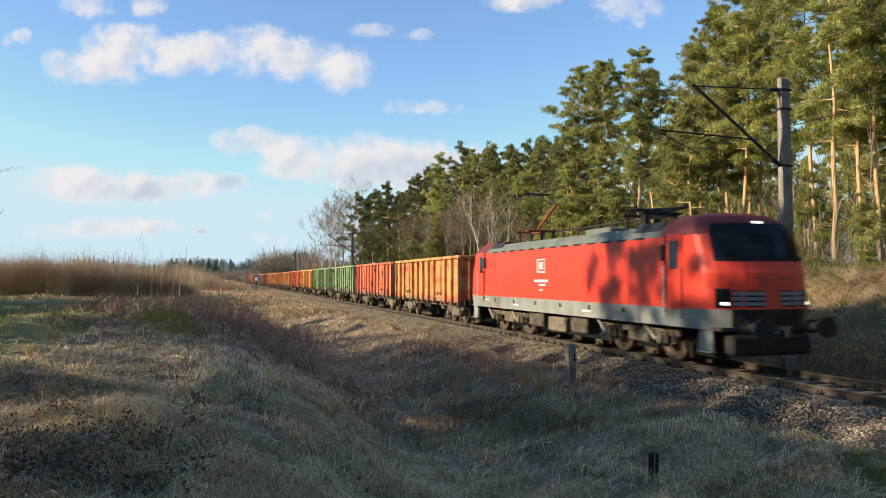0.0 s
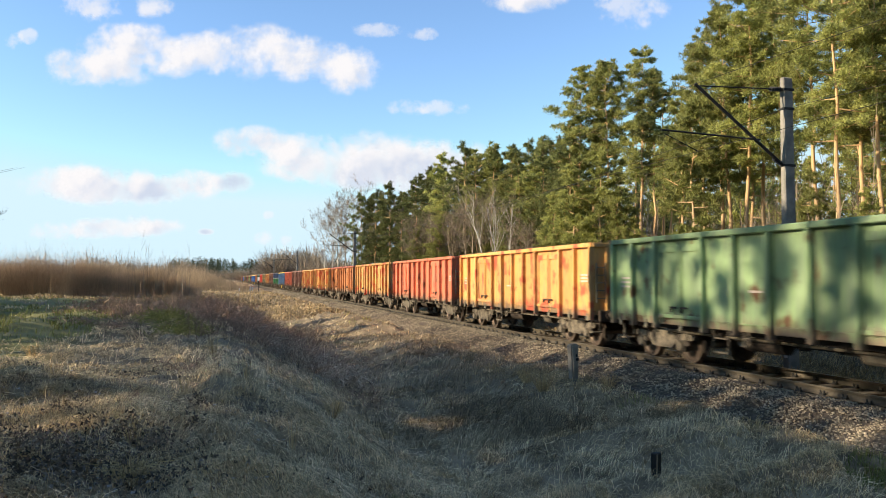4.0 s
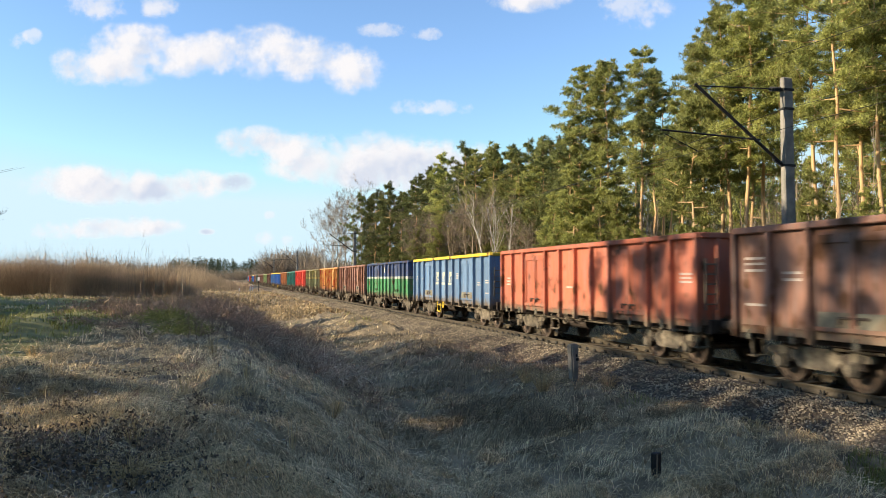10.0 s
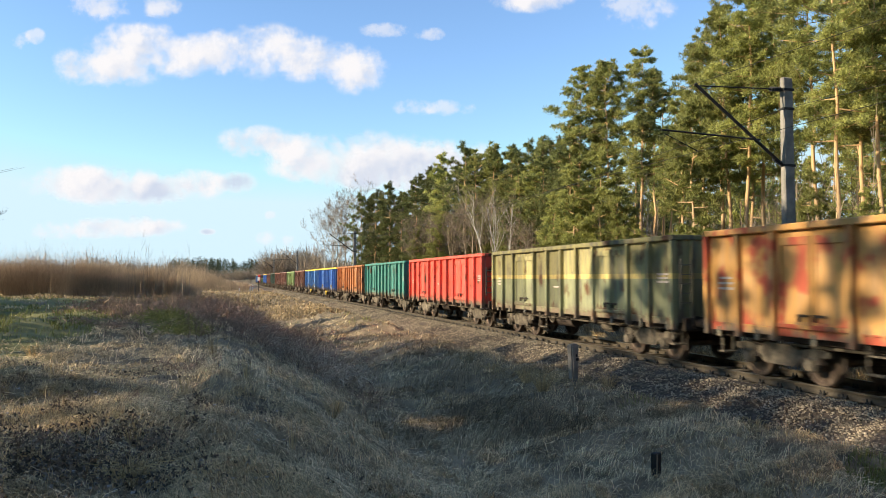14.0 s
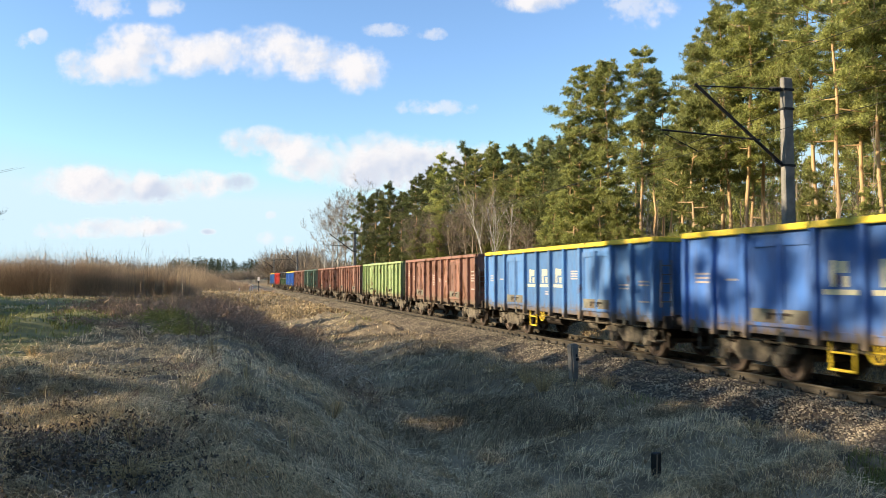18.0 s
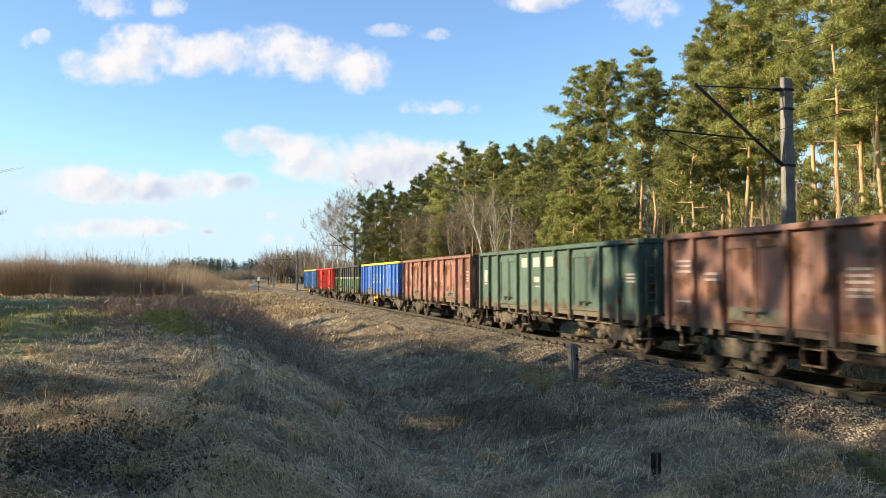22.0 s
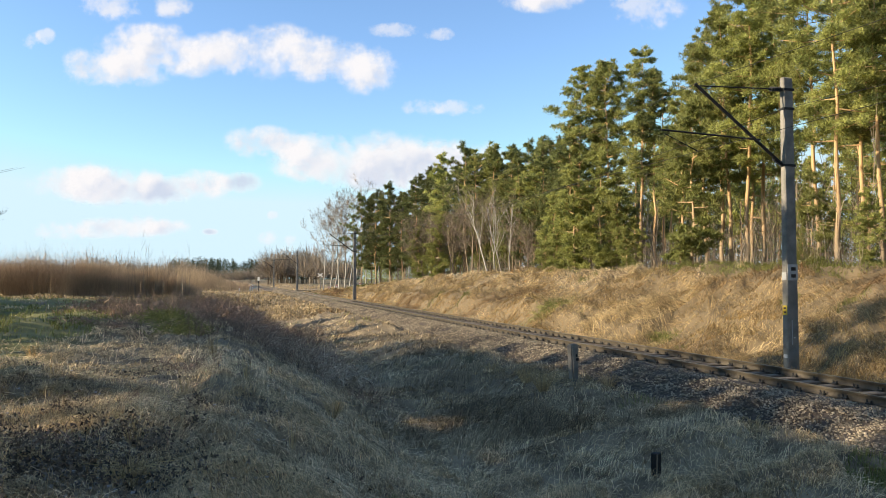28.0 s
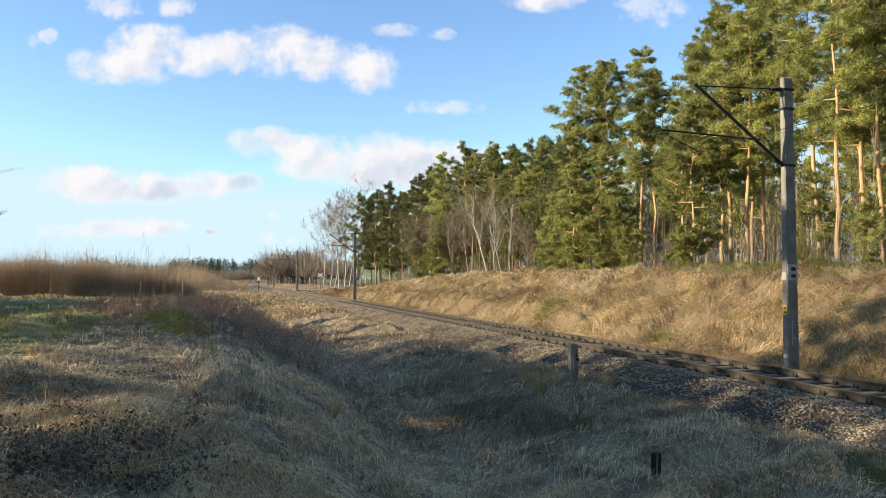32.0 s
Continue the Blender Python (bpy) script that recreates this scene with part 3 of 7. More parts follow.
def wagon(body, rim, label, marks=(), style=0, yellow=False):
    """An open bogie wagon with stakes, double doors and a coping rail, on its wheels."""
    w = tagged(new("freight_wagon"), label, "wagon", "open wagons of the train")
    half = BODY / 2

    for s in (-1, 1):
        for y0, y1 in ((-6.395, -5.27), (-5.27, -4.19), (-4.19, -2.22), (-2.22, -1.1), (-1.1, 0.0), (0.0, 1.1), (1.1, 2.22), (2.22, 4.19), (4.19, 5.27), (5.27, 6.395)):
            put("panel_%d" % round(100 * (y1 - y0)), lambda bm: box(bm, 0, 0, (LOW + TOP) / 2 + 0.05, 0.02, y1 - y0, TOP - LOW - 0.1), body, w, (s * HALF, (y0 + y1) / 2, 0), name="side_panel")
        put("coping_rail", lambda bm: box(bm, 0, 0, TOP - 0.07, 0.17, BODY + 0.04, 0.14, 0.02), rim, w, (s * (HALF + 0.05), 0, 0))
        put("side_sill", lambda bm: box(box(bm, 0, 0, 1.08, 0.05, BODY, 0.16, 0.01), 0, 0, 1.17, 0.1, BODY, 0.03), body, w, (s * (HALF - 0.01), 0, 0))
        put("solebar", lambda bm: box(bm, 0, 0, 0.98, 0.1, 12.4, 0.24, 0.01), M_STEEL, w, (s * 1.05, 0, 0))
        for y in (-6.33, -5.27, -4.19, -2.22, -1.1, 0.0, 1.1, 2.22, 4.19, 5.27, 6.33):
            put("stake_out" if s > 0 else "stake_in", lambda bm: ridge(bm, 0, 0, 0.90, TOP - 0.13, 0.14, 0.065, s), body, w, (s * (HALF + 0.008), y, 0), name="stake")
        for y in (-3.2, 3.2):
            for leaf in (-1, 1):
                d = put("door_leaf_%d" % s, lambda bm: door_mesh(bm, 0.88, s), body, w, (s * (HALF + 0.011), y + leaf * 0.455, 0), name="door")
                put("latch", lambda bm: box(box(bm, 0, 0, 0, 0.05, 0.28, 0.05, 0.01), 0, 0.1, -0.06, 0.05, 0.05, 0.12, 0.01), M_STEEL, d, (s * 0.07, -leaf * 0.25, 1.45))
            put("door_bar_%d" % s, lambda bm: box(box(bm, s * 0.03, 0, 1.22, 0.07, 1.85, 0.09, 0.01), s * 0.05, 0, 2.1, 0.05, 0.06, 1.85, 0.01), body, w, (s * (HALF + 0.012), y, 0), name="door_bar")
    for s in (-1, 1):
        put("end_wall", lambda bm: box(bm, 0, 0, (LOW + TOP) / 2, 2 * HALF + 0.02, 0.03, TOP - LOW), body, w, (0, s * (half - 0.015), 0))
        put("end_rail", lambda bm: box(bm, 0, 0, TOP - 0.07, 2 * HALF + 0.1, 0.12, 0.14, 0.02), rim, w, (0, s * half, 0))
        for x in (-0.95, -0.32, 0.32, 0.95):
            put("end_stake", lambda bm: box(bm, 0, 0, 2.1, 0.13, 0.09, 2.1, 0.015), body, w, (x, s * (half + 0.04), 0))
        put("headstock", lambda bm: box(bm, 0, 0, 1.02, 2.5, 0.14, 0.34, 0.02), M_STEEL, w, (0, s * (half + 0.02), 0))
        for x in (-0.875, 0.875):
            put("buffer", buffer_mesh, M_STEEL, w, (x, s * (half + 0.09), 1.06), 0 if s > 0 else 180)
        put("draw_hook", lambda bm: box(rod(bm, (0, 0, 0), (0, 0.32, 0), 0.05, n=8), 0, 0.36, -0.05, 0.09, 0.14, 0.2, 0.03), M_STEEL, w, (0, s * (half + 0.09), 1.02), 0 if s > 0 else 180)
        put("end_ladder", ladder_mesh, M_BAREPLATE if s < 0 else M_STEEL, w, (-1.22, s * (half + 0.12), 1.45), 0 if s > 0 else 180, label="pale steel end ladder" if s < 0 else "")
        put("end_step", lambda bm: box(box(box(bm, 0, 0, 0, 0.34, 0.22, 0.04, 0.008), -0.15, 0, 0.2, 0.03, 0.05, 0.4), 0.15, 0, 0.2, 0.03, 0.05, 0.4), M_DUSTY, w, (-1.15, s * (half - 0.35), 0.5))
    put("floor", lambda bm: box(bm, 0, 0, 1.22, 2 * HALF - 0.02, BODY - 0.06, 0.06), M_STEEL, w)
    put("centre_sill", lambda bm: box(bm, 0, 0, 0.95, 0.4, 12.4, 0.4, 0.02), M_STEEL, w)
    put("air_tank", lambda bm: rod(bm, (0, -0.6, 0), (0, 0.6, 0), 0.2, n=14), M_STEEL, w, (-0.75, 0.9, 0.72))
    put("brake_gear", lambda bm: box(rod(box(bm, 0, 0, 0.1, 0.3, 0.5, 0.3, 0.05), (0, -1.4, 0), (0, 1.6, 0), 0.03, n=8), 0, 1.2, 0.05, 0.2, 0.3, 0.25, 0.04), M_STEEL, w, (-0.6, -1.2, 0.72))
    for y in (-1.6, 0.3, 2.1):
        put("cross_beam", lambda bm: box(bm, 0, 0, 0.92, 2.3, 0.12, 0.26, 0.02), M_STEEL, w, (0, y, 0))
    step_paint = M_YELLOW if yellow else body if style else M_DUSTY
    put("foot_step", lambda bm: rod(rod(rod(rod(bm, (0, -0.28, 0.3), (0, -0.28, -0.3), 0.022, n=6), (0, 0.28, 0.3), (0, 0.28, -0.3), 0.022, n=6), (0, -0.3, -0.28), (0, 0.3, -0.28), 0.03, n=6),
                                   (0, -0.3, 0.05), (0, 0.3, 0.05), 0.022, n=6), step_paint, w, (-1.34, 1.75, 0.74))
    put("hand_wheel", wheel_ring, step_paint, w, (-1.36, 0.95, 0.86))
    put("hopper_pipe", lambda bm: rod(bm, (0, -4.2, 0), (0, 4.2, 0), 0.035, n=8), M_DUSTY, w, (-1.0, 0, 0.8))
    put("brake_cylinder", lambda bm: rod(rod(bm, (0, -0.35, 0), (0, 0.25, 0), 0.17, n=12), (0, 0.25, 0), (0, 0.7, 0), 0.04, n=8), M_DUSTY, w, (-0.8, -2.0, 0.72))
    for y in (-6.0, -4.75, -3.2, 3.2, 4.75, 6.0):
        put("lashing_ring", lambda bm: box(box(bm, 0, 0, 0, 0.04, 0.12, 0.14, 0.015), 0, 0, 0.1, 0.03, 0.05, 0.12), M_BAREPLATE, w, (-HALF - 0.03, y, 0.93))
    if yellow or style:
        for y in (-3.2, 3.2):
            for leaf in (-1, 1):
                put("kick_plate", lambda bm: box(bm, 0, 0, 0, 0.012, 0.74, 0.30), M_BAREPLATE, w, (-HALF - 0.064, y + leaf * 0.455, 1.40), label="bare grey plate at the foot of the door")
    for y in (-4.5, 4.5):
        bogie(w, y, M_STEEL, WHEELS)
    for y, z, sy, sz, m in marks:
        put("marking_%d_%d" % (sy * 100, sz * 100), lambda bm: box(bm, 0, 0, 0, 0.006, sy, sz), m, w, (-HALF - 0.016, y, z), name="marking")
    return w


def door_mesh(bm, wide, s):
    """One leaf of a double door: a pressed sheet with a raised frame."""
    z0, z1 = 1.2, 3.02
    box(bm, 0, 0, (z0 + z1) / 2, 0.022, wide, z1 - z0)
    o = s * 0.02
    outer = [(-wide / 2, z0), (wide / 2, z0), (wide / 2, z1), (-wide / 2, z1)]
    inner = [(-wide / 2 + 0.09, z0 + 0.12), (wide / 2 - 0.09, z0 + 0.12), (wide / 2 - 0.09, z1 - 0.16), (-wide / 2 + 0.09, z1 - 0.16)]
    a = [bm.verts.new((o + s * 0.025, y, z)) for y, z in outer]
    c = [bm.verts.new((o + s * 0.025, y, z)) for y, z in inner]
    d = [bm.verts.new((o - s * 0.012, y, z)) for y, z in inner]
    e = [bm.verts.new((0, y, z)) for y, z in outer]
    for i in range(4):
        j = (i + 1) % 4
        bm.faces.new((a[i], a[j], c[j], c[i]))
        bm.faces.new((c[i], c[j], d[j], d[i]))
        bm.faces.new((e[i], e[j], a[j], a[i]))
    bmesh.ops.recalc_face_normals(bm, faces=list(bm.faces))
    return bm


def ladder_mesh(bm):
    """A short ladder of flat rails and round rungs."""
    for x in (-0.15, 0.15):
        box(bm, x, 0, 0.6, 0.045, 0.02, 1.25)
    for k in range(5):
        rod(bm, (-0.15, 0, 0.12 + 0.24 * k), (0.15, 0, 0.12 + 0.24 * k), 0.016, n=6)
    return bm


def wheel_ring(bm):
    """A spoked handwheel on a stub, facing sideways."""
    n = 14
    for k in range(n):
        a, b = 2 * math.pi * k / n, 2 * math.pi * (k + 1) / n
        rod(bm, (0, 0.19 * math.cos(a), 0.19 * math.sin(a)), (0, 0.19 * math.cos(b), 0.19 * math.sin(b)), 0.022, n=5)
    for k in range(3):
        a = math.pi * k / 3
        rod(bm, (0, -0.19 * math.cos(a), -0.19 * math.sin(a)), (0, 0.19 * math.cos(a), 0.19 * math.sin(a)), 0.014, n=5)
    rod(bm, (0, 0, 0), (0.3, 0, 0), 0.02, n=6)
    return bm


def buffer_mesh(bm):
    rod(bm, (0, 0, 0), (0, 0.35, 0), 0.11, n=14)
    rod(bm, (0, 0.0, 0), (0, 0.05, 0), 0.17, n=14)
    rod(bm, (0, 0.3, 0), (0, 0.51, 0), 0.075, n=12)
    rod(bm, (0, 0.50, 0), (0, 0.535, 0), 0.24, n=18)
    return bm


# paint of the thirty-two wagons in order: colour, rim, style, label, low tone, band
ORANGE, OCHRE, BROWN, RUSTRED = (0.46, 0.18, 0.06), (0.56, 0.29, 0.085), (0.265, 0.128, 0.088), (0.38, 0.09, 0.05)
RED, BLUE, NAVY, GREEN = (0.62, 0.075, 0.045), (0.07, 0.19, 0.52), (0.05, 0.095, 0.24), (0.25, 0.35, 0.165)
TEAL, DKGREEN, OLIVE, PINK = (0.05, 0.21, 0.17), (0.085, 0.14, 0.10), (0.38, 0.33, 0.14), (0.58, 0.155, 0.075)
LIME, GREYG, YELLOW, SKYB = (0.30, 0.38, 0.155), (0.085, 0.09, 0.085), (0.85, 0.60, 0.05), (0.085, 0.205, 0.43)
FLEET = [
    (OCHRE, None, 0, "orange"), (PINK, None, 0, "faded red"), (GREEN, None, 0, "light green"), (GREEN, None, 0, "light green"),
    (OCHRE, None, 0, "yellow-orange"), (PINK, None, 0, "pinkish red"), (OCHRE, None, 0, "yellow-orange"), (ORANGE, RUSTRED, 0, "orange-brown"),
    (OCHRE, None, 0, "yellow-orange"), (OCHRE, None, 0, "yellow-orange"), (BROWN, None, 1, "brown"), ((0.46, 0.13, 0.07), None, 0, "faded rust-red"),
    ((0.115, 0.20, 0.33), YELLOW, 0, "blue, yellow-rimmed"), (NAVY, None, 0, "navy and green"), (BROWN, None, 1, "brown"), (OCHRE, None, 0, "yellow-orange"),
    (OLIVE, None, 0, "olive, striped"), (RED, None, 0, "bright red"), (TEAL, None, 0, "teal green"), (ORANGE, None, 0, "orange-brown"),
    (BLUE, YELLOW, 0, "blue, yellow-rimmed"), (SKYB, YELLOW, 0, "blue, yellow-rimmed"), (BROWN, None, 1, "brown"), (LIME, None, 0, "light green"),
    (BROWN, None, 1, "brown"), (BROWN, None, 1, "brown"), (DKGREEN, None, 0, "dark green"), (BROWN, None, 1, "brown"),
    (BLUE, YELLOW, 0, "blue, yellow-rimmed"), (GREYG, None, 0, "grey and green, striped"), (RED, None, 0, "bright red"), (SKYB, YELLOW, 0, "blue, yellow-rimmed"),
]
TWO_TONE = {13: ((0.06, 0.29, 0.11), (0.7, 0.7, 0.6)), 16: ((0.27, 0.28, 0.15), (0.62, 0.47, 0.16)), 29: ((0.16, 0.25, 0.12), (0.72, 0.68, 0.45))}
M_FADED = material("faded_lettering", (0.55, 0.48, 0.42), (0.36, 0.28, 0.23), 0.8, scale=9, fine=60, bump=0.02)
M_CREAM = material("cream_patch", (0.66, 0.61, 0.40), (0.50, 0.46, 0.32), 0.8, scale=5, fine=60, bump=0.02)
WAGONS, PAINTS = [], {}
for k, (colour, rim, style, words) in enumerate(FLEET):
    low, band = TWO_TONE.get(k, (None, None))
    pm = paint("wagon_paint_%s" % words.replace(" ", "_").replace(",", ""), tuple(c * (0.9 + 0.2 * ((k * 37) % 10) / 10) for c in colour),
               low=low, band=band, wear=0.555 if style else 0.70 if rim == YELLOW else 0.60, tones=(0.5, 1.2) if low else (0.78, 1.18))
    if words.startswith("yellow-orange") or words == "orange":
        pm = paint("wagon_paint_orange_over_red", tuple(c * (0.9 + 0.2 * ((k * 37) % 10) / 10) for c in colour), rust=(0.40, 0.085, 0.045), wear=0.54)
    rm = pm if rim is None else paint("rim_paint", rim, wear=0.62)
    marks = []
    if style:
        marks = [(y, z, sy, 0.055, M_FADED) for y, sy, zs in ((5.8, 0.6, (2.62, 2.5, 2.36, 1.62)), (4.72, 0.5, (2.3, 2.16)), (0.55, 0.55, (2.36, 2.24, 2.12, 1.98, 1.86)), (-0.55, 0.5, (2.16, 2.06)),
                                                               (-1.66, 0.4, (2.05,)), (-5.8, 0.62, (2.5, 2.34, 2.2, 2.08, 1.7))) for z in zs]
    elif "blue" in words:
        marks = []
        for c in (1.66, 0.55, -0.55):   # three block emblems over a long underline
            marks += [(c + 0.2, 2.28, 0.10, 0.5, M_CREAM), (c - 0.02, 2.40, 0.26, 0.22, M_CREAM), (c - 0.10, 2.13, 0.12, 0.2, M_CREAM),
                      (c, 1.93, 0.86, 0.10, M_CREAM)]
        marks += [(y, z, sy, 0.045, M_FADED) for y, sy, zs in ((5.75, 0.5, (2.3, 2.2, 2.1)), (4.72, 0.42, (2.16,)), (-1.66, 0.45, (2.42, 2.34, 2.26, 2.18)), (0.3, 0.5, (1.72, 1.64)), (-4.72, 0.5, (2.0, 1.9)), (-5.75, 0.5, (2.1, 2.0, 1.55)))
                  for z in zs]
    else:
        marks = [(5.75, 2.2, 0.4, 0.055, M_FADED), (5.75, 2.08, 0.5, 0.055, M_FADED), (5.75, 1.96, 0.5, 0.055, M_FADED), (0.5, 1.9, 0.45, 0.05, M_FADED), (-5.8, 2.3, 0.5, 0.05, M_FADED), (-5.8, 2.2, 0.45, 0.05, M_FADED), (-5.8, 2.1, 0.5, 0.05, M_FADED)]
        if "dark green" in words or "navy" in words:
            marks += [(0.55, 2.78, 0.62, 0.34, M_CREAM), (-0.55, 2.78, 0.62, 0.34, M_CREAM), (1.66, 2.78, 0.5, 0.34, M_CREAM), (0.55, 2.15, 0.5, 0.2, M_FADED), (5.75, 2.3, 0.6, 0.5, M_FADED)][:5 if "dark" in words else 1]
    WAGONS.append(wagon(pm, rm, "weathered %s open steel wagon rolling on the rails" % words, marks, style, rim == YELLOW))


# ---- locomotive ----
M_LOCORED = material("locomotive_red", (0.72, 0.055, 0.028), (0.64, 0.05, 0.028), 0.38, scale=1.2, fine=30, bump=0.04, third=(0.42, 0.06, 0.04), third_at=0.68)
M_LOCOGREY = material("locomotive_grey", (0.27, 0.28, 0.26), (0.20, 0.20, 0.185), 0.55, scale=1.5, fine=30, bump=0.08, third=(0.12, 0.10, 0.08), third_at=0.63)
M_ROOFGREY = material("roof_grey", (0.15, 0.165, 0.145), (0.105, 0.115, 0.10), 0.6, scale=1.5, fine=30, bump=0.1)
# body red darkened: the tree shade on the cab roof is put into the colour
M_CABROOF = material("cab_roof_red_with_shade", (0.17, 0.035, 0.03), (0.12, 0.03, 0.026), 0.7, scale=1.2, fine=30, bump=0.05)
M_PANRED = material("faded_pantograph_red", (0.26, 0.05, 0.035), (0.17, 0.04, 0.03), 0.7, scale=3, fine=40, bump=0.05)
M_SLAT = material("pale_grey_slat", (0.42, 0.45, 0.47), (0.34, 0.36, 0.38), 0.5, scale=4, fine=40, bump=0.02)
M_GLASS = material("dark_windscreen", (0.012, 0.016, 0.024), (0.018, 0.022, 0.03), 0.05, scale=1, fine=10, bump=0.0)
M_LAMP = bpy.data.materials.new("headlight_glow")
M_LAMP.use_nodes = True
M_LAMP.node_tree.nodes["Principled BSDF"].inputs["Emission Color"].default_value = (1, 0.93, 0.75, 1)
M_LAMP.node_tree.nodes["Principled BSDF"].inputs["Emission Strength"].default_value = 0.9
LEVELS = [0.98, 1.2, 1.46, 1.8, 2.1, 2.32, 2.42, 2.7, 3.0, 3.26, 3.42, 3.58, 3.72, 3.82]
CAB_Y = 6.35
WRAP = [0.86 * math.sin(math.radians(a)) for a in (-90, -72, -58, -44, -30, -15, 0, 15, 30, 44, 58, 72, 90)]


def half_width(z):
    return float(np.interp(z, [0.98, 1.46, 3.26, 3.42, 3.72, 3.82], [1.47, 1.5, 1.47, 1.38, 1.08, 0.75]))


def nose_y(u, z):
    """How far out along y the cab's face lies, u from -1 to 1 across."""
    back = float(np.interp(z, [0.98, 1.46, 2.32, 3.3, 3.55, 3.72, 3.82], [0.06, 0.0, 0.06, 0.36, 0.50, 0.75, 1.1]))
    return 8.74 - back - 0.12 * u * u - 0.48 * abs(u) ** 5


def nose_patch(name, us, zs, out, mat, parent, end, label=""):
    """A piece of the cab's curved face between those values of u and z, set out by a little."""
    vs = [(u * half_width(z), end * (nose_y(u, z) + out), z) for z in zs for u in us]
    n, m = len(us), len(zs)
    fs = [(j * n + i, j * n + i + 1, (j + 1) * n + i + 1, (j + 1) * n + i) for j in range(m - 1) for i in range(n - 1)]
    bm = B()
    bv = [bm.verts.new(v) for v in vs]
    for f in fs:
        bm.faces.new([bv[i] for i in (f if end < 0 else f[::-1])])
    if out:
        bmesh.ops.solidify(bm, geom=list(bm.faces), thickness=0.03)
    return part(name, bm, mat, parent, label)


def loco_bogie(parent, y):
    b = part("bogie", box(box(B(), 0, 0, 0.72, 2.0, 1.1, 0.34, 0.04), 0, 0, 0.95, 1.2, 0.8, 0.2, 0.03), M_STEEL, parent)
    b.location = (0, y, 0)
    for s in (-1, 1):
        bm = B()
        box(bm, s * 1.08, 0, 0.78, 0.16, 3.9, 0.2, 0.04)
        box(bm, s * 1.08, 0, 0.6, 0.14, 1.0, 0.34, 0.05)
        part("side_frame", bm, M_DUSTY, b)
        for a in (-1.3, 1.3):
            bm = B()
            box(bm, s * 1.14, a, 0.62, 0.24, 0.42, 0.36, 0.06)
            rod(bm, (s * 1.1, a, 0.62), (s * 1.32, a, 0.62), 0.15, n=14)
            part("axle_box", bm, M_DUSTY, b)
            for q in (-0.45, 0.45):
                bm = B()
                for i in range(5):
                    rod(bm, (s * 1.12, a + q, 0.5 + 0.07 * i), (s * 1.12, a + q, 0.54 + 0.07 * i), 0.1, n=10)
                part("coil_spring", bm, M_STEEL, b)
            bm = B()
            rod(bm, (s * 1.22, a + 0.3, 0.55), (s * 1.22, a + 0.8, 0.95), 0.05, n=8)
            part("damper", bm, M_LOCOGREY, b)
        for a in (-2.0, 2.0):
            bm = B()
            box(bm, s * 0.78, a, 0.36, 0.16, 0.08, 0.42, 0.02)
            part("sand_pipe", bm, M_STEEL, b)
    for a in (-1.3, 1.3):
        w = put("wheelset_large", wheelset_mesh(0.61), M_WHEEL, b, (0, a, 0.61), name="wheelset")
        WHEELS.append((w, a, 0.61))


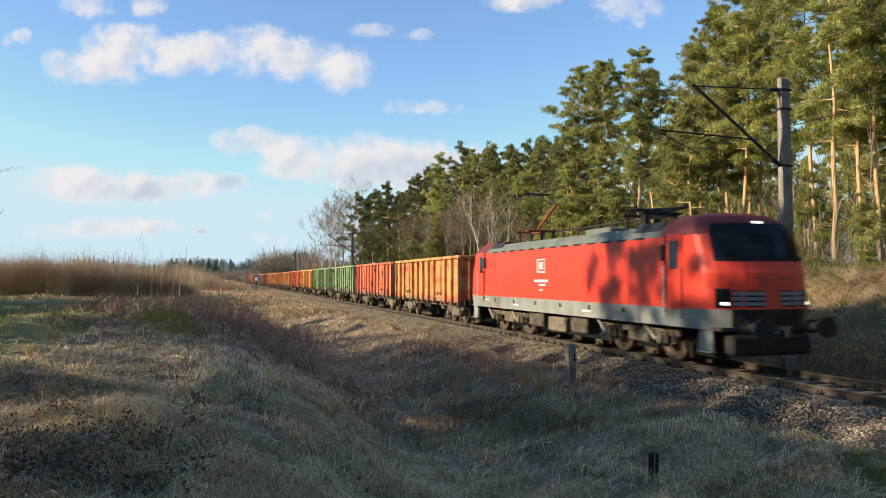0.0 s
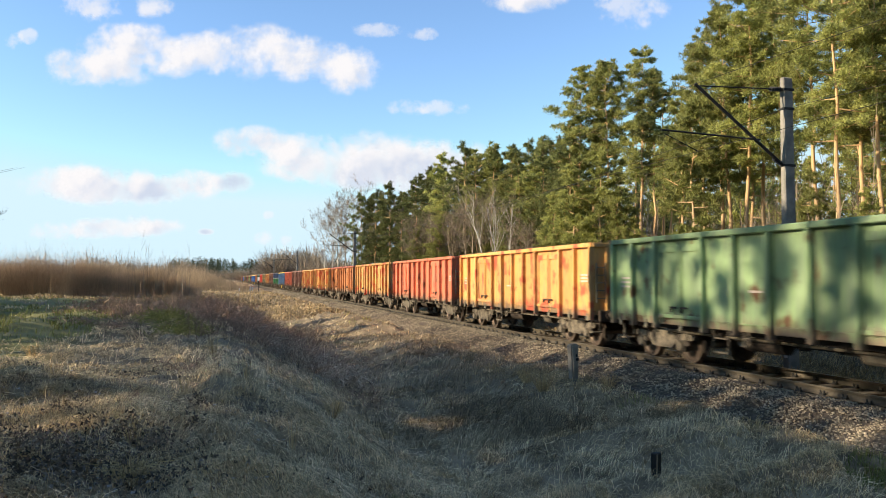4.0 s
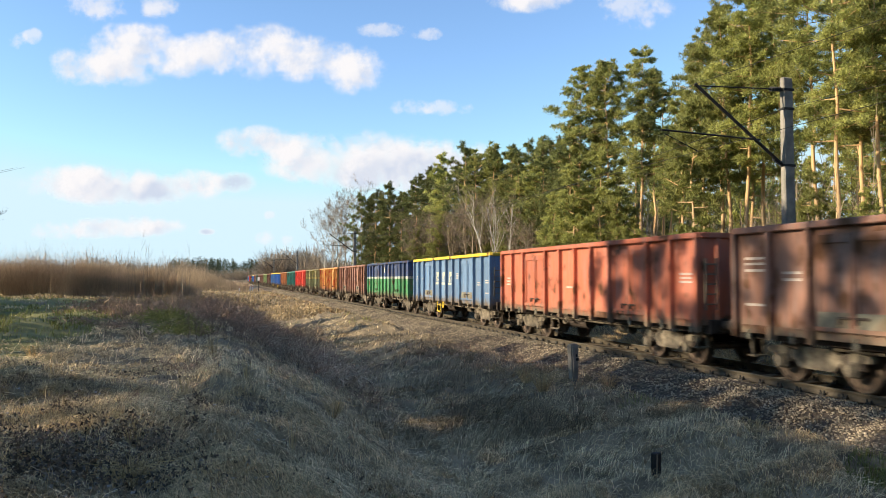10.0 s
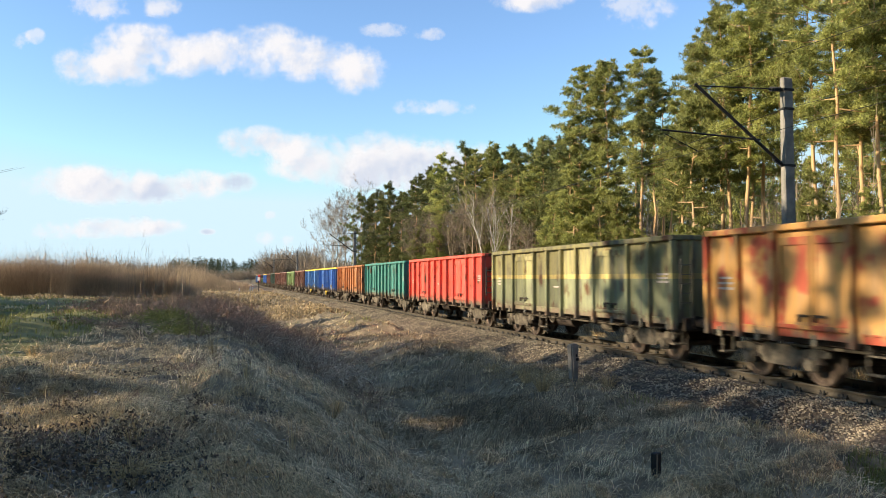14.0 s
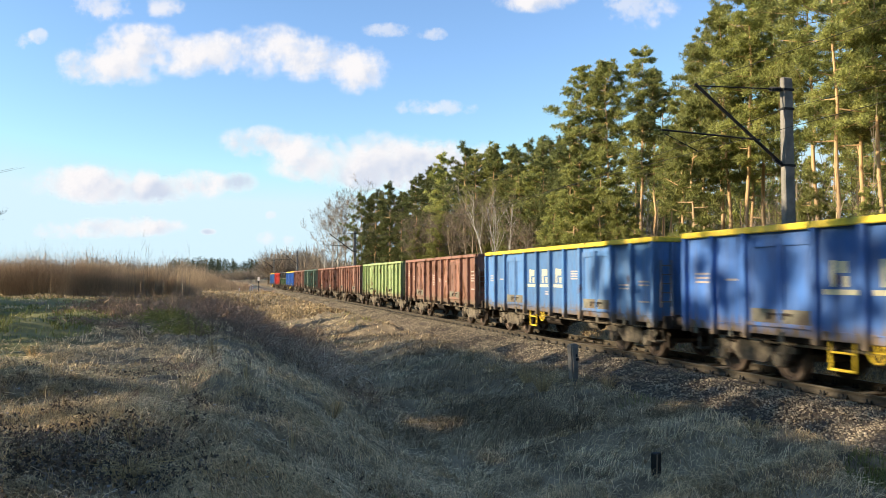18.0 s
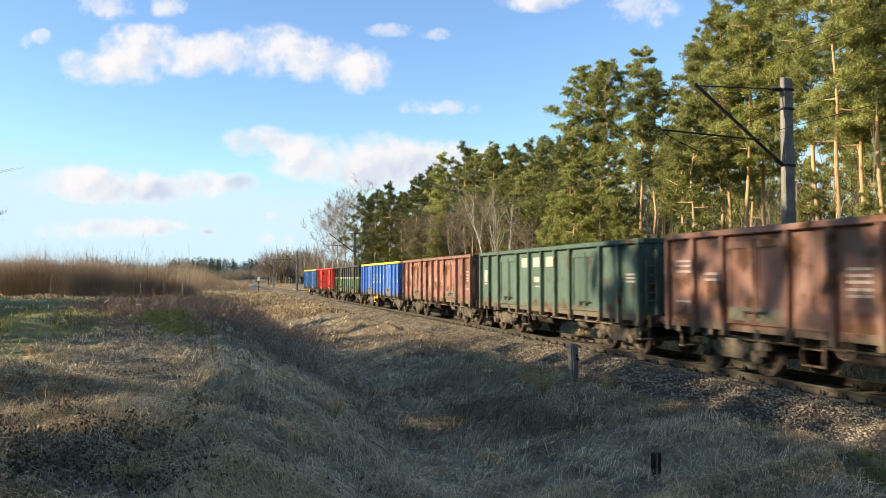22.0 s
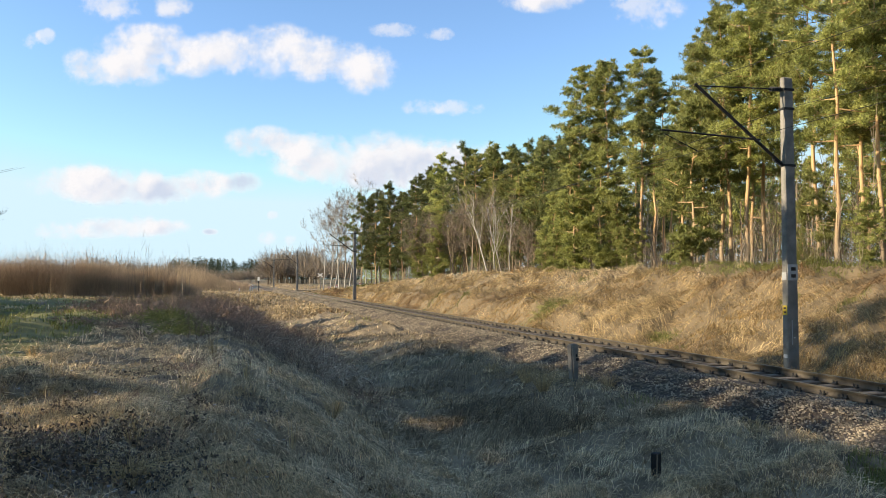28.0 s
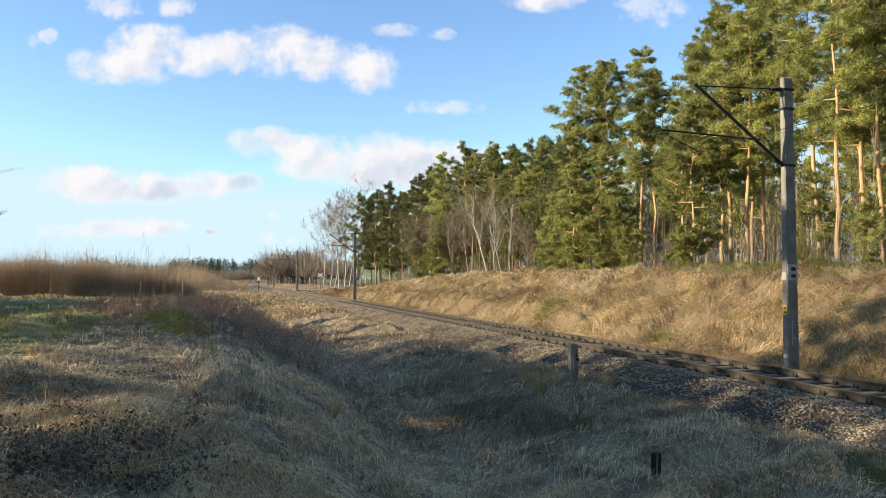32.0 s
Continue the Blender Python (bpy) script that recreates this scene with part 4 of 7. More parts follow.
def locomotive():
    loco = tagged(new("locomotive"), "red electric locomotive with grey skirt and roof hauling the train", "locomotive")
    us = [math.sin(math.radians(a)) for a in (-90, -72, -58, -44, -30, -15, 0, 15, 30, 44, 58, 72, 90)]
    n = len(us)
    rings = []
    for z in LEVELS:
        h = half_width(z)
        front = [(u * h, -nose_y(u, z), z) for u in us]
        back = [(u * h, nose_y(u, z), z) for u in reversed(us)]
        rings.append(front + [(h, -CAB_Y, z), (h, CAB_Y, z)] + back + [(-h, CAB_Y, z), (-h, -CAB_Y, z)])
    total = len(rings[0])
    side_a, side_b = n, n + 1 + n + 1   # index of the ring piece between the cabs on each side

    def shell(name, levels, keep, mat, label=""):
        bm, seen = B(), {}

        def v(j, i):
            if (j, i) not in seen:
                seen[(j, i)] = bm.verts.new(rings[j][i])
            return seen[(j, i)]
        for j in levels:
            for i in range(total):
                if keep(i):
                    k = (i + 1) % total
                    bm.faces.new((v(j, i), v(j, k), v(j + 1, k), v(j + 1, i)))
        for f in bm.faces:
            f.smooth = abs(f.normal.y) > 0.15
        return part(name, bm, mat, loco, label)

    middle = lambda i: i in (side_a, side_b)
    front = lambda i: i < n or i == total - 1
    lv = LEVELS.index
    body = shell("body", range(lv(1.46), lv(3.26)), lambda i: True, M_LOCORED, "smooth red painted body")
    shell("skirt", range(0, lv(1.46)), lambda i: not (2 < i < n - 4 or n + 4 < i < side_b - 4), M_LOCOGREY, "dusty grey lower band")
    shell("buffer_beam", range(0, lv(1.46)), lambda i: 2 < i < n - 4, M_BLACK, "black front beam")
    shell("buffer_beam", range(0, lv(1.46)), lambda i: n + 4 < i < side_b - 4, M_BLACK, "black rear beam")
    shell("roof_slope", range(lv(3.26), lv(3.58)), middle, M_ROOFGREY, "grey slanting roof edge")
    shell("cab_roof", range(lv(3.26), len(LEVELS) - 1), lambda i: i < n + 0 or i == total - 1, M_CABROOF, "red rounded cab roof with tree shade in its colour")
    shell("cab_roof", range(lv(3.26), len(LEVELS) - 1), lambda i: n < i < side_b, M_CABROOF, "red rounded cab roof with tree shade in its colour")
    bm = B()
    box(bm, 0, 0, 3.56, 2.42, 12.6, 0.06)
    part("roof_deck", bm, M_ROOFGREY, loco)
    bm = B()
    box(bm, 0, 0, 1.0, 2.7, 17.2, 0.08)
    part("floor_frame", bm, M_STEEL, loco)
    for end in (-1, 1):
        nose_patch("windscreen", WRAP, [2.68, 2.85, 3.0, 3.26, 3.42, 3.52], 0.012, M_GLASS, loco, end, "large dark windscreen")
        nose_patch("black_mask", WRAP, [2.60, 2.68], 0.010, M_BLACK, loco, end)
        for s in (-1, 1):
            grid = nose_patch("grille", [s * q for q in ((0.16, 0.42, 0.68) if s > 0 else (0.68, 0.42, 0.16))], [1.52, 1.9], 0.006, M_BLACK, loco, end, "dark front grille with pale slats")
            for z in (1.55, 1.67, 1.79):
                nose_patch("slat", [s * q for q in ((0.15, 0.42, 0.69) if s > 0 else (0.69, 0.42, 0.15))], [z, z + 0.085], 0.022, M_SLAT, grid, end)
            lamp = nose_patch("headlight", [s * q for q in ((0.71, 0.80, 0.89) if s > 0 else (0.89, 0.80, 0.71))], [1.5, 1.7, 1.95], 0.012, M_GLASS, loco, end, "headlight cluster behind clear glass")
            if end < 0:
                nose_patch("lamp", [s * q for q in ((0.74, 0.84) if s > 0 else (0.84, 0.74))], [1.56, 1.63], 0.03, M_LAMP, lamp, end, "lit lamp")
            bm = B()
            buffer_mesh(bm)
            bmesh.ops.scale(bm, vec=(1.25, 0.95, 1.0), verts=bm.verts)
            o = part("buffer", bm, M_BLACK, loco)
            o.location, o.rotation_euler = (s * 0.875, end * 8.95, 1.06), (0, 0, 0 if end > 0 else math.pi)
            bm = B()
            box(bm, s * 1.34, end * 8.05, 0.72, 0.08, 0.5, 0.5, 0.02)
            box(bm, s * 1.34, end * 8.05, 0.45, 0.2, 0.5, 0.04, 0.01)
            part("cab_steps", bm, M_LOCOGREY, loco)
        bm = B()
        box(bm, 0, end * 8.55, 0.62, 2.3, 0.35, 0.5, 0.08)
        part("snow_plough", bm, M_BLACK, loco)
        bm = B()
        rod(bm, (0, end * 8.7, 1.02), (0, end * 9.2, 1.02), 0.07, n=10)
        box(bm, 0, end * 9.22, 0.95, 0.12, 0.16, 0.3, 0.03)
        part("draw_hook", bm, M_BLACK, loco)
        nose_patch("top_lamp", [-0.12, 0.12], [3.52, 3.58], 0.02, M_LAMP if end < 0 else M_GLASS, loco, end, "roof headlight")
        nose_patch("lettering_bar", [-0.3, 0.3], [2.16, 2.2], 0.006, M_CONCRETE, loco, end)
        for s in (-1, 1):
            bm = B()
            box(bm, s * 1.487, end * 7.0, 2.36, 0.03, 0.62, 1.9, 0.01)
            door = part("cab_door", bm, M_LOCORED, loco)
            bm = B()
            box(bm, s * 1.496, end * 7.0, 2.78, 0.03, 0.42, 0.72, 0.02)
            part("cab_window", bm, M_GLASS, door, "dark side window")
            # a black strip stands in for the shade in the door's recess
            bm = B()
            box(bm, s * 1.484, end * 6.62, 2.3, 0.03, 0.07, 2.0)
            part("door_gap", bm, M_BLACK, loco, "black strip for the shade in the door seam")
            for q in (-0.38, 0.38):
                bm = B()
                rod(bm, (s * 1.54, end * 7.0 + q, 1.2), (s * 1.54, end * 7.0 + q, 2.5), 0.018, n=6)
                part("handrail", bm, M_WHITE if q > 0 else M_BLACK, loco)
            bm = B()
            box(bm, s * 1.53, end * 6.55, 2.85, 0.1, 0.16, 0.42, 0.03)
            part("mirror", bm, M_BLACK, loco)
    for s in (-1, 1):
        # markings as plain shapes
        for y, z, sy, sz, m in ((0.9, 2.42, 0.62, 0.05, M_WHITE), (0.9, 2.86, 0.62, 0.05, M_WHITE), (0.6, 2.64, 0.05, 0.44, M_WHITE), (1.2, 2.64, 0.05, 0.44, M_WHITE), (0.9, 2.64, 0.3, 0.26, M_WHITE),
                                (0.9, 2.1, 1.1, 0.09, M_WHITE), (0.8, 1.96, 0.5, 0.06, M_WHITE), (0.9, 1.78, 0.3, 0.05, M_WHITE), (6.35, 1.3, 0.5, 0.04, M_WHITE), (3.2, 1.18, 0.5, 0.06, M_WHITE), (-2.4, 1.18, 0.5, 0.06, M_WHITE)):
            bm = B()
            box(bm, s * (1.493 if z > 1.46 else 1.49), y, z, 0.012, sy, sz)
            part("marking", bm, m, loco)
        for y in (-5.6, 5.6):
            g = part("roof_louvre", box(B(), s * 1.25, y, 3.56, 0.03, 1.3, 0.32, 0.0, Matrix.Rotation(s * radians(-42), 4, "Y")), M_BLACK, loco, "dark ventilation louvre")
        for y in range(-5, 6, 2):
            bm = B()
            box(bm, s * 1.497, y + 0.4, 1.3, 0.014, 0.14, 0.14)
            part("jack_point", bm, M_BLACK, loco)
        for y in np.arange(-5.4, 5.5, 0.9):
            bm = B()
            box(bm, s * 1.478, float(y), 3.265, 0.03, 0.5, 0.05)
            part("gutter_clip", bm, M_BLACK, loco)
        for y, l, z in ((-1.6, 1.1, 0.68), (0.0, 1.3, 0.62), (1.7, 1.2, 0.7)):
            bm = B()
            box(bm, s * 1.1, y, z, 0.5, l, 0.5, 0.05)
            part("equipment_box", bm, M_DUSTY, loco)
    for y in (-4.75, 4.75):
        loco_bogie(loco, y)
    # roof gear
    for y in (-3.6, -2.4, -1.0, 0.4, 1.6, 2.8):
        bm = B()
        for i in range(4):
            rod(bm, (0.35, y, 3.66 + 0.09 * i), (0.35, y, 3.70 + 0.09 * i), 0.09, 0.06, 10)
        rod(bm, (0.35, y, 3.58), (0.35, y, 4.05), 0.04, n=8)
        part("roof_insulator", bm, M_STEEL, loco)
    bm = B()
    rod(bm, (0.35, -4.4, 4.05), (0.35, 3.4, 4.05), 0.03, n=8)
    part("roof_busbar", bm, M_BLACK, loco)
    bm = B()
    box(bm, -0.3, -1.6, 3.70, 0.7, 1.6, 0.24, 0.05)
    part("roof_box", bm, M_ROOFGREY, loco)
    for y, up in ((-4.3, False), (4.0, True)):
        pan = part("pantograph", box(box(box(B(), 0, y, 4.1, 1.3, 0.1, 0.08, 0.01), 0, y + 1.1, 4.1, 1.3, 0.1, 0.08, 0.01), 0, y + 0.55, 4.08, 0.12, 1.2, 0.08, 0.01), M_PANRED if up else M_BLACK, loco, "raised red-armed pantograph" if up else "folded black pantograph")
        knee = (0, y - 1.3, 5.05) if up else (0, y - 1.2, 4.18)
        head = (0, y + 0.4, 5.62) if up else (0, y + 0.5, 4.24)
        bm = B()
        rod(bm, (0, y + 0.5, 4.12), knee, 0.05, n=8)
        part("lower_arm", bm, M_PANRED if up else M_BLACK, pan)
        bm = B()
        rod(bm, (-0.35, head[1], head[2]), knee, 0.025, n=8)
        rod(bm, (0.35, head[1], head[2]), knee, 0.025, n=8)
        part("upper_arm", bm, M_BLACK, pan)
        bm = B()
        for q in (-0.18, 0.18):
            rod(bm, (-0.62, head[1] + q, head[2]), (0.62, head[1] + q, head[2]), 0.025, n=8)
            for s in (-1, 1):
                rod(bm, (s * 0.62, head[1] + q, head[2]), (s * 0.9, head[1] + q, head[2] - 0.2), 0.02, n=6)
        part("collector_head", bm, M_BLACK, pan)
        for s in (-0.5, 0.5):
            for q in (0.0, 1.1):
                bm = B()
                rod(bm, (s, y + q, 3.58), (s, y + q, 4.08), 0.06, n=10)
                part("foot_insulator", bm, M_STEEL, pan)
    return loco


LOCO = locomotive()


# ---- trees ----
TURN, HEIGHT = radians(17.02), 2.183


def spot(px, depth):
    """The place at that depth before the camera, px being where it stands across the view (0 to 1568)."""
    c = (px - 784) / 1290 * depth
    return EYE.x + c * math.cos(TURN) + depth * math.sin(TURN), -c * math.sin(TURN) + depth * math.cos(TURN)


def tube(pts, radii, n, vs, fs):
    """Adds a tapered tube through pts to the vertex and face lists."""
    prev = None
    for i, (p, r) in enumerate(zip(pts, radii)):
        d = (pts[min(i + 1, len(pts) - 1)] - pts[max(i - 1, 0)]).normalized()
        u = d.orthogonal().normalized()
        v = d.cross(u)
        b = len(vs)
        for k in range(n):
            a = 2 * math.pi * k / n
            vs.append(p + (u * math.cos(a) + v * math.sin(a)) * r)
        if prev is not None:
            for k in range(n):
                fs.append((prev + k, prev + (k + 1) % n, b + (k + 1) % n, b + k))
        prev = b


def needles(centres, sizes, per, rng, up=0.35, wide=0.12):
    """Sprays of narrow needle bundles round each centre."""
    n = len(centres) * per
    c = np.repeat(np.asarray(centres), per, 0)
    s = np.repeat(np.asarray(sizes), per)
    d = rng.normal(size=(n, 3))
    d[:, 2] += up
    d /= np.linalg.norm(d, axis=1)[:, None]
    start = c + d * s[:, None] * rng.uniform(0.0, 0.55, n)[:, None] + rng.normal(size=(n, 3)) * s[:, None] * 0.22
    side = np.cross(d, rng.normal(size=(n, 3)))
    side /= np.linalg.norm(side, axis=1)[:, None]
    ln = s * rng.uniform(0.22, 0.55, n)
    w = ln * rng.uniform(0.6, 1.3, n) * wide
    a, b = start - side * w[:, None], start + side * w[:, None]
    tip = start + d * ln[:, None]
    v = np.stack([a, b, tip], 1).reshape(-1, 3)
    return v, np.arange(n * 3).reshape(-1, 3)


def pads(centres, sizes, per, rng, fine):
    """Flat-bottomed pads of short needle tufts that point up and outwards."""
    n = len(centres) * per
    c = np.repeat(np.asarray(centres), per, 0)
    s = np.repeat(np.asarray(sizes), per)[:, None]
    o = rng.normal(size=(n, 3))
    o /= np.linalg.norm(o, axis=1)[:, None]
    o *= rng.random(n)[:, None] ** 0.7 * rng.uniform(0.7, 1.35, n)[:, None]
    start = c + o * s * np.array((1.0, 1.0, 0.62))
    d = o * 0.8 + rng.normal(size=(n, 3)) * 0.55
    d[:, 2] += 0.4
    d /= np.linalg.norm(d, axis=1)[:, None]
    side = np.cross(d, rng.normal(size=(n, 3)))
    side /= np.linalg.norm(side, axis=1)[:, None]
    ln = rng.uniform(0.13, 0.30, n) * fine
    w = (ln * rng.uniform(0.08, 0.16, n))[:, None]
    v = np.stack([start - side * w, start + side * w, start + d * ln[:, None]], 1).reshape(-1, 3)
    return v, np.arange(n * 3).reshape(-1, 3)


def pine_meshes(seed, h, bare, spread, fans, per, cone=0.0, fine=1.0, mat=None, pad=0.62, whorl=2.1):
    """Trunk with limbs, and crown, of a pine of height h whose crown starts at height bare."""
    rng = np.random.default_rng(seed)
    vs, fs = [], []
    lean = Vector((rng.normal() * 0.022, rng.normal() * 0.022, 0))
    steps = 10
    axis = [Vector((0, 0, h * i / steps)) + lean * (h * i / steps) + Vector((rng.normal() * 0.07, rng.normal() * 0.07, 0)) * (i > 0) for i in range(steps + 1)]
    r0 = 0.0066 * h + 0.02
    tube(axis, [r0 * (1.15 if i == 0 else 1) * (1 - 0.9 * (i / steps) ** 1.2) for i in range(steps + 1)], 8, vs, fs)

    def at(z):
        f = z / h * steps
        i = min(int(f), steps - 1)
        return axis[i].lerp(axis[i + 1], f - i)
    centres, sizes = [], []
    limbs = max(12, int((h - bare) * whorl))
    for k in range(limbs):
        f = (k + rng.random()) / limbs
        z = bare + (h * 0.97 - bare) * f
        prof = (math.sin(math.pi * (0.20 + 0.66 * f)) ** 0.8) * spread * rng.uniform(0.5, 1.15) * (1.0 if f < 0.82 else 1.0 - 3.2 * (f - 0.82))
        prof = max(prof * ((1 - cone) + cone * 1.25 * (1.03 - f) ** 0.75), 0.35)
        a = k * 2.4 + rng.uniform(-0.7, 0.7)
        o = at(z)
        rise = rng.uniform(-0.18, 0.22) + 0.45 * f
        e = o + Vector((math.cos(a) * prof, math.sin(a) * prof, prof * rise))
        m = o.lerp(e, 0.5) + Vector((0, 0, -0.07 * prof))
        tube([o, m, e], [0.055 * (1.2 - f), 0.035, 0.012], 4, vs, fs)
        for j in range(max(2, int(fans * (0.4 + 0.8 * prof / spread)))):
            u = 1.0 if j == 0 else rng.uniform(0.45 if f < 0.75 else 0.2, 1.05)
            q = o.lerp(e, min(u, 1.0))
            g = Vector((rng.normal(), rng.normal(), rng.normal() * 0.6 + 0.1)) * (0.16 * prof + 0.12)
            if j % 3 == 0:
                tube([q, q + g], [0.014, 0.006], 3, vs, fs)
            centres.append(q + g)
            sizes.append((1 - 0.35 * f ** 3) * rng.uniform(0.55, 1.2) * pad * (0.6 + 0.4 * prof / spread))
    top = at(h * 0.985)
    for j in range(4):
        centres.append(top + Vector((rng.normal() * 0.25, rng.normal() * 0.25, -0.35 * j + 0.1)))
        sizes.append(0.4 * pad / 0.62)
    for k in range(7):  # dead snags below the crown
        z = rng.uniform(0.3, 0.98) * bare
        a, o = rng.uniform(0, 6.28), at(z)
        tube([o, o + Vector((math.cos(a), math.sin(a), rng.uniform(-0.2, 0.3))) * rng.uniform(0.4, 1.5)], [0.022, 0.006], 3, vs, fs)
    trunk = bulk("trunk", [tuple(v) for v in vs], fs, M_PINEBARK)
    trunk.polygons.foreach_set("use_smooth", np.ones(len(trunk.polygons), bool))
    v, f = pads([tuple(c) for c in centres], sizes, per, rng, fine)
    return trunk, bulk("crown", v, f, mat or M_NEEDLE)


def pine(meshes, x, y, scale, turn, label):
    t = tagged(new("pine_tree"), label, "pine tree", "pines of the forest")
    t.location, t.rotation_euler, t.scale = (x, y, gz(x, y) - 0.05), (0, 0, turn), (scale, scale, scale)
    part("trunk", meshes[0], None, t)
    part("crown", meshes[1], None, t)
    return t


TALL = [pine_meshes(10 + k, 20.0, 6.4 + k * 0.7, 2.7 + 0.2 * (k % 3), 12, 130, 0.12, 1.0, None, 0.50) for k in range(5)]
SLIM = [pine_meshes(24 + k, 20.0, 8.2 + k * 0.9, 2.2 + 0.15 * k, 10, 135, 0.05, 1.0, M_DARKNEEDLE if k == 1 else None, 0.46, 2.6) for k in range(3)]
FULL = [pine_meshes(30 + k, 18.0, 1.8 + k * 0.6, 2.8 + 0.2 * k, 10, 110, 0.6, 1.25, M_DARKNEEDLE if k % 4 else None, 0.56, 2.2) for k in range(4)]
HIGH = [pine_meshes(44 + k, 21.0, 12.0 + 0.5 * k, 2.8, 4.2, 80, 0.0, 1.4, None, 0.5, 1.6) for k in range(4)]
THIN = [pine_meshes(40 + k, 20.0, 7.5 + 0.8 * k, 2.7, 5, 80, 0.0, 1.5, None, 0.55) for k in range(4)]
INNER = [pine_meshes(60 + k, 16.0, 2.2 + 0.5 * k, 2.5, 5, 70, 0.2, 1.5, None, 0.55) for k in range(3)]
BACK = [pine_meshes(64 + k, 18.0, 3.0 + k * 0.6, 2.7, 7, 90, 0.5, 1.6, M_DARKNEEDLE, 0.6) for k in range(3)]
BELT = [pine_meshes(55 + k, 11.0, 8.7, 2.4, 7, 95, 0.0, 1.4, None, 0.5, 6.0) for k in range(2)]
YOUNG = [pine_meshes(50 + k, 10.0, 0.9, 2.0, 8, 140, 0.45, 1.0, None, 0.42, 3.2) for k in range(3)]

trng = random.Random(11)
# forest edge, by where each tree stands across the view, how deep, and how high its top shows
EDGE = [(640, 122, 340, 1), (665, 118, 334, 1), (690, 115, 320, 1), (712, 112, 338, 1), (737, 108, 312, 1), (762, 104, 302, 1), (785, 100, 268, 1),
        (822, 96, 250, 1), (846, 94, 262, 0), (866, 92, 248, 1), (903, 88, 256, 1), (920, 86, 268, 1), (945, 84, 272, 0), (962, 82, 246, 1),
        (988, 78, 238, 1), (1012, 66, 215, 1), (1020, 67, 116, 2), (1044, 66, 100, 2), (1078, 65, 106, 2), (1135, 62, 78, 2), (1158, 61, 118, 2), (1182, 56, 235, 2),
        (1212, 52, 150, 2), (1252, 48, 62, 2), (1280, 46, 10, 0), (1296, 44, -10, 0), (1322, 42, -60, 0), (1352, 44, -20, 0), (1405, 40, -50, 0),
        (1450, 38, -80, 0), (1486, 33, -120, 0), (1530, 36, -100, 0), (1562, 34, -90, 0), (1605, 36, -100, 0)]
for px, depth, top, kind in EDGE:
    x, y = spot(px, depth)
    h = (493 - top) / 1290 * depth + HEIGHT - gz(x, y)
    meshes = trng.choice((TALL, FULL, SLIM)[kind])
    pine(meshes, x, y, h / (18.0 if kind == 1 else 20.0), trng.uniform(0, 6.28), "tall sunlit pine with orange upper trunk at the forest edge")
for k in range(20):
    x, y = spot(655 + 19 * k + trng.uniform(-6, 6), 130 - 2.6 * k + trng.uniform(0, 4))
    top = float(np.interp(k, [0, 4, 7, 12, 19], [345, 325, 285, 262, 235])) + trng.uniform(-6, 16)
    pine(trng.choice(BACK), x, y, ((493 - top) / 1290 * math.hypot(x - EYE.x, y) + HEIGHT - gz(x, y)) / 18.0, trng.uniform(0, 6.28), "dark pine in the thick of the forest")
for k in range(150):
    y = trng.uniform(2, 124)
    x = 13.5 + 5.5 * float(ease(y, 25, 50)) - 7 * float(ease(y, 95, 125)) + trng.uniform(3, 46)
    h = trng.uniform(15, 20) * (1.0 if y < 60 else 0.86)
    deep = trng.random() < 0.22
    pine(trng.choice(INNER if deep else THIN), x, y, h / (18.0 if deep else 20.0), trng.uniform(0, 6.28), "tall pine with bare lower trunk inside the forest")
for px, depth, top in ((1092, 55, 300), (1062, 56, 262), (1018, 57, 285), (1225, 43, 175), (1125, 54, 380), (980, 63, 340), (1030, 58, 330), (985, 60, 390), (965, 62, 400), (1110, 50, 400), 
                       (1420, 34, 400), (1540, 30, 330), (775, 95, 380), (742, 98, 400), (1000, 64, 360), (1440, 36, 300), (1205, 42, 395)):
    x, y = spot(px, depth)
    h = (493 - top) / 1290 * depth + HEIGHT - gz(x, y)
    pine(trng.choice(YOUNG), x, y, h / 10.0, trng.uniform(0, 6.28), "young bushy green pine at the forest edge")

# pines beside the camera, whose shade lies on the meadow and on the passing train
for k in range(13):
    y = 7.0 + 14.5 * (k / 9) + trng.uniform(-0.9, 0.9) if k < 10 else trng.uniform(-9, 7)
    x = -35 - trng.uniform(0, 8)
    pine(trng.choice(HIGH), x, y, ((-1.4 - x) * 0.404 + 5.0 + trng.uniform(-1.2, 1.2)) / 21, trng.uniform(0, 6.28), "tall pine on the meadow's edge, casting long shade")
# unseen pines behind the camera, added to keep skylight off the locomotive's face
for k in range(30):
    y = trng.uniform(-46, 0)
    x = trng.uniform(13, 40) if k % 2 else trng.uniform(5, 14) if y < -20 else trng.uniform(15, 40)
    pine(trng.choice(THIN), x, y, trng.uniform(0.8, 1.0), trng.uniform(0, 6.28), "unseen tall pine behind the camera, added to block skylight")


# ---- bare trees and shrubs ----
def ribbons(a, b, w0, w1, rng):
    """Thin tapered strips from points a to points b, two triangles each."""
    a, b = np.asarray(a, float), np.asarray(b, float)
    d = b - a
    side = np.cross(d, rng.normal(size=d.shape))
    side /= np.linalg.norm(side, axis=1)[:, None] + 1e-9
    w0, w1 = np.broadcast_to(w0, len(a))[:, None], np.broadcast_to(w1, len(a))[:, None]
    v = np.stack([a - side * w0, a + side * w0, b + side * w1, b - side * w1], 1).reshape(-1, 3)
    return v, np.arange(len(v)).reshape(-1, 4)


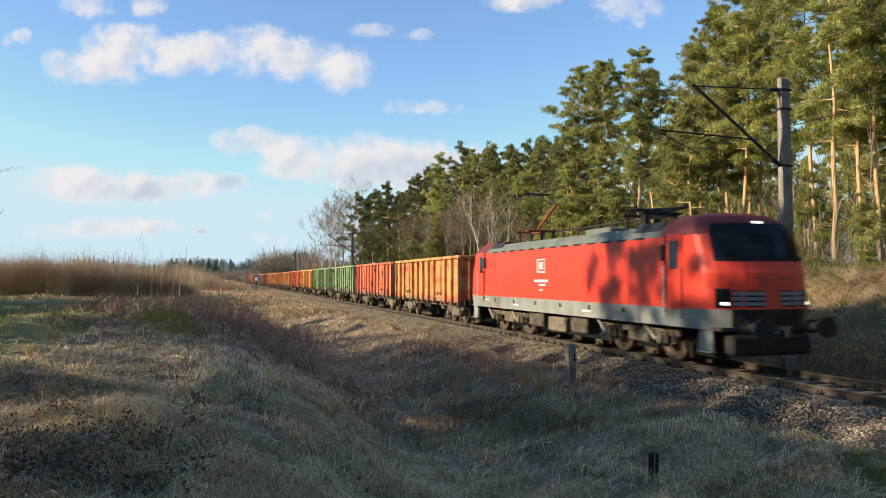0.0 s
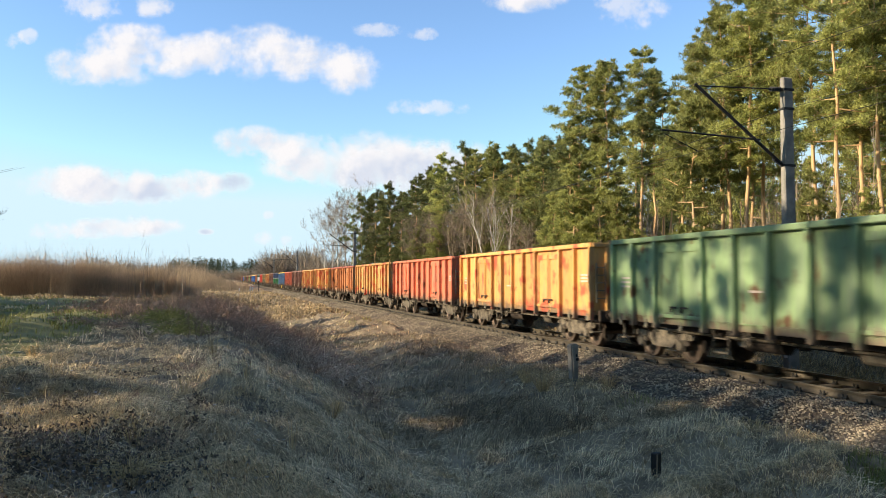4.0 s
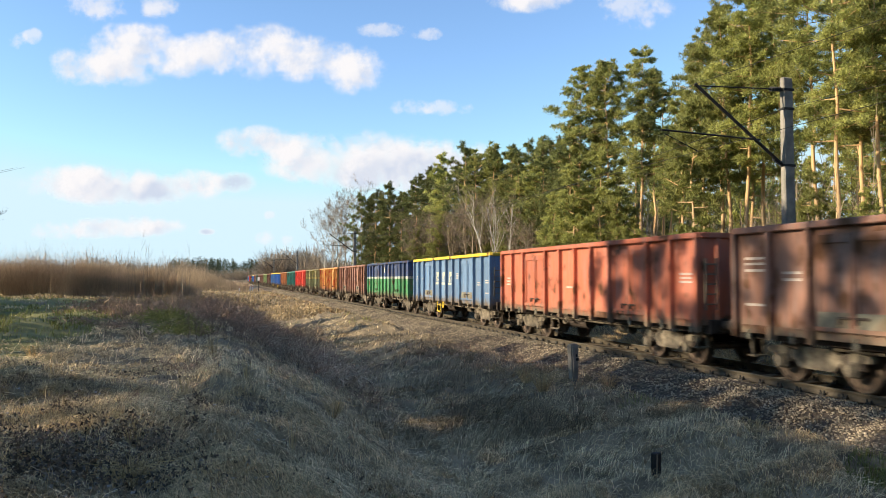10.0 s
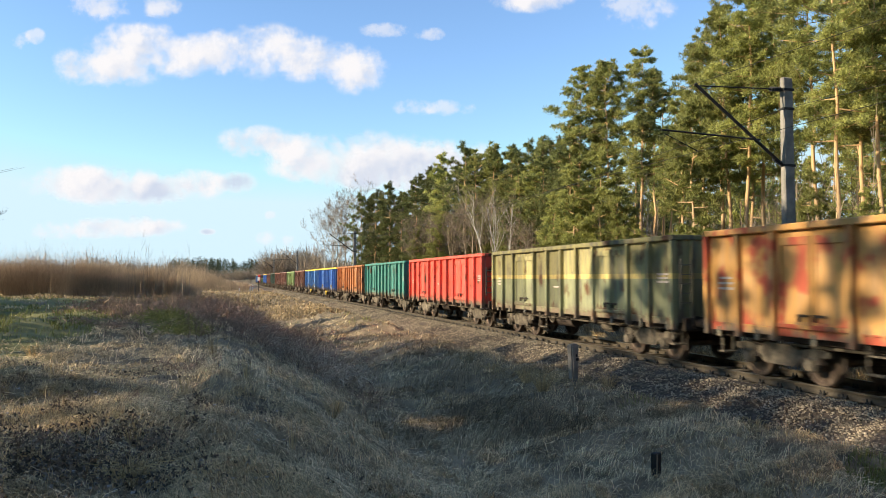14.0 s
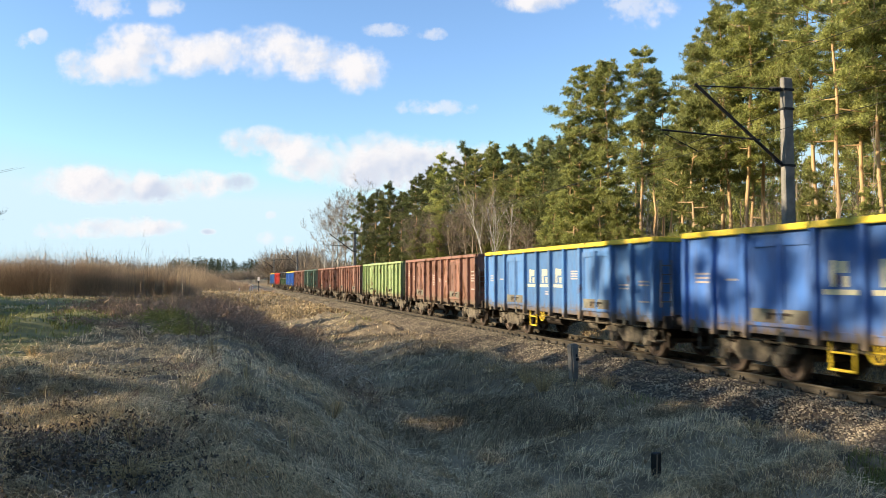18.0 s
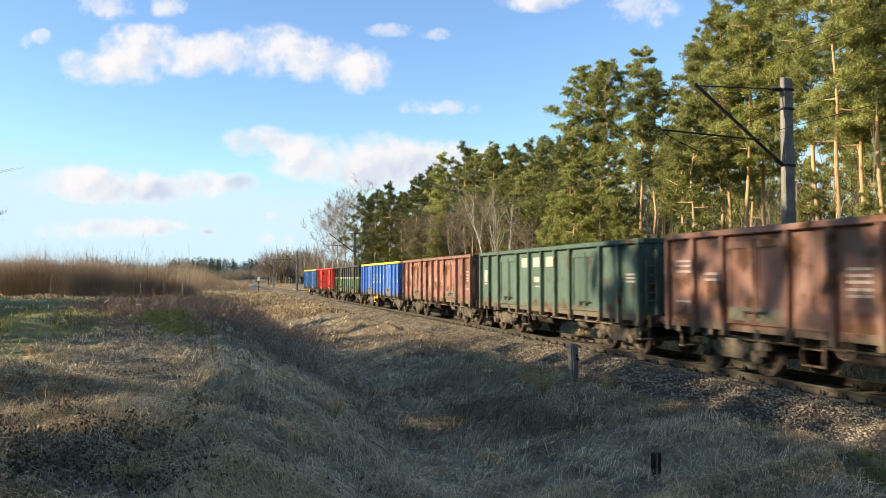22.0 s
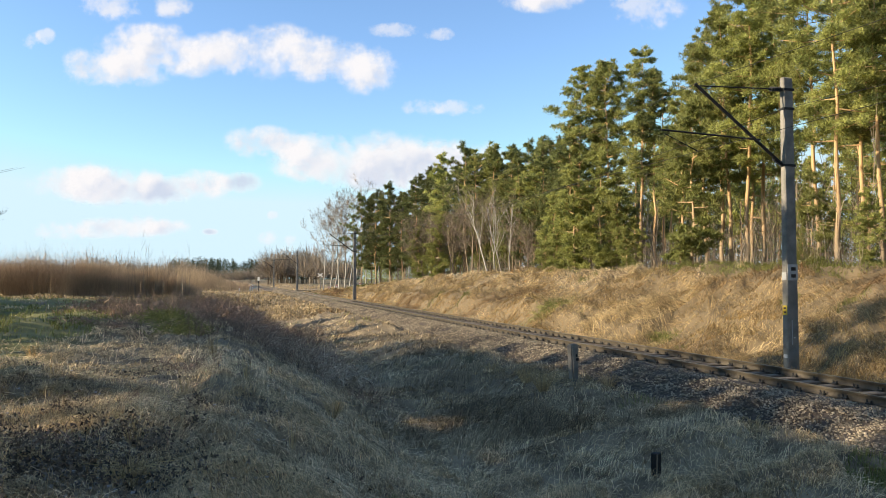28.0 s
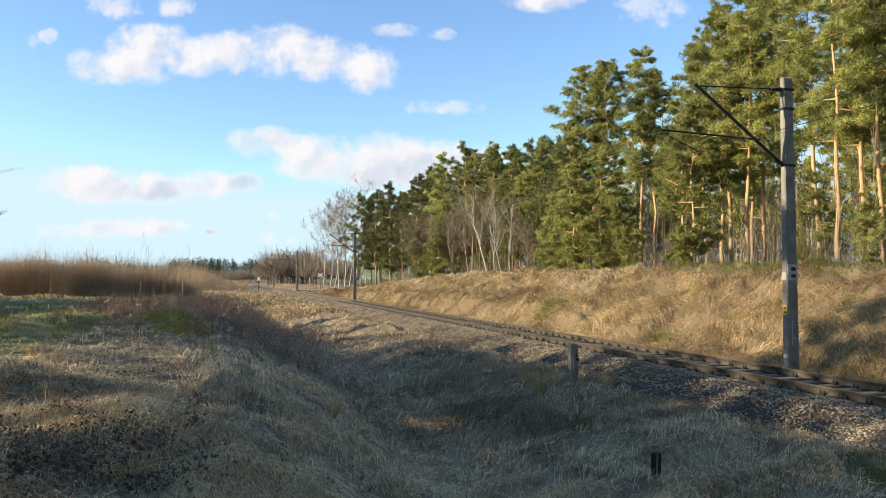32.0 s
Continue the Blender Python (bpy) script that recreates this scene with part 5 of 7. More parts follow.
def bare_tree_meshes(seed, h, lean, spread, white, levels=3, fan=5, trunks=1, twig=0.007):
    """A leafless tree: tapering stems and boughs as tubes, fine twigs as strips."""
    rng = np.random.default_rng(seed)
    vs, fs, ta, tb = [], [], [], []

    def grow(p, d, length, r, level):
        pts, q = [p], p
        dd = d
        for i in range(3):
            dd = (dd + Vector(rng.normal(size=3)) * 0.10 + Vector((0, 0, 0.05))).normalized()
            q = q + dd * length / 3
            pts.append(q)
        tube(pts, [r, r * 0.8, r * 0.58, r * 0.35], 5 if level == 0 else 3, vs, fs)
        if level >= levels:
            for i in range(9):
                o = pts[0].lerp(pts[3], rng.uniform(0.2, 1.0))
                e = o + (dd * 0.7 + Vector(rng.normal(size=3)) * 0.55 + Vector((0, 0, 0.2))) * length * rng.uniform(0.3, 0.7)
                ta.append(tuple(o)), tb.append(tuple(e))
            return
        for i in range(fan + (3 if level == 0 else 0)):
            u = rng.uniform(0.35 if level == 0 else 0.2, 1.0)
            o = pts[min(int(u * 3), 2)].lerp(pts[min(int(u * 3), 2) + 1], u * 3 % 1)
            side = Vector(rng.normal(size=3))
            side.z = abs(side.z) * 0.3
            nd = (dd * 0.75 + side.normalized() * spread).normalized()
            grow(o, nd, length * rng.uniform(0.32, 0.5), r * 0.38, level + 1)
    for k in range(trunks):
        d = Vector((lean[0] + rng.normal() * 0.06 * (trunks > 1), lean[1] + rng.normal() * 0.06 * (trunks > 1), 1)).normalized()
        grow(Vector((0.35 * k - 0.17 * (trunks - 1), 0.3 * rng.normal() * (trunks > 1), 0)), d, h * 0.86 * rng.uniform(0.85, 1), 0.0085 * h + 0.01, 0)
    stem = bulk("trunk", [tuple(v) for v in vs], fs, M_BIRCH if white else M_TWIG)
    v, f = ribbons(ta, tb, twig, twig * 0.4, rng)
    return stem, bulk("twig_crown", v, f, M_TWIG)


def bare_tree(meshes, x, y, scale, turn, label, name="bare_tree", group="bare trees"):
    t = tagged(new(name), label, "tree", group)
    t.location, t.rotation_euler, t.scale = (x, y, gz(x, y) - 0.05), (0, 0, turn), (scale,) * 3
    part("trunk", meshes[0], None, t)
    part("twig_crown", meshes[1], None, t)
    return t


BIRCHES = [bare_tree_meshes(70 + k, 12.0, (0.03 * (k - 1), 0), 0.55, True, 3, 5, twig=0.011) for k in range(3)]
LEANING = [bare_tree_meshes(80 + k, 10.0, (-0.14 - 0.05 * k, 0), 0.45, True, 2, 5, twig=0.009) for k in range(3)]
BUSHY = [bare_tree_meshes(90 + k, 9.0, (0, 0), 0.6, False, 2, 7, trunks=4, twig=0.009) for k in range(3)]
brng = random.Random(4)


def rooted(px, depth, top, full):
    x, y = spot(px, depth)
    return x, y, ((493 - top) / 1290 * depth + HEIGHT - gz(x, y)) / full


for px, depth, top in ((572, 132, 392), (584, 128, 385), (592, 134, 380), (600, 126, 372), (610, 130, 362), (618, 124, 356), (628, 128, 348), (648, 124, 372), (672, 122, 380), (705, 118, 372), (722, 116, 365)):
    x, y, s = rooted(px, depth, top, 12.0)
    bare_tree(brng.choice(BIRCHES), x, y, s, brng.uniform(0, 6.28), "leafless white-barked birch beside the level crossing", "birch_tree", "birches")
for px, depth, top in ((866, 80, 335), (876, 80, 352), (890, 79, 345), (903, 82, 360), (1168, 58, 330)):
    x, y, s = rooted(px, depth, top, 10.0)
    bare_tree(brng.choice(LEANING), x, y, s, brng.uniform(-0.3, 0.3), "slender leaning leafless white birch at the forest edge", "birch_tree", "birches")
for px, depth, top in ((745, 98, 392), (770, 96, 380), (800, 94, 385), (840, 90, 362), (905, 86, 380), (940, 80, 400), (1000, 66, 425), (1140, 60, 400)):
    x, y, s = rooted(px, depth, top, 9.0)
    bare_tree(brng.choice(BUSHY), x, y, s, brng.uniform(0, 6.28), "leafless brown many-stemmed tree at the forest edge")
x, y = spot(-14, 40)
bare_tree(bare_tree_meshes(99, 9.0, (0.02, 0), 0.75, False, 3, 6, twig=0.008), x, y, 0.55, 0.4, "leafless brown tree on the meadow")


for k in range(5):   # a few young pines just outside the view keep the ditch in shade
    y = 37.0 + 14.0 * (k / 4) + trng.uniform(-0.6, 0.6)
    x = -25.2 - 0.27 * max(0.0, y - 24.0) - trng.uniform(0, 6)
    pine(trng.choice(YOUNG), x, y, ((-3.9 - x) * 0.404 - 0.9) / 10.0 * trng.uniform(0.86, 1.0), trng.uniform(0, 6.28), "young bushy green pine on the meadow's edge")


for k in range(15):   # pines with bare trunks, whose crowns shade the ditch beside the ballast
    y = 5.5 + 22.0 * (k / 14) + trng.uniform(-0.5, 0.5)
    x = -29.5 - trng.uniform(0, 3.5)
    pine(trng.choice(BELT), x, y, ((-4.7 - x) * 0.404 - 0.7) / 11.0 * trng.uniform(0.93, 1.0), trng.uniform(0, 6.28), "slender pine with a high crown on the meadow's edge")


# leafless trees beside the camera: their twigs sift the sun over the foreground
def screen_tree(x, y):
    """A bare tree just low enough to leave the ballast and the train in the sun."""
    bare_tree(brng.choice(BUSHY), x, y, ((-3.5 - x) * 0.404 - 0.8) / 9 * brng.uniform(0.92, 1.02), brng.uniform(0, 6.28),
              "leafless brown many-stemmed tree on the meadow's edge")


for k in range(6):
    yy = brng.uniform(34, 62)
    bare_tree(brng.choice(BUSHY), -44 - 0.12 * yy - brng.uniform(0, 12), yy, brng.uniform(1.5, 1.8), brng.uniform(0, 6.28),
              "tall leafless brown many-stemmed tree on the meadow's edge")
for k in range(3):
    screen_tree(-24.5 - brng.uniform(0, 9), -5 + 10 * (k / 2) + brng.uniform(-1, 1))
for k in range(8):
    yy = 8.5 + 20.5 * (k / 7) + brng.uniform(-0.7, 0.7)
    screen_tree(-23.5 - 0.14 * yy - brng.uniform(0, 7), yy)
for k in range(4):
    yy = 23 + 12 * (k / 3) + brng.uniform(-0.5, 0.5)
    screen_tree(-22.6 - 0.26 * max(0, yy - 26) - brng.uniform(0, 1.2), yy)


def strands(name, n, place, height, seed, mat, label, category, width=0.012, twigs=5, lean=0.12, spread=0.35, zone=None):
    """Many upright bare stems with side twigs, as one bulk mesh. place(rng, n) gives x, y and a height factor."""
    rng = np.random.default_rng(seed)
    x, y, k = place(rng, n)
    h = height * k * rng.uniform(0.6, 1.1, n)
    a = np.stack([x, y, ground_z(x, y) - 0.05], 1)
    b = a + np.stack([rng.normal(size=n) * lean * h, rng.normal(size=n) * lean * h, h], 1)
    w = np.broadcast_to(width, n)
    v0, f0 = ribbons(a, b, w, w * 0.35, rng)
    vs, fs, base = [v0], [f0], len(v0)
    for j in range(twigs):
        u = rng.uniform(0.25, 0.95, n)[:, None]
        o = a + (b - a) * u
        d = rng.normal(size=(n, 3)) * spread
        d[:, 2] = np.abs(d[:, 2]) + 0.35
        e = o + d * (h * rng.uniform(0.15, 0.4, n))[:, None]
        v, f = ribbons(o, e, w * 0.5, w * 0.2, rng)
        vs.append(v), fs.append(f + base)
        base += len(v)
    return tagged(part(name, bulk(name, np.concatenate(vs), np.concatenate(fs), mat), None), label, category, kind="stuff")


def spots(px, depth):
    c = (px - 784) / 1290 * depth
    return EYE.x + c * math.cos(TURN) + depth * math.sin(TURN), -c * math.sin(TURN) + depth * math.cos(TURN)


def thicket(rng, n):
    px = np.where(rng.random(n) < 0.93, rng.uniform(-160, 330, n), 330 + 25 * rng.random(n) ** 2)
    x, y = spots(px, 68 + np.clip((px - 120) * 0.09, 0, 30) + 7 * rng.random(n) ** 1.5)
    return x, y, 0.95 + 0.12 * lumps(px, 0 * px, 28, 5) - 0.5 * ease(px, 270, 350) - 0.1 * ease(-px, -80, 0)


strands("thicket", 8000, thicket, 3.7, 21, M_THICKET, "dense leafless brown thicket along the meadow", "thicket", 0.012, 11, 0.17, 0.6)


def thicket_tops(rng, n):
    px = rng.uniform(20, 340, n)
    x, y = spots(px, 72 + 10 * rng.random(n))
    return x, y, 1.0 + 0.3 * rng.random(n) ** 3


strands("thicket_saplings", 90, thicket_tops, 5.0, 22, M_TWIG, "thin bare saplings above the thicket", "saplings", 0.02, 10, 0.05, 0.25)


def low_scrub(rng, n):
    px = rng.uniform(315, 440, n)
    x, y = spots(px, 150 + 30 * rng.random(n))
    return x, y, 0.5 + 0.8 * ease(-px, -430, -330)


strands("low_scrub", 3000, low_scrub, 3.6, 23, M_THICKET, "low reddish-brown bare scrub beyond the meadow", "scrub", 0.025, 5, 0.12)


def undergrowth(rng, n):
    y = rng.uniform(14, 118, n)
    x = 11.5 + 5.0 * ease(y, 25, 50) - 6.5 * ease(y, 95, 125) + rng.uniform(0, 9, n) ** 1.2
    return x, y, 0.3 + 0.9 * np.clip(lumps(x, y, 5, 6) + 0.3, 0, 1) + 0.4 * rng.random(n) ** 4


strands("undergrowth", 5500, undergrowth, 2.3, 24, M_TWIG, "thin bare brown undergrowth at the forest edge", "undergrowth", 0.009, 5, 0.14)


def saplings(rng, n):
    y = rng.uniform(14, 118, n)
    x = 13 + 5.5 * ease(y, 25, 50) - 6.5 * ease(y, 95, 125) + rng.uniform(0, 16, n)
    return x, y, rng.uniform(0.5, 1.3, n)


strands("forest_saplings", 420, saplings, 6.5, 25, M_TWIG, "thin leafless saplings between the pines", "saplings", 0.03, 16, 0.05, 0.25)


# ---- far woods ----
def far_wood(name, n, px0, px1, depth, deep, height, seed, mat, label, conifer):
    """A far belt of small trees, each a ragged spindle or a fan of twigs."""
    rng = np.random.default_rng(seed)
    px = rng.uniform(px0, px1, n)
    x, y = spots(px, depth + deep * rng.random(n))
    g = ground_z(x, y)
    h = height * rng.uniform(0.72, 1.08, n) * (1 + 0.1 * lumps(px, 0 * px, 25, seed))
    if conifer:
        per = 36 if depth > 300 else 60
        u = rng.random((n, per)) ** 0.8
        a = rng.uniform(0, 6.28, (n, per))
        r = (1 - u) * 0.17 * h[:, None] * rng.uniform(0.5, 1.2, (n, per)) + 0.1
        c = np.stack([x[:, None] + np.cos(a) * r * 0.6, y[:, None] + np.sin(a) * r * 0.6, g[:, None] + (0.12 + 0.86 * u) * h[:, None]], -1).reshape(-1, 3)
        v, f = needles(c, np.repeat(h, per) * (0.09 if depth > 300 else 0.062), 4, rng, 0.2, 0.3)
    else:
        per = 70
        o = np.stack([x, y, g], 1)
        a = np.repeat(o + np.stack([0 * h, 0 * h, h * 0.22], 1), per, 0)
        d = rng.normal(size=(n * per, 3))
        d[:, 2] = np.abs(d[:, 2]) * 1.2 + 0.5
        d /= np.linalg.norm(d, axis=1)[:, None]
        hh = np.repeat(h, per)
        b = a + d * (hh * rng.uniform(0.35, 0.78, n * per))[:, None]
        m = a + (b - a) * rng.uniform(0.0, 0.5, n * per)[:, None]
        v, f = ribbons(m, b, hh * 0.0045, hh * 0.002, rng)
        v2, f2 = ribbons(o, o + np.stack([0 * h, 0 * h, h * 0.6], 1), h * 0.012, h * 0.004, rng)
        v, f = np.concatenate([v, v2]), np.concatenate([f, f2 + len(v)])
    return tagged(part(name, bulk(name, v, f, mat), None), label, "woods", kind="stuff")


def forest_behind():
    """An unseen pine forest behind the camera, on both sides of the line, added to keep skylight off the train's ends.
    """
    rng = np.random.default_rng(88)
    n, per = 270, 90
    y = rng.uniform(-110, -16, n)
    x = np.where(rng.random(n) < 0.55, rng.uniform(-80, -14, n), rng.uniform(7, 60, n))
    y[:60], x[:60] = rng.uniform(-20, 2, 60), rng.uniform(-85, -42, 60)
    y[60:120], x[60:120] = rng.uniform(-60, -22, 60), rng.choice((-1, 1), 60) * rng.uniform(6, 13, 60)
    h = rng.uniform(17, 24, n)
    u = rng.random((n, per))
    a = rng.uniform(0, 6.28, (n, per))
    r = (1.05 - u) * 3.2 * rng.uniform(0.3, 1.1, (n, per))
    c = np.stack([x[:, None] + np.cos(a) * r, y[:, None] + np.sin(a) * r, ground_z(x, y)[:, None] + (0.15 + 0.85 * u) * h[:, None]], -1).reshape(-1, 3)
    v, f = needles(c, np.full(len(c), 1.7), 5, rng, 0.2, 0.25)
    o = np.stack([x, y, ground_z(x, y) - 0.1], 1)
    v2, f2 = ribbons(o, o + np.stack([0 * h, 0 * h, h], 1), 0.18, 0.03, rng)
    f2 = np.concatenate([f2[:, :3], f2[:, [0, 2, 3]]])
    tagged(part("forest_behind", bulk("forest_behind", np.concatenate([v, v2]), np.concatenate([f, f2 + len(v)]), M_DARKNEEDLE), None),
           "unseen dark pine forest along both sides of the line, added to block skylight", "woods", kind="stuff")


forest_behind()
far_wood("far_conifer_wood", 900, 300, 640, 540, 140, 17, 41, M_FARWOOD, "dark conifer wood on the horizon", True)
far_wood("far_conifer_wood", 500, -500, 320, 700, 160, 18, 42, M_FARWOOD, "dark conifer wood on the horizon", True)
far_wood("far_conifer_wood", 400, 620, 2100, 600, 100, 17, 47, M_FARWOOD, "dark conifer wood behind the pines", True)
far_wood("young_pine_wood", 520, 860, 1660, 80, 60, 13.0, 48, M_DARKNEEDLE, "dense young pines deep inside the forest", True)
far_wood("young_pine_wood", 320, 640, 900, 150, 60, 10.0, 49, M_NEEDLE, "dense young pines deep inside the forest", True)
far_wood("far_grove", 110, 474, 556, 290, 35, 16, 43, M_TWIG, "round leafless grove beyond the level crossing", False)
far_wood("far_grove", 60, 535, 625, 250, 60, 12, 44, M_TWIG, "bare brown trees beyond the level crossing", False)
far_wood("far_grove", 130, 130, 365, 190, 40, 9.2, 45, M_TWIG, "bare brown trees behind the thicket", False)
far_wood("far_grove", 90, 350, 500, 380, 60, 9.5, 46, M_TWIG, "bare brown trees before the far conifers", False)


# ---- grass ----
def blades(name, x, y, length, flat, flow, width, seed, mat, label, z=None):
    """Bent blades of grass, three triangles each, lying over by flat and combed by flow."""
    rng = np.random.default_rng(seed)
    n = len(x)
    a = flow + rng.normal(size=n) * 0.6
    d = np.stack([np.cos(a), np.sin(a)], 1)
    ln = length * rng.uniform(0.45, 1.25, n)
    fl = np.clip(flat + rng.normal(size=n) * 0.11, 0.05, 0.98)
    g = np.stack([x, y, (ground_z(x, y) if z is None else z) - 0.02], 1)
    up = np.sqrt(1 - fl ** 2)
    mid = g + np.concatenate([d * (ln * fl * 0.42)[:, None], (ln * up * 0.62 + 0.03)[:, None]], 1)
    tip = g + np.concatenate([d * (ln * fl)[:, None], (ln * up * 0.72 + 0.02 * rng.random(n))[:, None]], 1)
    if z is None:   # the blades lie along the slope
        mid[:, 2] += (ground_z(mid[:, 0], mid[:, 1]) - g[:, 2]) * 0.9
        tip[:, 2] += (ground_z(tip[:, 0], tip[:, 1]) - g[:, 2]) * 0.9
    s = np.stack([-d[:, 1], d[:, 0], rng.normal(size=n) * 0.6], 1)
    s /= np.linalg.norm(s, axis=1)[:, None]
    w = (width * rng.uniform(0.6, 1.4, n))[:, None]
    v = np.stack([g - s * w, g + s * w, mid - s * w * 0.8, mid + s * w * 0.8, tip], 1).reshape(-1, 3)
    k = (np.arange(n) * 5)[:, None]
    f = np.concatenate([k + np.array([[0, 1, 3]]), k + np.array([[0, 3, 2]]), k + np.array([[2, 3, 4]])], 1).reshape(-1, 3)
    return tagged(part(name, bulk(name, v, f, mat), None), label, "grass", kind="stuff")


def view_scatter(rng, n, d0, d1, px0=-60, px1=1630, power=1.0):
    """Places over the ground before the camera, as dense in depth as the eye needs."""
    px = rng.uniform(px0, px1, n)
    u = rng.random(n) ** power
    depth = 1 / (1 / d0 + (1 / d1 - 1 / d0) * u)
    return spots(px, depth)


LITTER_X, LITTER_Y = spot(70, 6.2)


def littered(x, y):
    """How much dead leaves, rather than grass, cover the ground there."""
    return np.clip(ease(-np.hypot((x - LITTER_X) * 0.8, y - LITTER_Y), -1.5, -0.5) + ease(lumps(x, y, 1.5, 82), 0.45, 0.75) * (1 - ease(y, 14, 18)), 0, 1)


def meadow_grass():
    rng = np.random.default_rng(61)
    x, y = view_scatter(rng, 400000, 4.0, 75.0)
    # tufts: pull blades towards lattice-free centres
    cx, cy = x + 0.25 * lumps(x, y, 0.5, 31), y + 0.25 * lumps(x, y, 0.5, 32)
    keep = (cx < -3.3) & (rng.random(len(x)) < 0.42 + 0.58 * np.clip(0.55 + 1.3 * lumps(cx, cy, 0.7, 33), 0, 1)) & (rng.random(len(x)) < 1 - 0.85 * littered(cx, cy))
    green = lumps(cx, cy, 3.5, 34) + 1.25 * ease(-cx, 15, 17.5) * ease(cy, 18, 24) + 0.15 * (1 - ease(-cx, 4, 6)) > 0.80
    keep &= ~((np.abs(-cx - 17.5 - 0.16 * (cy - 24) - 0.6 * lumps(cy, 0 * cy, 6, 48)) < 0.55) & (cy > 18) & (rng.random(len(x)) < 0.85))  # trodden path
    depth = np.hypot(cx - EYE.x, cy)
    flow = 2.6 * lumps(cx, cy, 0.45, 35) + 2.2 * lumps(cx, cy, 1.7, 36) - 0.6 + 0.5 * rng.normal(size=len(x))
    tall = 0.15 + 0.20 * np.clip(lumps(cx, cy, 1.1, 37) + 0.2, 0, 1.2) + 0.08 * ease(-cx, 5, 9) * (1 - ease(-cx, 10, 12))
    w = 0.0011 + 0.00030 * depth
    dull = keep & ~green & (lumps(cx, cy, 0.8, 51) + 0.7 * lumps(cx, cy, 3.0, 52) + 0.5 * rng.normal(size=len(x)) > 0.30)
    m = keep & ~green & ~dull
    blades("dry_grass", cx[m], cy[m], tall[m] * (1 + 0.012 * depth[m]), 0.90, flow[m], w[m], 62, M_STRAW, "matted dry winter grass over the meadow")
    blades("dull_grass", cx[dull], cy[dull], tall[dull] * (0.85 + 0.012 * depth[dull]), 0.93, flow[dull], w[dull], 73, M_DULLGRASS, "dark matted dead grass between the pale tufts")
    m = keep & green
    blades("green_grass", cx[m], cy[m], 0.11 + 0.004 * depth[m], 0.5, flow[m], w[m], 63, M_GREENGRASS, "short green grass on the meadow")
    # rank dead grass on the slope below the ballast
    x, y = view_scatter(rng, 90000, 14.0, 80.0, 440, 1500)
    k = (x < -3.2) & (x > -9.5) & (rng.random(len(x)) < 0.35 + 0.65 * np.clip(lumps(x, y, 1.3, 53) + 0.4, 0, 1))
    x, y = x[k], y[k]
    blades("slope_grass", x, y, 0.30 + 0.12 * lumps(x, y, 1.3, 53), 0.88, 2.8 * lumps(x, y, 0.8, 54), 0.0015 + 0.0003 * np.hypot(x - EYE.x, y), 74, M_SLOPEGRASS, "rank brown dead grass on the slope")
    # long pale straw lying in tangles over the hummocks
    x, y = view_scatter(rng, 42000, 4.0, 20.0, -60, 1630)
    k = (x < -4.5) & (rng.random(len(x)) < np.clip(0.15 + 1.2 * lumps(x, y, 0.9, 57), 0.06, 1))
    x, y = x[k], y[k]
    blades("straw_tangle", x, y, 0.42 + 0.12 * lumps(x, y, 2.0, 58), 0.94, 3.0 * lumps(x, y, 0.7, 59) + 0.7 * rng.normal(size=len(x)), 0.0012 + 0.00022 * np.hypot(x - EYE.x, y), 75, M_STRAW,
           "long pale straw lying in tangles")
    # a few long pale stalks
    x, y = view_scatter(rng, 900, 4.0, 30.0)
    k = (x < -4) & (rng.random(900) < 0.6)
    blades("grass_stalks", x[k], y[k], 0.5, 0.45, 6.28 * rng.random(k.sum()), 0.003, 64, M_BANKSTRAW, "single pale dry stalks in the grass")


def bank_grass():
    rng = np.random.default_rng(65)
    n = 270000
    y = 9 + 125 * rng.random(n) ** 2.1
    x = 3.0 + 12 * rng.random(n)
    keep = rng.random(n) < 0.3 + 0.7 * np.clip(0.6 + lumps(x, y, 1.1, 38), 0, 1)
    x, y = x[keep], y[keep]
    depth = np.hypot(x - EYE.x, y)
    flow = math.pi + 1.3 * lumps(x, y, 2.2, 39)
    tall = 0.38 + 0.45 * np.clip(lumps(x, y, 1.4, 40) + 0.2, 0, 1.2)
    crest = 11.0 + 5.0 * ease(y, 25, 50) - 6.5 * ease(y, 95, 125)
    mossy = (lumps(x, y, 1.6, 43) + 1.5 * ease(x, crest - 2.2, crest - 0.4) > 0.75)
    dark = (lumps(x, y, 3.0, 41) + 0.8 * ease(x, 9, 12) > 0.62) & ~mossy
    pale = ~dark & ~mossy
    blades("bank_moss", x[mossy], y[mossy], tall[mossy] * 0.6, 0.6, flow[mossy], 0.003 + 0.00024 * depth[mossy], 72, M_GREENGRASS, "short greenish grass along the bank's crest")
    blades("bank_grass", x[pale], y[pale], tall[pale], 0.84, flow[pale], 0.003 + 0.00024 * depth[pale], 66, M_BANKSTRAW, "long pale straw-coloured grass hanging down the bank")
    blades("bank_turf", x[dark], y[dark], tall[dark] * 0.7, 0.7, flow[dark], 0.003 + 0.00024 * depth[dark], 67, M_STRAW, "shorter brownish turf on the bank")


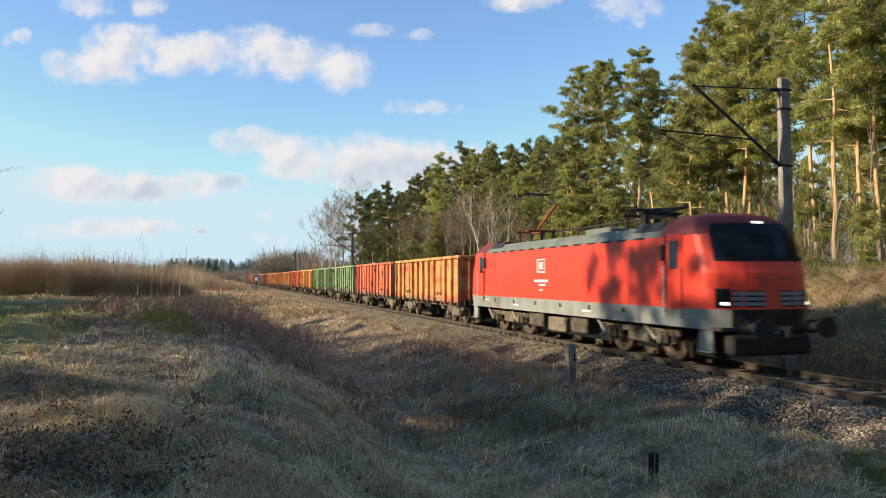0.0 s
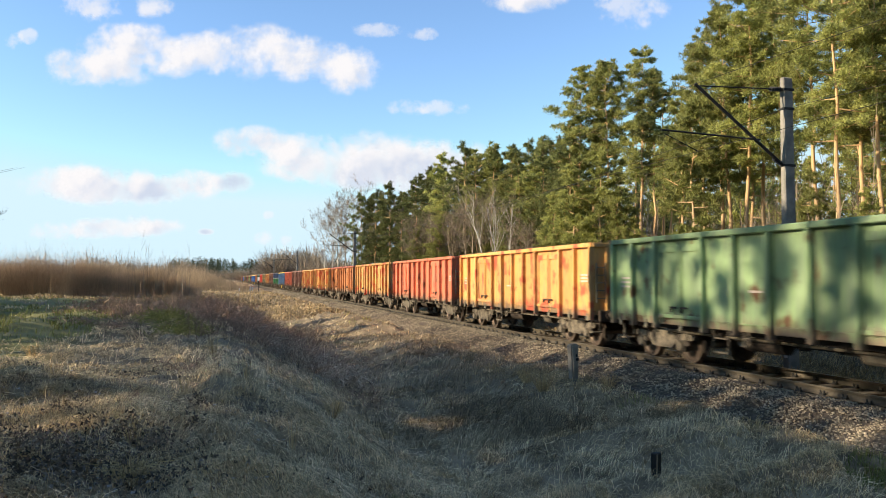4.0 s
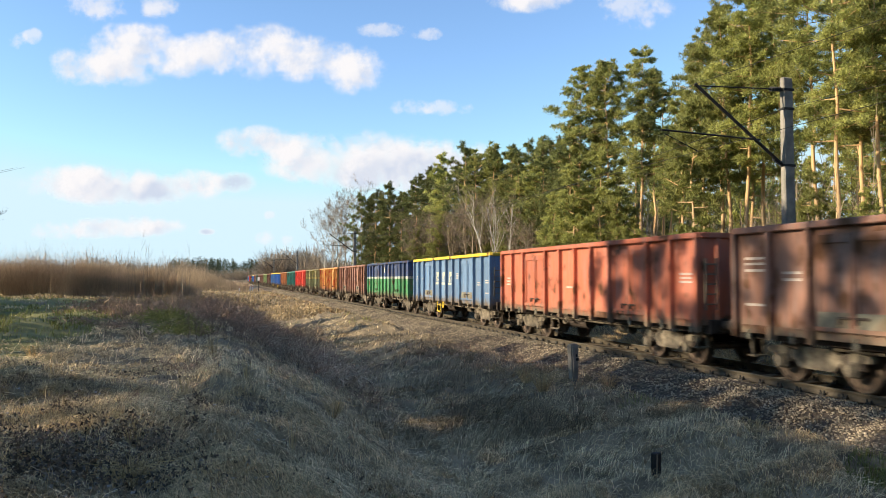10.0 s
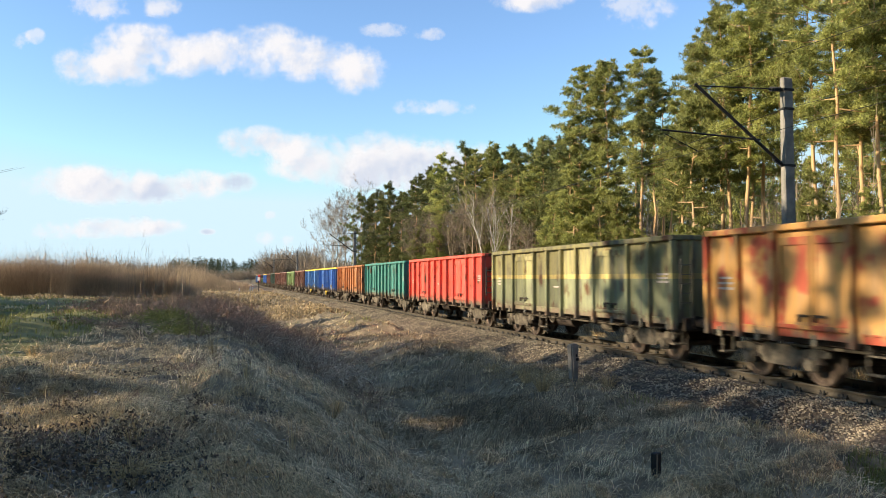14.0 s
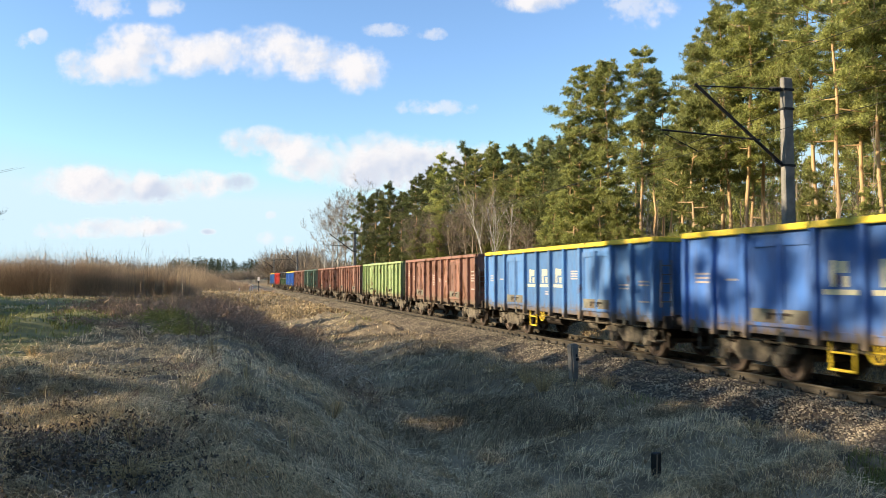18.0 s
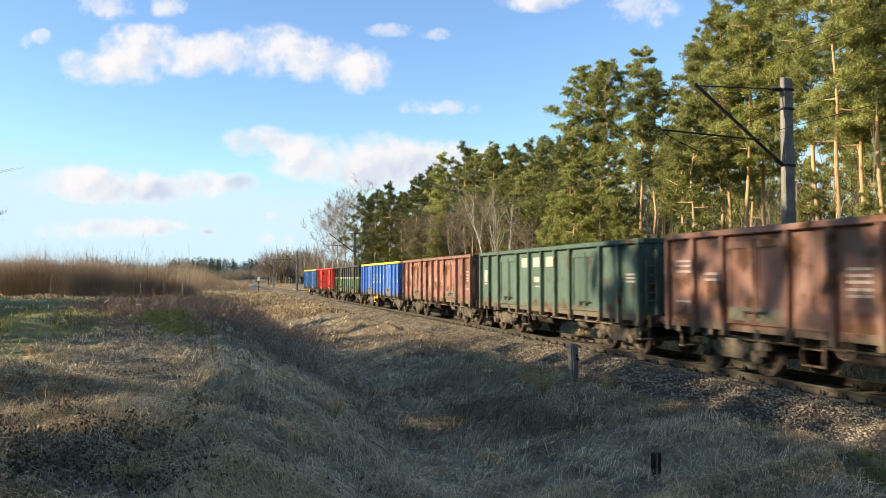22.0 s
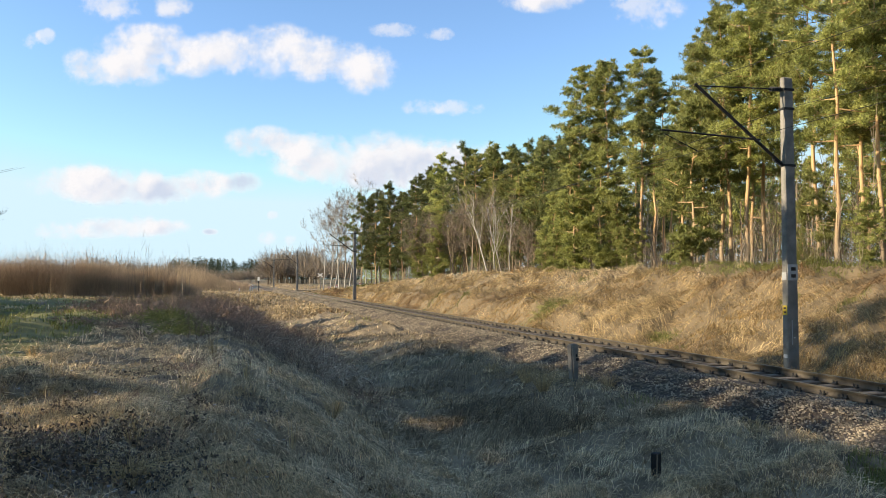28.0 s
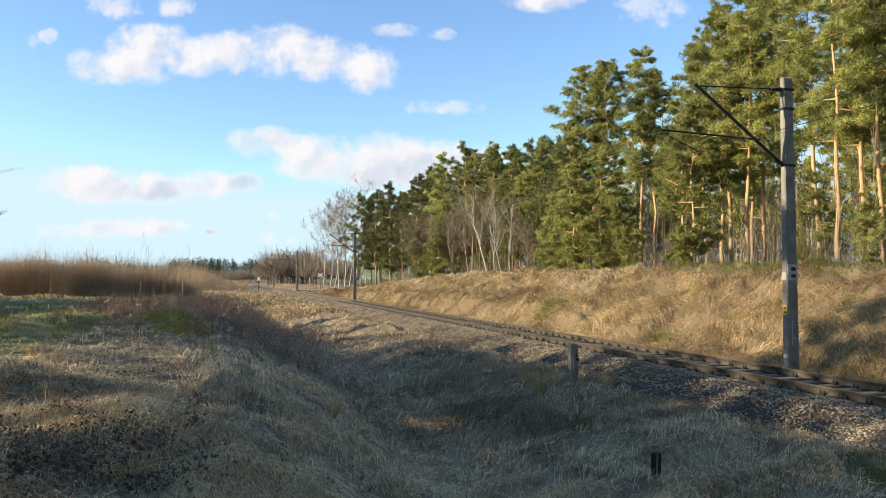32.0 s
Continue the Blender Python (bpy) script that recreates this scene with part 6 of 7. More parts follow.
def far_grass():
    rng = np.random.default_rng(68)
    x, y = view_scatter(rng, 45000, 55.0, 260.0, -100, 700)
    k = (np.abs(x) > 2.7) & (x < 12)
    x, y = x[k], y[k]
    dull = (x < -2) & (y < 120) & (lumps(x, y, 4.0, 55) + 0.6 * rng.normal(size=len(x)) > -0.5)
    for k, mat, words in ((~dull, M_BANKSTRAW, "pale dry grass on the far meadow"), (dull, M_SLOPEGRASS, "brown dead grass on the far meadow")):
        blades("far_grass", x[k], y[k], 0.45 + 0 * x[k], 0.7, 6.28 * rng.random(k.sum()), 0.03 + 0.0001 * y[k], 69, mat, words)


meadow_grass()
bank_grass()
far_grass()


def forest_turf():
    rng = np.random.default_rng(70)
    n = 20000
    y = 10 + 110 * rng.random(n)
    x = 12 + 14 * rng.random(n)
    blades("forest_turf", x, y, 0.3 + 0 * x, 0.55, 6.28 * rng.random(n), 0.012, 71, M_GREENGRASS, "green and brown turf on the forest floor")


forest_turf()


# ---- brambles and litter in the ditch ----
def bramble(px, depth, size, n, seed, mat, label):
    rng = np.random.default_rng(seed)
    x0, y0 = spot(px, depth)
    a = np.stack([x0 + rng.normal(size=n) * size * 0.5, y0 + rng.normal(size=n) * size * 0.5, 0 * rng.random(n)], 1)
    a[:, 2] = ground_z(a[:, 0], a[:, 1])
    d = rng.normal(size=(n, 3))
    d[:, 2] = np.abs(d[:, 2]) * 0.8 + 0.25
    d /= np.linalg.norm(d, axis=1)[:, None]
    ln = size * rng.uniform(0.3, 0.8, n)
    m = a + d * (ln * 0.6)[:, None]
    d2 = d + rng.normal(size=(n, 3)) * 0.3
    d2[:, 2] -= 0.55
    e = m + d2 * (ln * 0.5)[:, None]
    v0, f0 = ribbons(a, m, 0.006 + 0.00022 * depth, 0.005 + 0.0002 * depth, rng)
    v1, f1 = ribbons(m, e, 0.005 + 0.0002 * depth, 0.003 + 0.0001 * depth, rng)
    s = m + rng.normal(size=(n, 3)) * 0.1 * size
    v2, f2 = ribbons(m, s, 0.004 + 0.0001 * depth, 0.002 + 0.0001 * depth, rng)
    t = tagged(new("bramble"), label, "bush", "brambles")
    t.location = (x0, y0, gz(x0, y0))
    v = np.concatenate([v0, v1, v2]) - np.array(t.location)
    stems = part("stem_tangle", bulk("stems", v, np.concatenate([f0, f1 + len(v0), f2 + len(v0) + len(v1)]), mat), None, t)
    stems["kind"] = "stuff"
    k = n * 2
    c = np.concatenate([m, e])[rng.integers(0, 2 * n, k)] + rng.normal(size=(k, 3)) * 0.05 - np.array(t.location)
    lv, lf = needles(c, np.full(k, 0.07), 1, rng, 0.0, 0.35)
    part("leaf_litter", bulk("leaf_litter", lv, lf, M_WITHERED if mat != M_GREENGRASS else M_GREENGRASS), None, t)["kind"] = "stuff"


for i, (px, depth, size, n) in enumerate(((520, 26, 1.3, 260), (480, 27, 1.2, 180), (560, 25, 1.1, 160), (590, 24, 0.9, 90), (420, 31, 1.6, 220), (380, 34, 1.6, 160), (215, 24, 0.9, 130), (150, 25, 0.8, 90),
                                          (330, 14, 0.55, 70), (245, 9.0, 0.4, 60), (90, 6.6, 0.5, 120), (300, 9.5, 0.5, 60), (450, 34, 1.5, 140), (300, 38, 1.6, 120), (640, 21, 0.7, 40), (655, 18, 0.8, 60))):
    bramble(px, depth, size, n, 100 + i, M_BRAMBLE, "tangled reddish-brown bramble stems in the rough grass")
M_PALESTEM = material("pale_dead_stems", (0.42, 0.32, 0.22), (0.64, 0.52, 0.37), 0.85, scale=2, fine=20, island=0.4, bump=0.0)
for i, (px, depth, size, n) in enumerate(((520, 23, 1.4, 190), (560, 22.5, 1.3, 170), (595, 22, 1.2, 130), (480, 24, 1.1, 110), (625, 23, 0.9, 60), (340, 27, 0.9, 60), (560, 30, 1.4, 120), (470, 29, 1.2, 90))):
    bramble(px, depth, size, n, 180 + i, M_PALESTEM, "heap of cut pale brushwood among the brambles")
for i, (px, depth, size) in enumerate(((300, 26, 0.9), (325, 23, 0.8), (275, 27, 0.8), (975, 40, 1.0), (1168, 30, 0.5))):
    bramble(px, depth, size, 420, 130 + i, M_GREENGRASS, "green broom bush in the rough grass")


for i, (px, depth, size, n) in enumerate(((180, 36, 1.7, 200), (250, 40, 1.8, 220), (340, 42, 2.0, 240), (410, 40, 1.9, 200), (230, 30, 1.4, 160), (360, 29, 1.4, 180), (440, 28, 1.3, 160), (500, 23, 1.0, 140),
                                          (300, 33, 1.5, 160), (540, 29, 1.4, 160), (130, 31, 1.0, 90), (480, 36, 1.7, 180))):
    bramble(px, depth, size, n, 150 + i, M_BRAMBLE, "tangled dark bramble thicket on the rough ground")


def rough_scrub(rng, n):
    px = 180 + 390 * rng.random(n)
    x, y = spots(px, 21 + 24 * rng.random(n) + 6 * (px < 330))
    lump = np.clip(lumps(x, y, 2.2, 91) + 0.75, 0, 1.3)
    return x, y, (0.25 + 0.75 * lump) * (x < -6.2) + 0.12


strands("rough_scrub", 2600, rough_scrub, 0.62, 92, M_SCRUB, "dark tangled dead scrub over the rough ground", "scrub", 0.010, 7, 0.35, 0.8)


def dead_weed(px, depth, h, seed):
    """A dried weed: a few bent stems that carry curled brown leaves."""
    rng = np.random.default_rng(seed)
    x0, y0 = spot(px, depth)
    t = tagged(new("dead_weed"), "dried brown weed with curled dead leaves", "weed", "dead weeds")
    t.location = (x0, y0, gz(x0, y0))
    vs, fs, cs = [], [], []
    for k in range(5):
        p = Vector((rng.normal() * 0.06, rng.normal() * 0.06, -0.03))
        d = Vector((rng.normal() * 0.5, rng.normal() * 0.5, 1)).normalized()
        q = p + d * h * rng.uniform(0.6, 1.0)
        e = q + (d + Vector((rng.normal(), rng.normal(), -0.2)) * 0.6) * h * 0.35
        tube([p, q, e], [0.006, 0.004, 0.002], 4, vs, fs)
        cs += [tuple(q.lerp(e, rng.random()) + Vector(rng.normal(size=3)) * 0.035) for j in range(16)]
    part("stem", bulk("stem", [tuple(v) for v in vs], fs, M_BRAMBLE), None, t)
    v, f = needles(cs, np.full(len(cs), 0.10), 2, rng, -0.3, 0.3)
    part("withered_leaves", bulk("withered_leaves", v, f, M_WITHERED), None, t)["kind"] = "stuff"


for i, (px, depth, h) in enumerate(((192, 7.4, 0.24), (315, 7.7, 0.36), (265, 6.9, 0.34), (80, 6.5, 0.26), (50, 6.0, 0.22), (238, 7.0, 0.3), (150, 6.0, 0.2), (30, 6.6, 0.3), (120, 8.2, 0.2), (345, 8.6, 0.25), (190, 21.0, 0.4), (240, 22.0, 0.5), (490, 26.0, 0.6))):
    dead_weed(px, depth, h, 300 + i)


def litter():
    """Fallen dead leaves near the camera."""
    rng = np.random.default_rng(81)
    x, y = view_scatter(rng, 26000, 4.3, 16.0, -60, 700, 0.8)
    k = rng.random(len(x)) < 0.05 + 0.95 * littered(x, y)
    x, y = x[k], y[k]
    c = np.stack([x, y, ground_z(x, y) + 0.05 + 0.05 * rng.random(len(x))], 1)
    v, f = needles(c, np.full(len(x), 0.085), 1, rng, 0.0, 0.5)
    tagged(part("leaf_litter", bulk("leaf_litter", v, f, M_LEAF), None), "dark curled dead leaves on the ground", "leaves", kind="stuff")


M_LEAF = material("dead_leaves", (0.08, 0.062, 0.046), (0.19, 0.145, 0.105), 0.85, scale=2, fine=30, island=0.6, bump=0.0)
litter()


def tussock(px, depth, n, height, spread, mat, seed, label="golden tussock of dry grass stalks"):
    """A tuft of long stalks that arch outwards."""
    rng = np.random.default_rng(seed)
    x0, y0 = spot(px, depth)
    z0 = gz(x0, y0)
    a = rng.uniform(0, 6.28, n)
    r = spread * rng.uniform(0.2, 1.0, n)
    h = height * rng.uniform(0.5, 1.0, n)
    foot = np.stack([np.cos(a) * r * 0.12, np.sin(a) * r * 0.12, 0 * a - 0.04], 1)
    mid = np.stack([np.cos(a) * r * 0.5, np.sin(a) * r * 0.5, h * 0.8], 1)
    tip = np.stack([np.cos(a) * r, np.sin(a) * r, h * rng.uniform(0.55, 1.0, n)], 1)
    v0, f0 = ribbons(foot, mid, 0.004, 0.0032, rng)
    v1, f1 = ribbons(mid, tip, 0.0032, 0.001, rng)
    t = tagged(new("tussock"), label, "grass tuft", "grass tussocks")
    t.location = (x0, y0, z0)
    o = part("stalk_tuft", bulk("stalk_tuft", np.concatenate([v0, v1]), np.concatenate([f0, f1 + len(v0)]), mat), None, t)
    o["kind"] = "stuff"


for i, (px, depth, n, height, spread) in enumerate(((245, 7.2, 40, 0.42, 0.22), (235, 6.0, 160, 0.22, 0.5), (650, 6.4, 5, 0.62, 0.25), (520, 9.0, 7, 0.62, 0.2), (330, 11.5, 30, 0.4, 0.3), (180, 9.0, 90, 0.2, 0.45),
                                                    (560, 5.6, 120, 0.2, 0.5), (380, 16.0, 40, 0.6, 0.3), (590, 13.0, 90, 0.4, 0.5), (700, 5.8, 14, 0.3, 0.3), (960, 17.5, 120, 0.6, 0.7), (930, 19.0, 90, 0.55, 0.6), (1075, 18.5, 90, 0.5, 0.6),
                                                    (1330, 12.5, 50, 0.3, 0.4), (870, 21.0, 80, 0.4, 0.5), (100, 12.0, 60, 0.35, 0.4), (440, 12.0, 25, 0.5, 0.3), (60, 16.0, 60, 0.35, 0.4))):
    tussock(px, depth, n, height, spread, M_BANKSTRAW, 200 + i)


def pebbles():
    rng = np.random.default_rng(77)
    x, y = view_scatter(rng, 900, 4.2, 16.0, -40, 520)
    n = len(x)
    c = np.stack([x, y, ground_z(x, y) + 0.03], 1)
    base = np.array([(1, 0, -.2), (-.6, .8, -.2), (-.5, -.9, -.2), (.6, .5, .4), (-.7, .1, .4), (.3, -.6, .45)])
    tri = np.array([(0, 1, 3), (1, 4, 3), (1, 2, 4), (2, 5, 4), (2, 0, 5), (0, 3, 5), (3, 4, 5)])
    v = base[None] * rng.uniform(0.7, 1.3, (n, 6, 3)) * rng.uniform(0.01, 0.03, n)[:, None, None] + c[:, None]
    f = tri[None] + (np.arange(n) * 6)[:, None, None]
    tagged(part("pebbles", bulk("pebbles", v.reshape(-1, 3), f.reshape(-1, 3), M_WHITEPEBBLE), None), "pale pebbles between the dry leaves", "stones", kind="stuff")


M_WHITEPEBBLE = material("pale_pebble", (0.42, 0.40, 0.38), (0.3, 0.28, 0.27), 0.9, scale=5, fine=40, island=0.4)
pebbles()


# ---- small fixtures along the track ----
def mile_post():
    x, y = spot(1014, 18.3)
    p = tagged(new("mile_post"), "weathered concrete distance post beside the ballast", "post")
    g = gz(x, y) - 0.1
    p.location, p.rotation_euler = (x, y, g), (0, radians(-1.5), radians(14))
    h = 2.183 - (608 - 493) / 1290 * 18.3 - g
    bm = B()
    box(bm, 0, 0, h / 2, 0.24, 0.2, h)
    for v in bm.verts:
        if v.co.z < 0.1:
            v.co.x *= 0.7
    bmesh.ops.bevel(bm, geom=list(bm.edges), offset=0.03, segments=2, affect="EDGES")
    part("shaft", bm, M_CONCRETE, p)
    for k in range(3):
        bm = B()
        box(bm, 0.03, -0.102, h - 0.28 - 0.1 * (k > 0), 0.05, 0.008, 0.07)
        o = part("bar", bm, M_BLACK, p)
        o.location.x = 0.05 * (k - 1) * (k > 0)


mile_post()


def stub_post():
    depth = 10.9
    x, y = spot(1156, depth)
    g = gz(x, y)
    p = tagged(new("stub_post"), "short black charred wooden stake in the grass", "stake")
    p.location, p.rotation_euler = (x, y, g - 0.1), (radians(2), 0, radians(20))
    h = 2.183 - (797 - 493) / 1290 * depth - g + 0.1
    bm = B()
    box(bm, 0, 0, h / 2, 0.14, 0.10, h, 0.015)
    part("stake", bm, M_BLACK, p)
    bm = B()
    box(bm, -0.045, -0.052, h * 0.5, 0.03, 0.01, h * 0.94, 0.002)
    part("split_face", bm, M_TWIG, p)


stub_post()


def road_post(px, depth, h, label="white road-edge post with a red band"):
    x, y = spot(px, depth)
    p = tagged(new("road_post"), label, "post", "road-edge posts at the level crossing")
    p.location = (x, y, gz(x, y) - 0.05)
    bm = B()
    box(bm, 0, 0, h / 2, 0.2, 0.2, h, 0.03)
    part("shaft", bm, M_WHITE, p)
    bm = B()
    box(bm, 0, 0, h * 0.82, 0.21, 0.21, 0.14, 0.01)
    part("band", bm, M_RED, p)


for px, depth, h in ((424, 150, 1.0), (443, 152, 1.2), (447, 156, 1.1), (582, 142, 1.1), (596, 140, 1.0), (610, 138, 1.0), (637, 134, 1.0), (663, 130, 0.9), (688, 126, 0.9), (326, 130, 0.7), (357, 140, 0.7)):
    road_post(px, depth, h)


def signal_sign(px, depth, top, kind, label):
    x, y = spot(px, depth)
    g = gz(x, y)
    s = tagged(new("track_sign" if kind == "board" else "crossing_sign"), label, "sign")
    s.location, s.rotation_euler = (x, y, g - 0.05), (0, 0, -TURN)
    h = 2.183 - (top - 493) / 1290 * depth - g
    bm = B()
    rod(bm, (0, 0, 0), (0, 0, h), 0.09, n=8)
    part("pole", bm, M_CONCRETE if kind == "cross" else M_BLACK, s)
    if kind == "board":
        bm = B()
        box(bm, 0, -0.1, h - 0.35, 0.42, 0.04, 0.7, 0.01)
        part("board", bm, M_WHITE, s, "white sign board")
        bm = B()
        box(bm, 0, -0.1, h - 1.0, 0.3, 0.04, 0.4, 0.01)
        part("lower_board", bm, M_BLACK, s)
    else:
        for a in (35, -35):
            bm = B()
            box(bm, 0, -0.1 - 0.02 * (a > 0), h - 0.4, 1.25, 0.03, 0.2, 0.01, Matrix.Rotation(radians(a), 4, "Y"))
            part("cross_arm", bm, M_WHITE, s, "white crossbuck arm with red ends")


signal_sign(458, 148, 490, "board", "tall track sign post with a white board")
signal_sign(567, 150, 483, "cross", "white crossbuck sign at the level crossing")


def utility_pole(px, depth, top):
    x, y = spot(px, depth)
    g = gz(x, y)
    p = tagged(new("utility_pole"), "grey wooden utility pole beyond the meadow", "pole", "utility poles")
    p.location = (x, y, g - 0.1)
    h = 2.183 - (top - 493) / 1290 * depth - g
    bm = B()
    rod(bm, (0, 0, 0), (0, 0, h), 0.16, 0.11, 8)
    part("shaft", bm, M_TWIG, p)
    bm = B()
    box(bm, 0, 0, h - 0.5, 1.2, 0.12, 0.12, 0.02)
    part("cross_arm", bm, M_TWIG, p)


for px, depth, top in ((328, 175, 464), (346, 180, 472), (350, 182, 474)):
    utility_pole(px, depth, top)


def crossing():
    """The unmade road over the rails and the sandy heap beside it."""
    y = 146.0
    bm = B()
    box(bm, -11, y, -0.30, 19, 5.0, 0.16, 0.03)
    tagged(part("road", bm, M_SAND), "sandy unmade road at the level crossing", "road", kind="structure")
    bm = B()
    box(bm, 11, y, -0.12, 19, 5.0, 0.16, 0.03)
    tagged(part("road", bm, M_SAND), "sandy unmade road at the level crossing", "road", kind="structure")
    x0, y0 = spot(415, 175)
    k = 40
    u, v = np.meshgrid(np.linspace(-1, 1, k), np.linspace(-1, 1, k))
    h = np.clip(1 - u ** 2 - v ** 2, 0, 1) ** 0.8
    z = 1.55 * h * (1 + 0.35 * lumps(u * 9, v * 4, 1.6, 50)) - 0.7
    vs = np.stack([x0 + u.ravel() * 7.5, y0 + v.ravel() * 5, z.ravel()], 1)
    i = (np.arange(k - 1)[:, None] * k + np.arange(k - 1)[None]).ravel()
    tagged(part("sand_heap", bulk("sand_heap", vs, np.stack([i, i + 1, i + k + 1, i + k], 1), M_SAND), None), "low heap of orange-brown sand", "heap")


M_SAND = material("sandy_soil", (0.36, 0.25, 0.15), (0.46, 0.35, 0.23), 0.95, scale=0.6, fine=12, bump=0.6, third=(0.2, 0.15, 0.09), third_at=0.62)
crossing()


def guy_wire():
    a, b = Vector((3.1, 17.45, 5.3)), Vector((3.1, 21.6, gz(3.1, 21.6)))
    g = tagged(new("guy_wire"), "thin steel stay from the mast to a concrete anchor", "stay")
    g.location = b
    part("stay", rod(B(), a - b, Vector((0, 0, 0.1)), 0.008, n=6), M_TWIG, g)
    part("turnbuckle", rod(B(), (a - b) * 0.62, (a - b) * 0.66, 0.02, n=8), M_TWIG, g)
    part("anchor_block", box(B(), 0, 0, 0.05, 0.4, 0.5, 0.4, 0.05), M_CONCRETE, g)


guy_wire()


# ---- clouds ----
def cloud_material(name, shade, ragged=3.0, solid=0.97, low=0.0, fine=0.7):
    """Glowing vapour: ragged soft edge by noise; sunlit white and shaded blue-grey underside are put into the colour.
    """
    m = bpy.data.materials.new(name)
    m.use_nodes = True
    n, l = m.node_tree.nodes, m.node_tree.links
    n.remove(n["Principled BSDF"])
    tc, info = n.new("ShaderNodeTexCoord"), n.new("ShaderNodeObjectInfo")

    def math_(op, a, b, c=None):
        x = n.new("ShaderNodeMath")
        x.operation = op
        for i, v in enumerate((a, b, c)):
            if v is None:
                continue
            if isinstance(v, (int, float)):
                x.inputs[i].default_value = v
            else:
                l.new(v, x.inputs[i])
        return x.outputs["Value"]

    def ranged(v, a, b, c=0.0, d=1.0):
        r = n.new("ShaderNodeMapRange")
        r.interpolation_type = "SMOOTHSTEP"
        for k, val in (("From Min", a), ("From Max", b), ("To Min", c), ("To Max", d)):
            r.inputs[k].default_value = val
        l.new(v, r.inputs["Value"])
        return r.outputs["Result"]
    sep = n.new("ShaderNodeSeparateXYZ")
    l.new(tc.outputs["Generated"], sep.inputs["Vector"])
    u = math_("MULTIPLY_ADD", sep.outputs["X"], 2.0, -1.0)
    w = math_("MULTIPLY_ADD", sep.outputs["Z"], 2.0, -1.0)
    r2 = math_("ADD", math_("MULTIPLY", u, u), math_("MULTIPLY", w, w))
    parts = []
    for s, d, off in ((0.0050, 7.0, 0.0), (0.019, 6.0, 0.0), (0.0050, 3.0, 1.35)):
        place = n.new("ShaderNodeVectorMath")
        place.operation = "ADD"
        l.new(tc.outputs["Object"], place.inputs[0])
        place.inputs[1].default_value = (-42.0 * off, 0.0, 34.0 * off)
        t = n.new("ShaderNodeTexNoise")
        t.inputs["Scale"].default_value, t.inputs["Detail"].default_value, t.inputs["Roughness"].default_value = s, d, 0.56
        l.new(place.outputs["Vector"], t.inputs["Vector"])
        parts.append(t.outputs["Fac"])
    dens = math_("MULTIPLY_ADD", r2, -1.25, 0.92)
    dens = math_("MULTIPLY_ADD", math_("SUBTRACT", parts[0], 0.5), ragged, dens)
    dens = math_("MULTIPLY_ADD", math_("SUBTRACT", parts[1], 0.5), fine, dens)
    edge = ranged(r2, 0.5, 1.0, 1.0, 0.0)
    alpha = math_("MULTIPLY", ranged(dens, 0.0, 1.05, 0.0, solid), edge)
    # painted shade: the side away from the sun and the underside are grey-blue
    relief = math_("MULTIPLY", math_("SUBTRACT", parts[2], parts[0]), 4.0)
    under = math_("MULTIPLY", ranged(math_("SUBTRACT", math_("MULTIPLY_ADD", w, -0.55, relief), low), -0.5, 0.9, 0.0, 1.0), ranged(dens, 0.2, 0.9))
    mix = n.new("ShaderNodeMix")
    mix.data_type = "RGBA"
    l.new(math_("MULTIPLY", under, shade), mix.inputs["Factor"])
    mix.inputs["A"].default_value = (0.50, 0.495, 0.51, 1)
    mix.inputs["B"].default_value = (0.33, 0.37, 0.45, 1)
    em, tr, out = n.new("ShaderNodeEmission"), n.new("ShaderNodeBsdfTransparent"), n.new("ShaderNodeMixShader")
    l.new(mix.outputs["Result"], em.inputs["Color"])
    em.inputs["Strength"].default_value = 1.0
    l.new(alpha, out.inputs["Fac"])
    l.new(tr.outputs["BSDF"], out.inputs[1])
    l.new(em.outputs["Emission"], out.inputs[2])
    l.new(out.outputs["Shader"], n["Material Output"].inputs["Surface"])
    return m


CLOUD_FAR = 3600.0
M_CLOUD = [cloud_material("white_cloud", 0.8, 2.4, low=0.0, fine=0.9), cloud_material("grey_based_cloud", 1.0, 1.8, low=-0.65, fine=0.8), cloud_material("thin_cloud", 0.3, 3.0, 0.55, fine=2.0)]
CLOUDS = []


def cloud(puffs, drift, label):
    """A cloud of overlapping puffs (left, top, right, bottom across the view, kind), drifting by so many view units a second."""
    c = tagged(new("cloud"), label, "cloud", "drifting clouds")
    k = CLOUD_FAR / 1290
    for i, (x0, y0, x1, y1, kind) in enumerate(puffs):
        hw, hh = (x1 - x0) / 2 * k, (y1 - y0) / 2 * k
        cx, cz = ((x0 + x1) / 2 - 784) * k, (493 - (y0 + y1) / 2) * k
        part("puff", bulk("puff", [(cx + a * hw, -7.0 * i, cz + b * hh) for a, b in ((-1, -1), (1, -1), (1, 1), (-1, 1))], [(0, 1, 2, 3)], M_CLOUD[kind]), None, c)
    CLOUDS.append((c, drift))


# places at 28 s
cloud([(70, 60, 330, 165, 0), (110, 20, 400, 150, 0), (230, 40, 500, 148, 0), (330, 25, 610, 148, 0), (460, 50, 700, 160, 0), (570, 70, 725, 178, 0)], 1.28, "long bright white cumulus cloud")
cloud([(365, 212, 590, 290, 0), (420, 222, 680, 330, 0), (480, 222, 860, 345, 0), (600, 235, 960, 352, 0), (520, 255, 820, 352, 1), (620, 250, 940, 356, 1)], 0.85, "broad white cloud with grey base")
cloud([(25, 278, 240, 368, 0), (90, 285, 330, 372, 0), (150, 300, 380, 374, 1), (280, 292, 430, 362, 0), (385, 298, 480, 350, 1), (60, 285, 220, 368, 0)], 0.62, "low cloud with grey base")
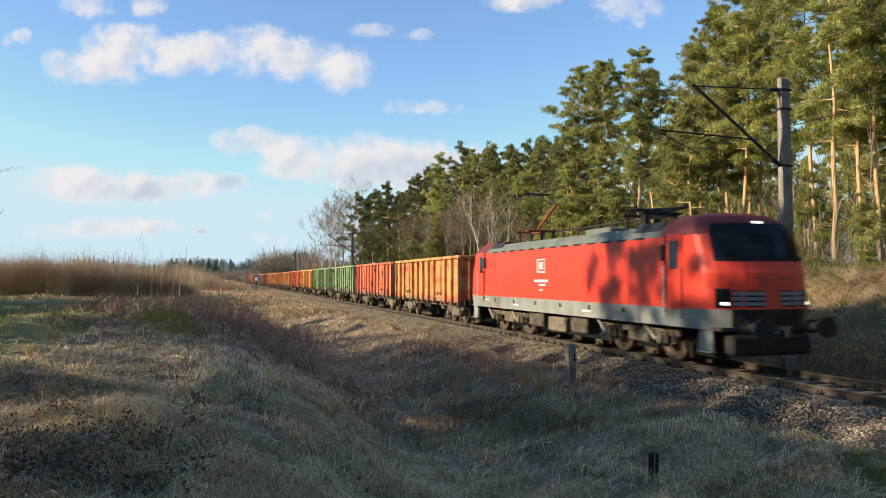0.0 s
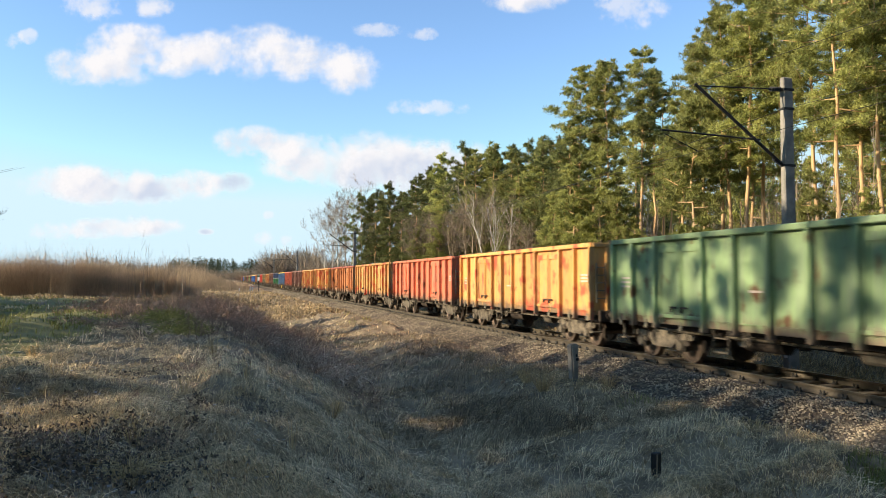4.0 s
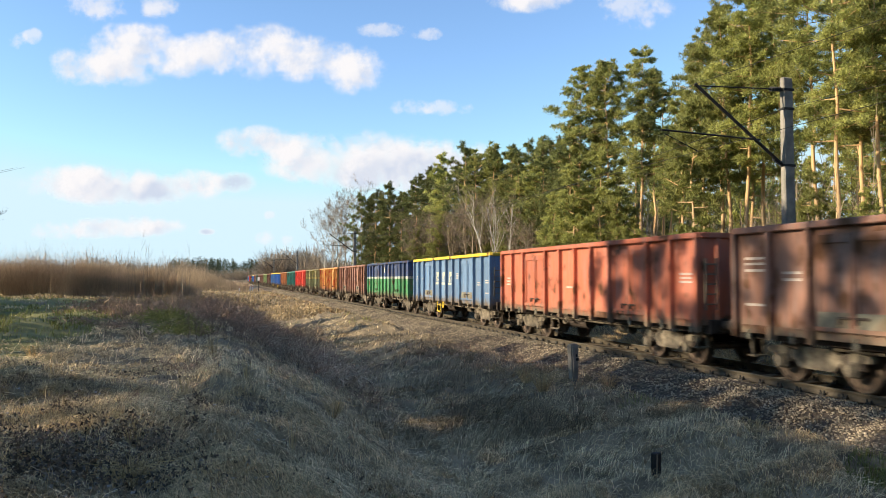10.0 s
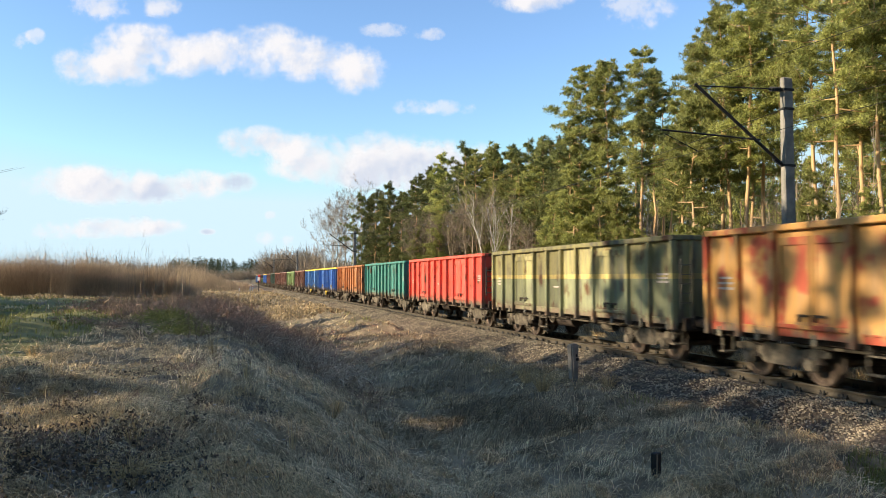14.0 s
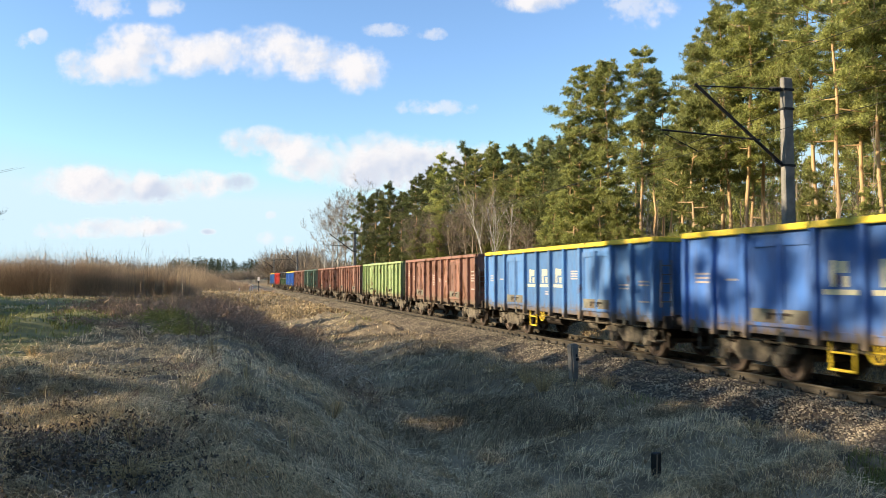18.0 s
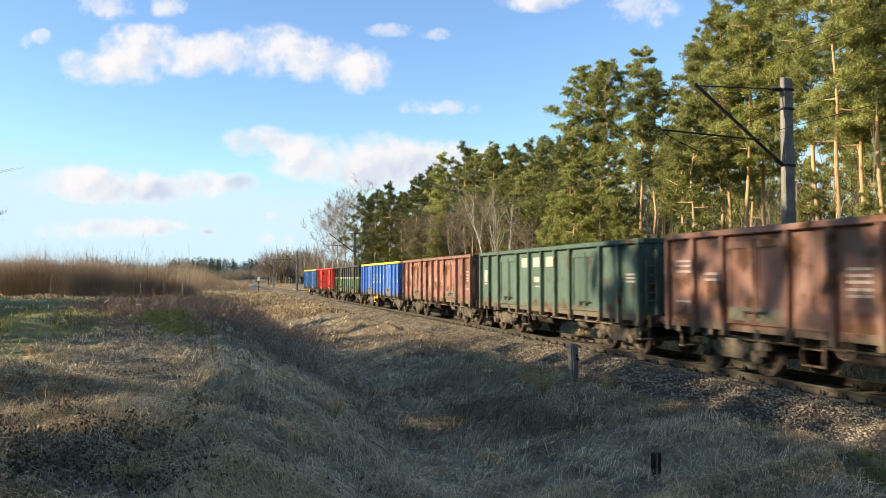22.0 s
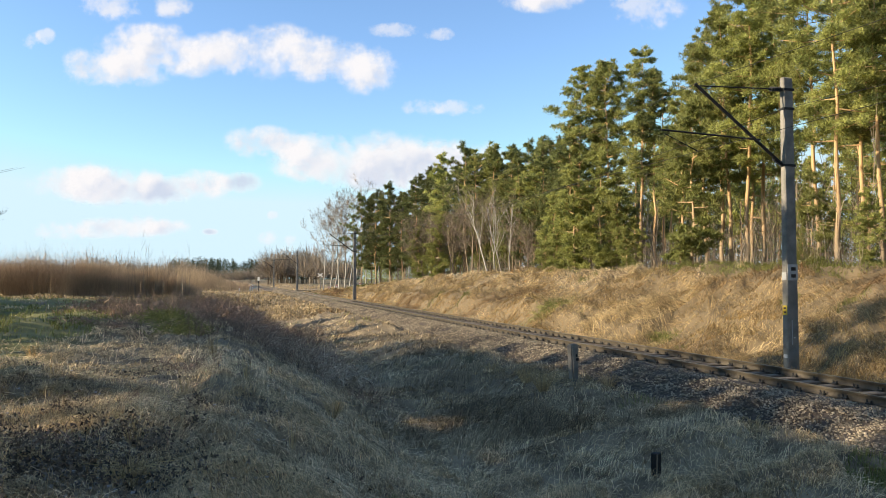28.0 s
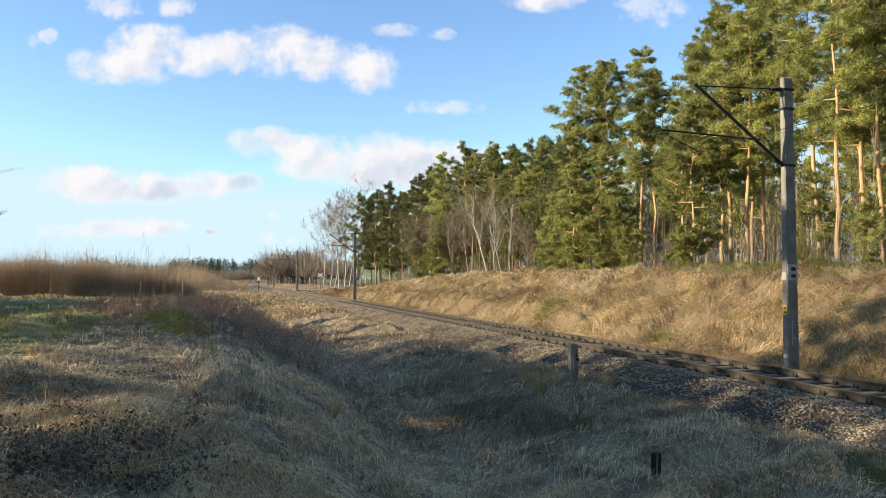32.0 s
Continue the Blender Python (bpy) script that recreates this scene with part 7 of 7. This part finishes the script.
cloud([(20, 385, 200, 430, 2), (80, 380, 270, 428, 0), (150, 376, 330, 426, 2), (240, 380, 350, 424, 0)], 0.4, "thin low cloud over the horizon")
cloud([(110, -30, 260, 40, 2), (150, -10, 230, 30, 2), (250, -20, 350, 35, 2), (265, -5, 345, 28, 2)], 1.4, "small white cumulus cloud overhead")
cloud([(20, 45, 70, 92, 2), (45, 40, 95, 80, 2)], 1.3, "small wispy white cloud patch")
cloud([(700, 168, 800, 208, 2), (750, 170, 870, 208, 2)], 1.1, "small wispy white cloud patch")
cloud([(860, -40, 1060, 22, 0), (1060, -50, 1240, 55, 2)], 1.2, "white cloud above the forest")
cloud([(445, 402, 500, 440, 2), (350, 402, 390, 418, 1), (495, 412, 530, 440, 2), (465, 370, 500, 392, 2)], 0.3, "small low cloud puffs")
cloud([(640, 30, 750, 65, 2), (740, 40, 820, 70, 2)], 1.2, "faint wisp of cloud")


# ---- what moves ----
def travel(t):
    """How far the train has rolled towards the camera after t seconds."""
    return 17.2 * t + 0.0043 * t * t


def motions():
    times = [0.0, 2.0, 4.0, 8.0, 12.0, 16.0, 20.0, 24.0, 28.0, 30.0, 32.0]
    start = 39.35
    walk(LOCO, [(t, pose(0, start - 16.51 - travel(t), 0)) for t in times])
    for k, w in enumerate(WAGONS):
        walk(w, [(t, pose(0, start + PITCH * k - travel(t), 0)) for t in times])
    for c, drift in CLOUDS:
        step = drift * CLOUD_FAR / 1290
        base = Matrix.Translation(EYE) @ pose(0, 0, 0, 0, 0, -17.02)
        walk(c, [(t, base @ pose((t - 28.0) * step, CLOUD_FAR, 0)) for t in (0.0, 16.0, 32.0)])
    # wheels: one of each kind is keyed, the others turn by the same keys
    leaders = {}
    for ob, y, r in WHEELS:
        key = (y, r)
        if key not in leaders:
            n = 960   # a row for each thirtieth of a second: under 75 degrees of turn
            walk(ob, [(32.0 * i / n, pose(0, y, r) @ Matrix.Rotation(travel(32.0 * i / n) / r, 4, "X")) for i in range(n + 1)])
            leaders[key] = ob
        else:
            lead = leaders[key]
            ob.rotation_mode = "QUATERNION"
            ob.animation_data_create()
            ob.animation_data.action = lead.animation_data.action
            ob.animation_data.action_slot = lead.animation_data.action_slot


motions()
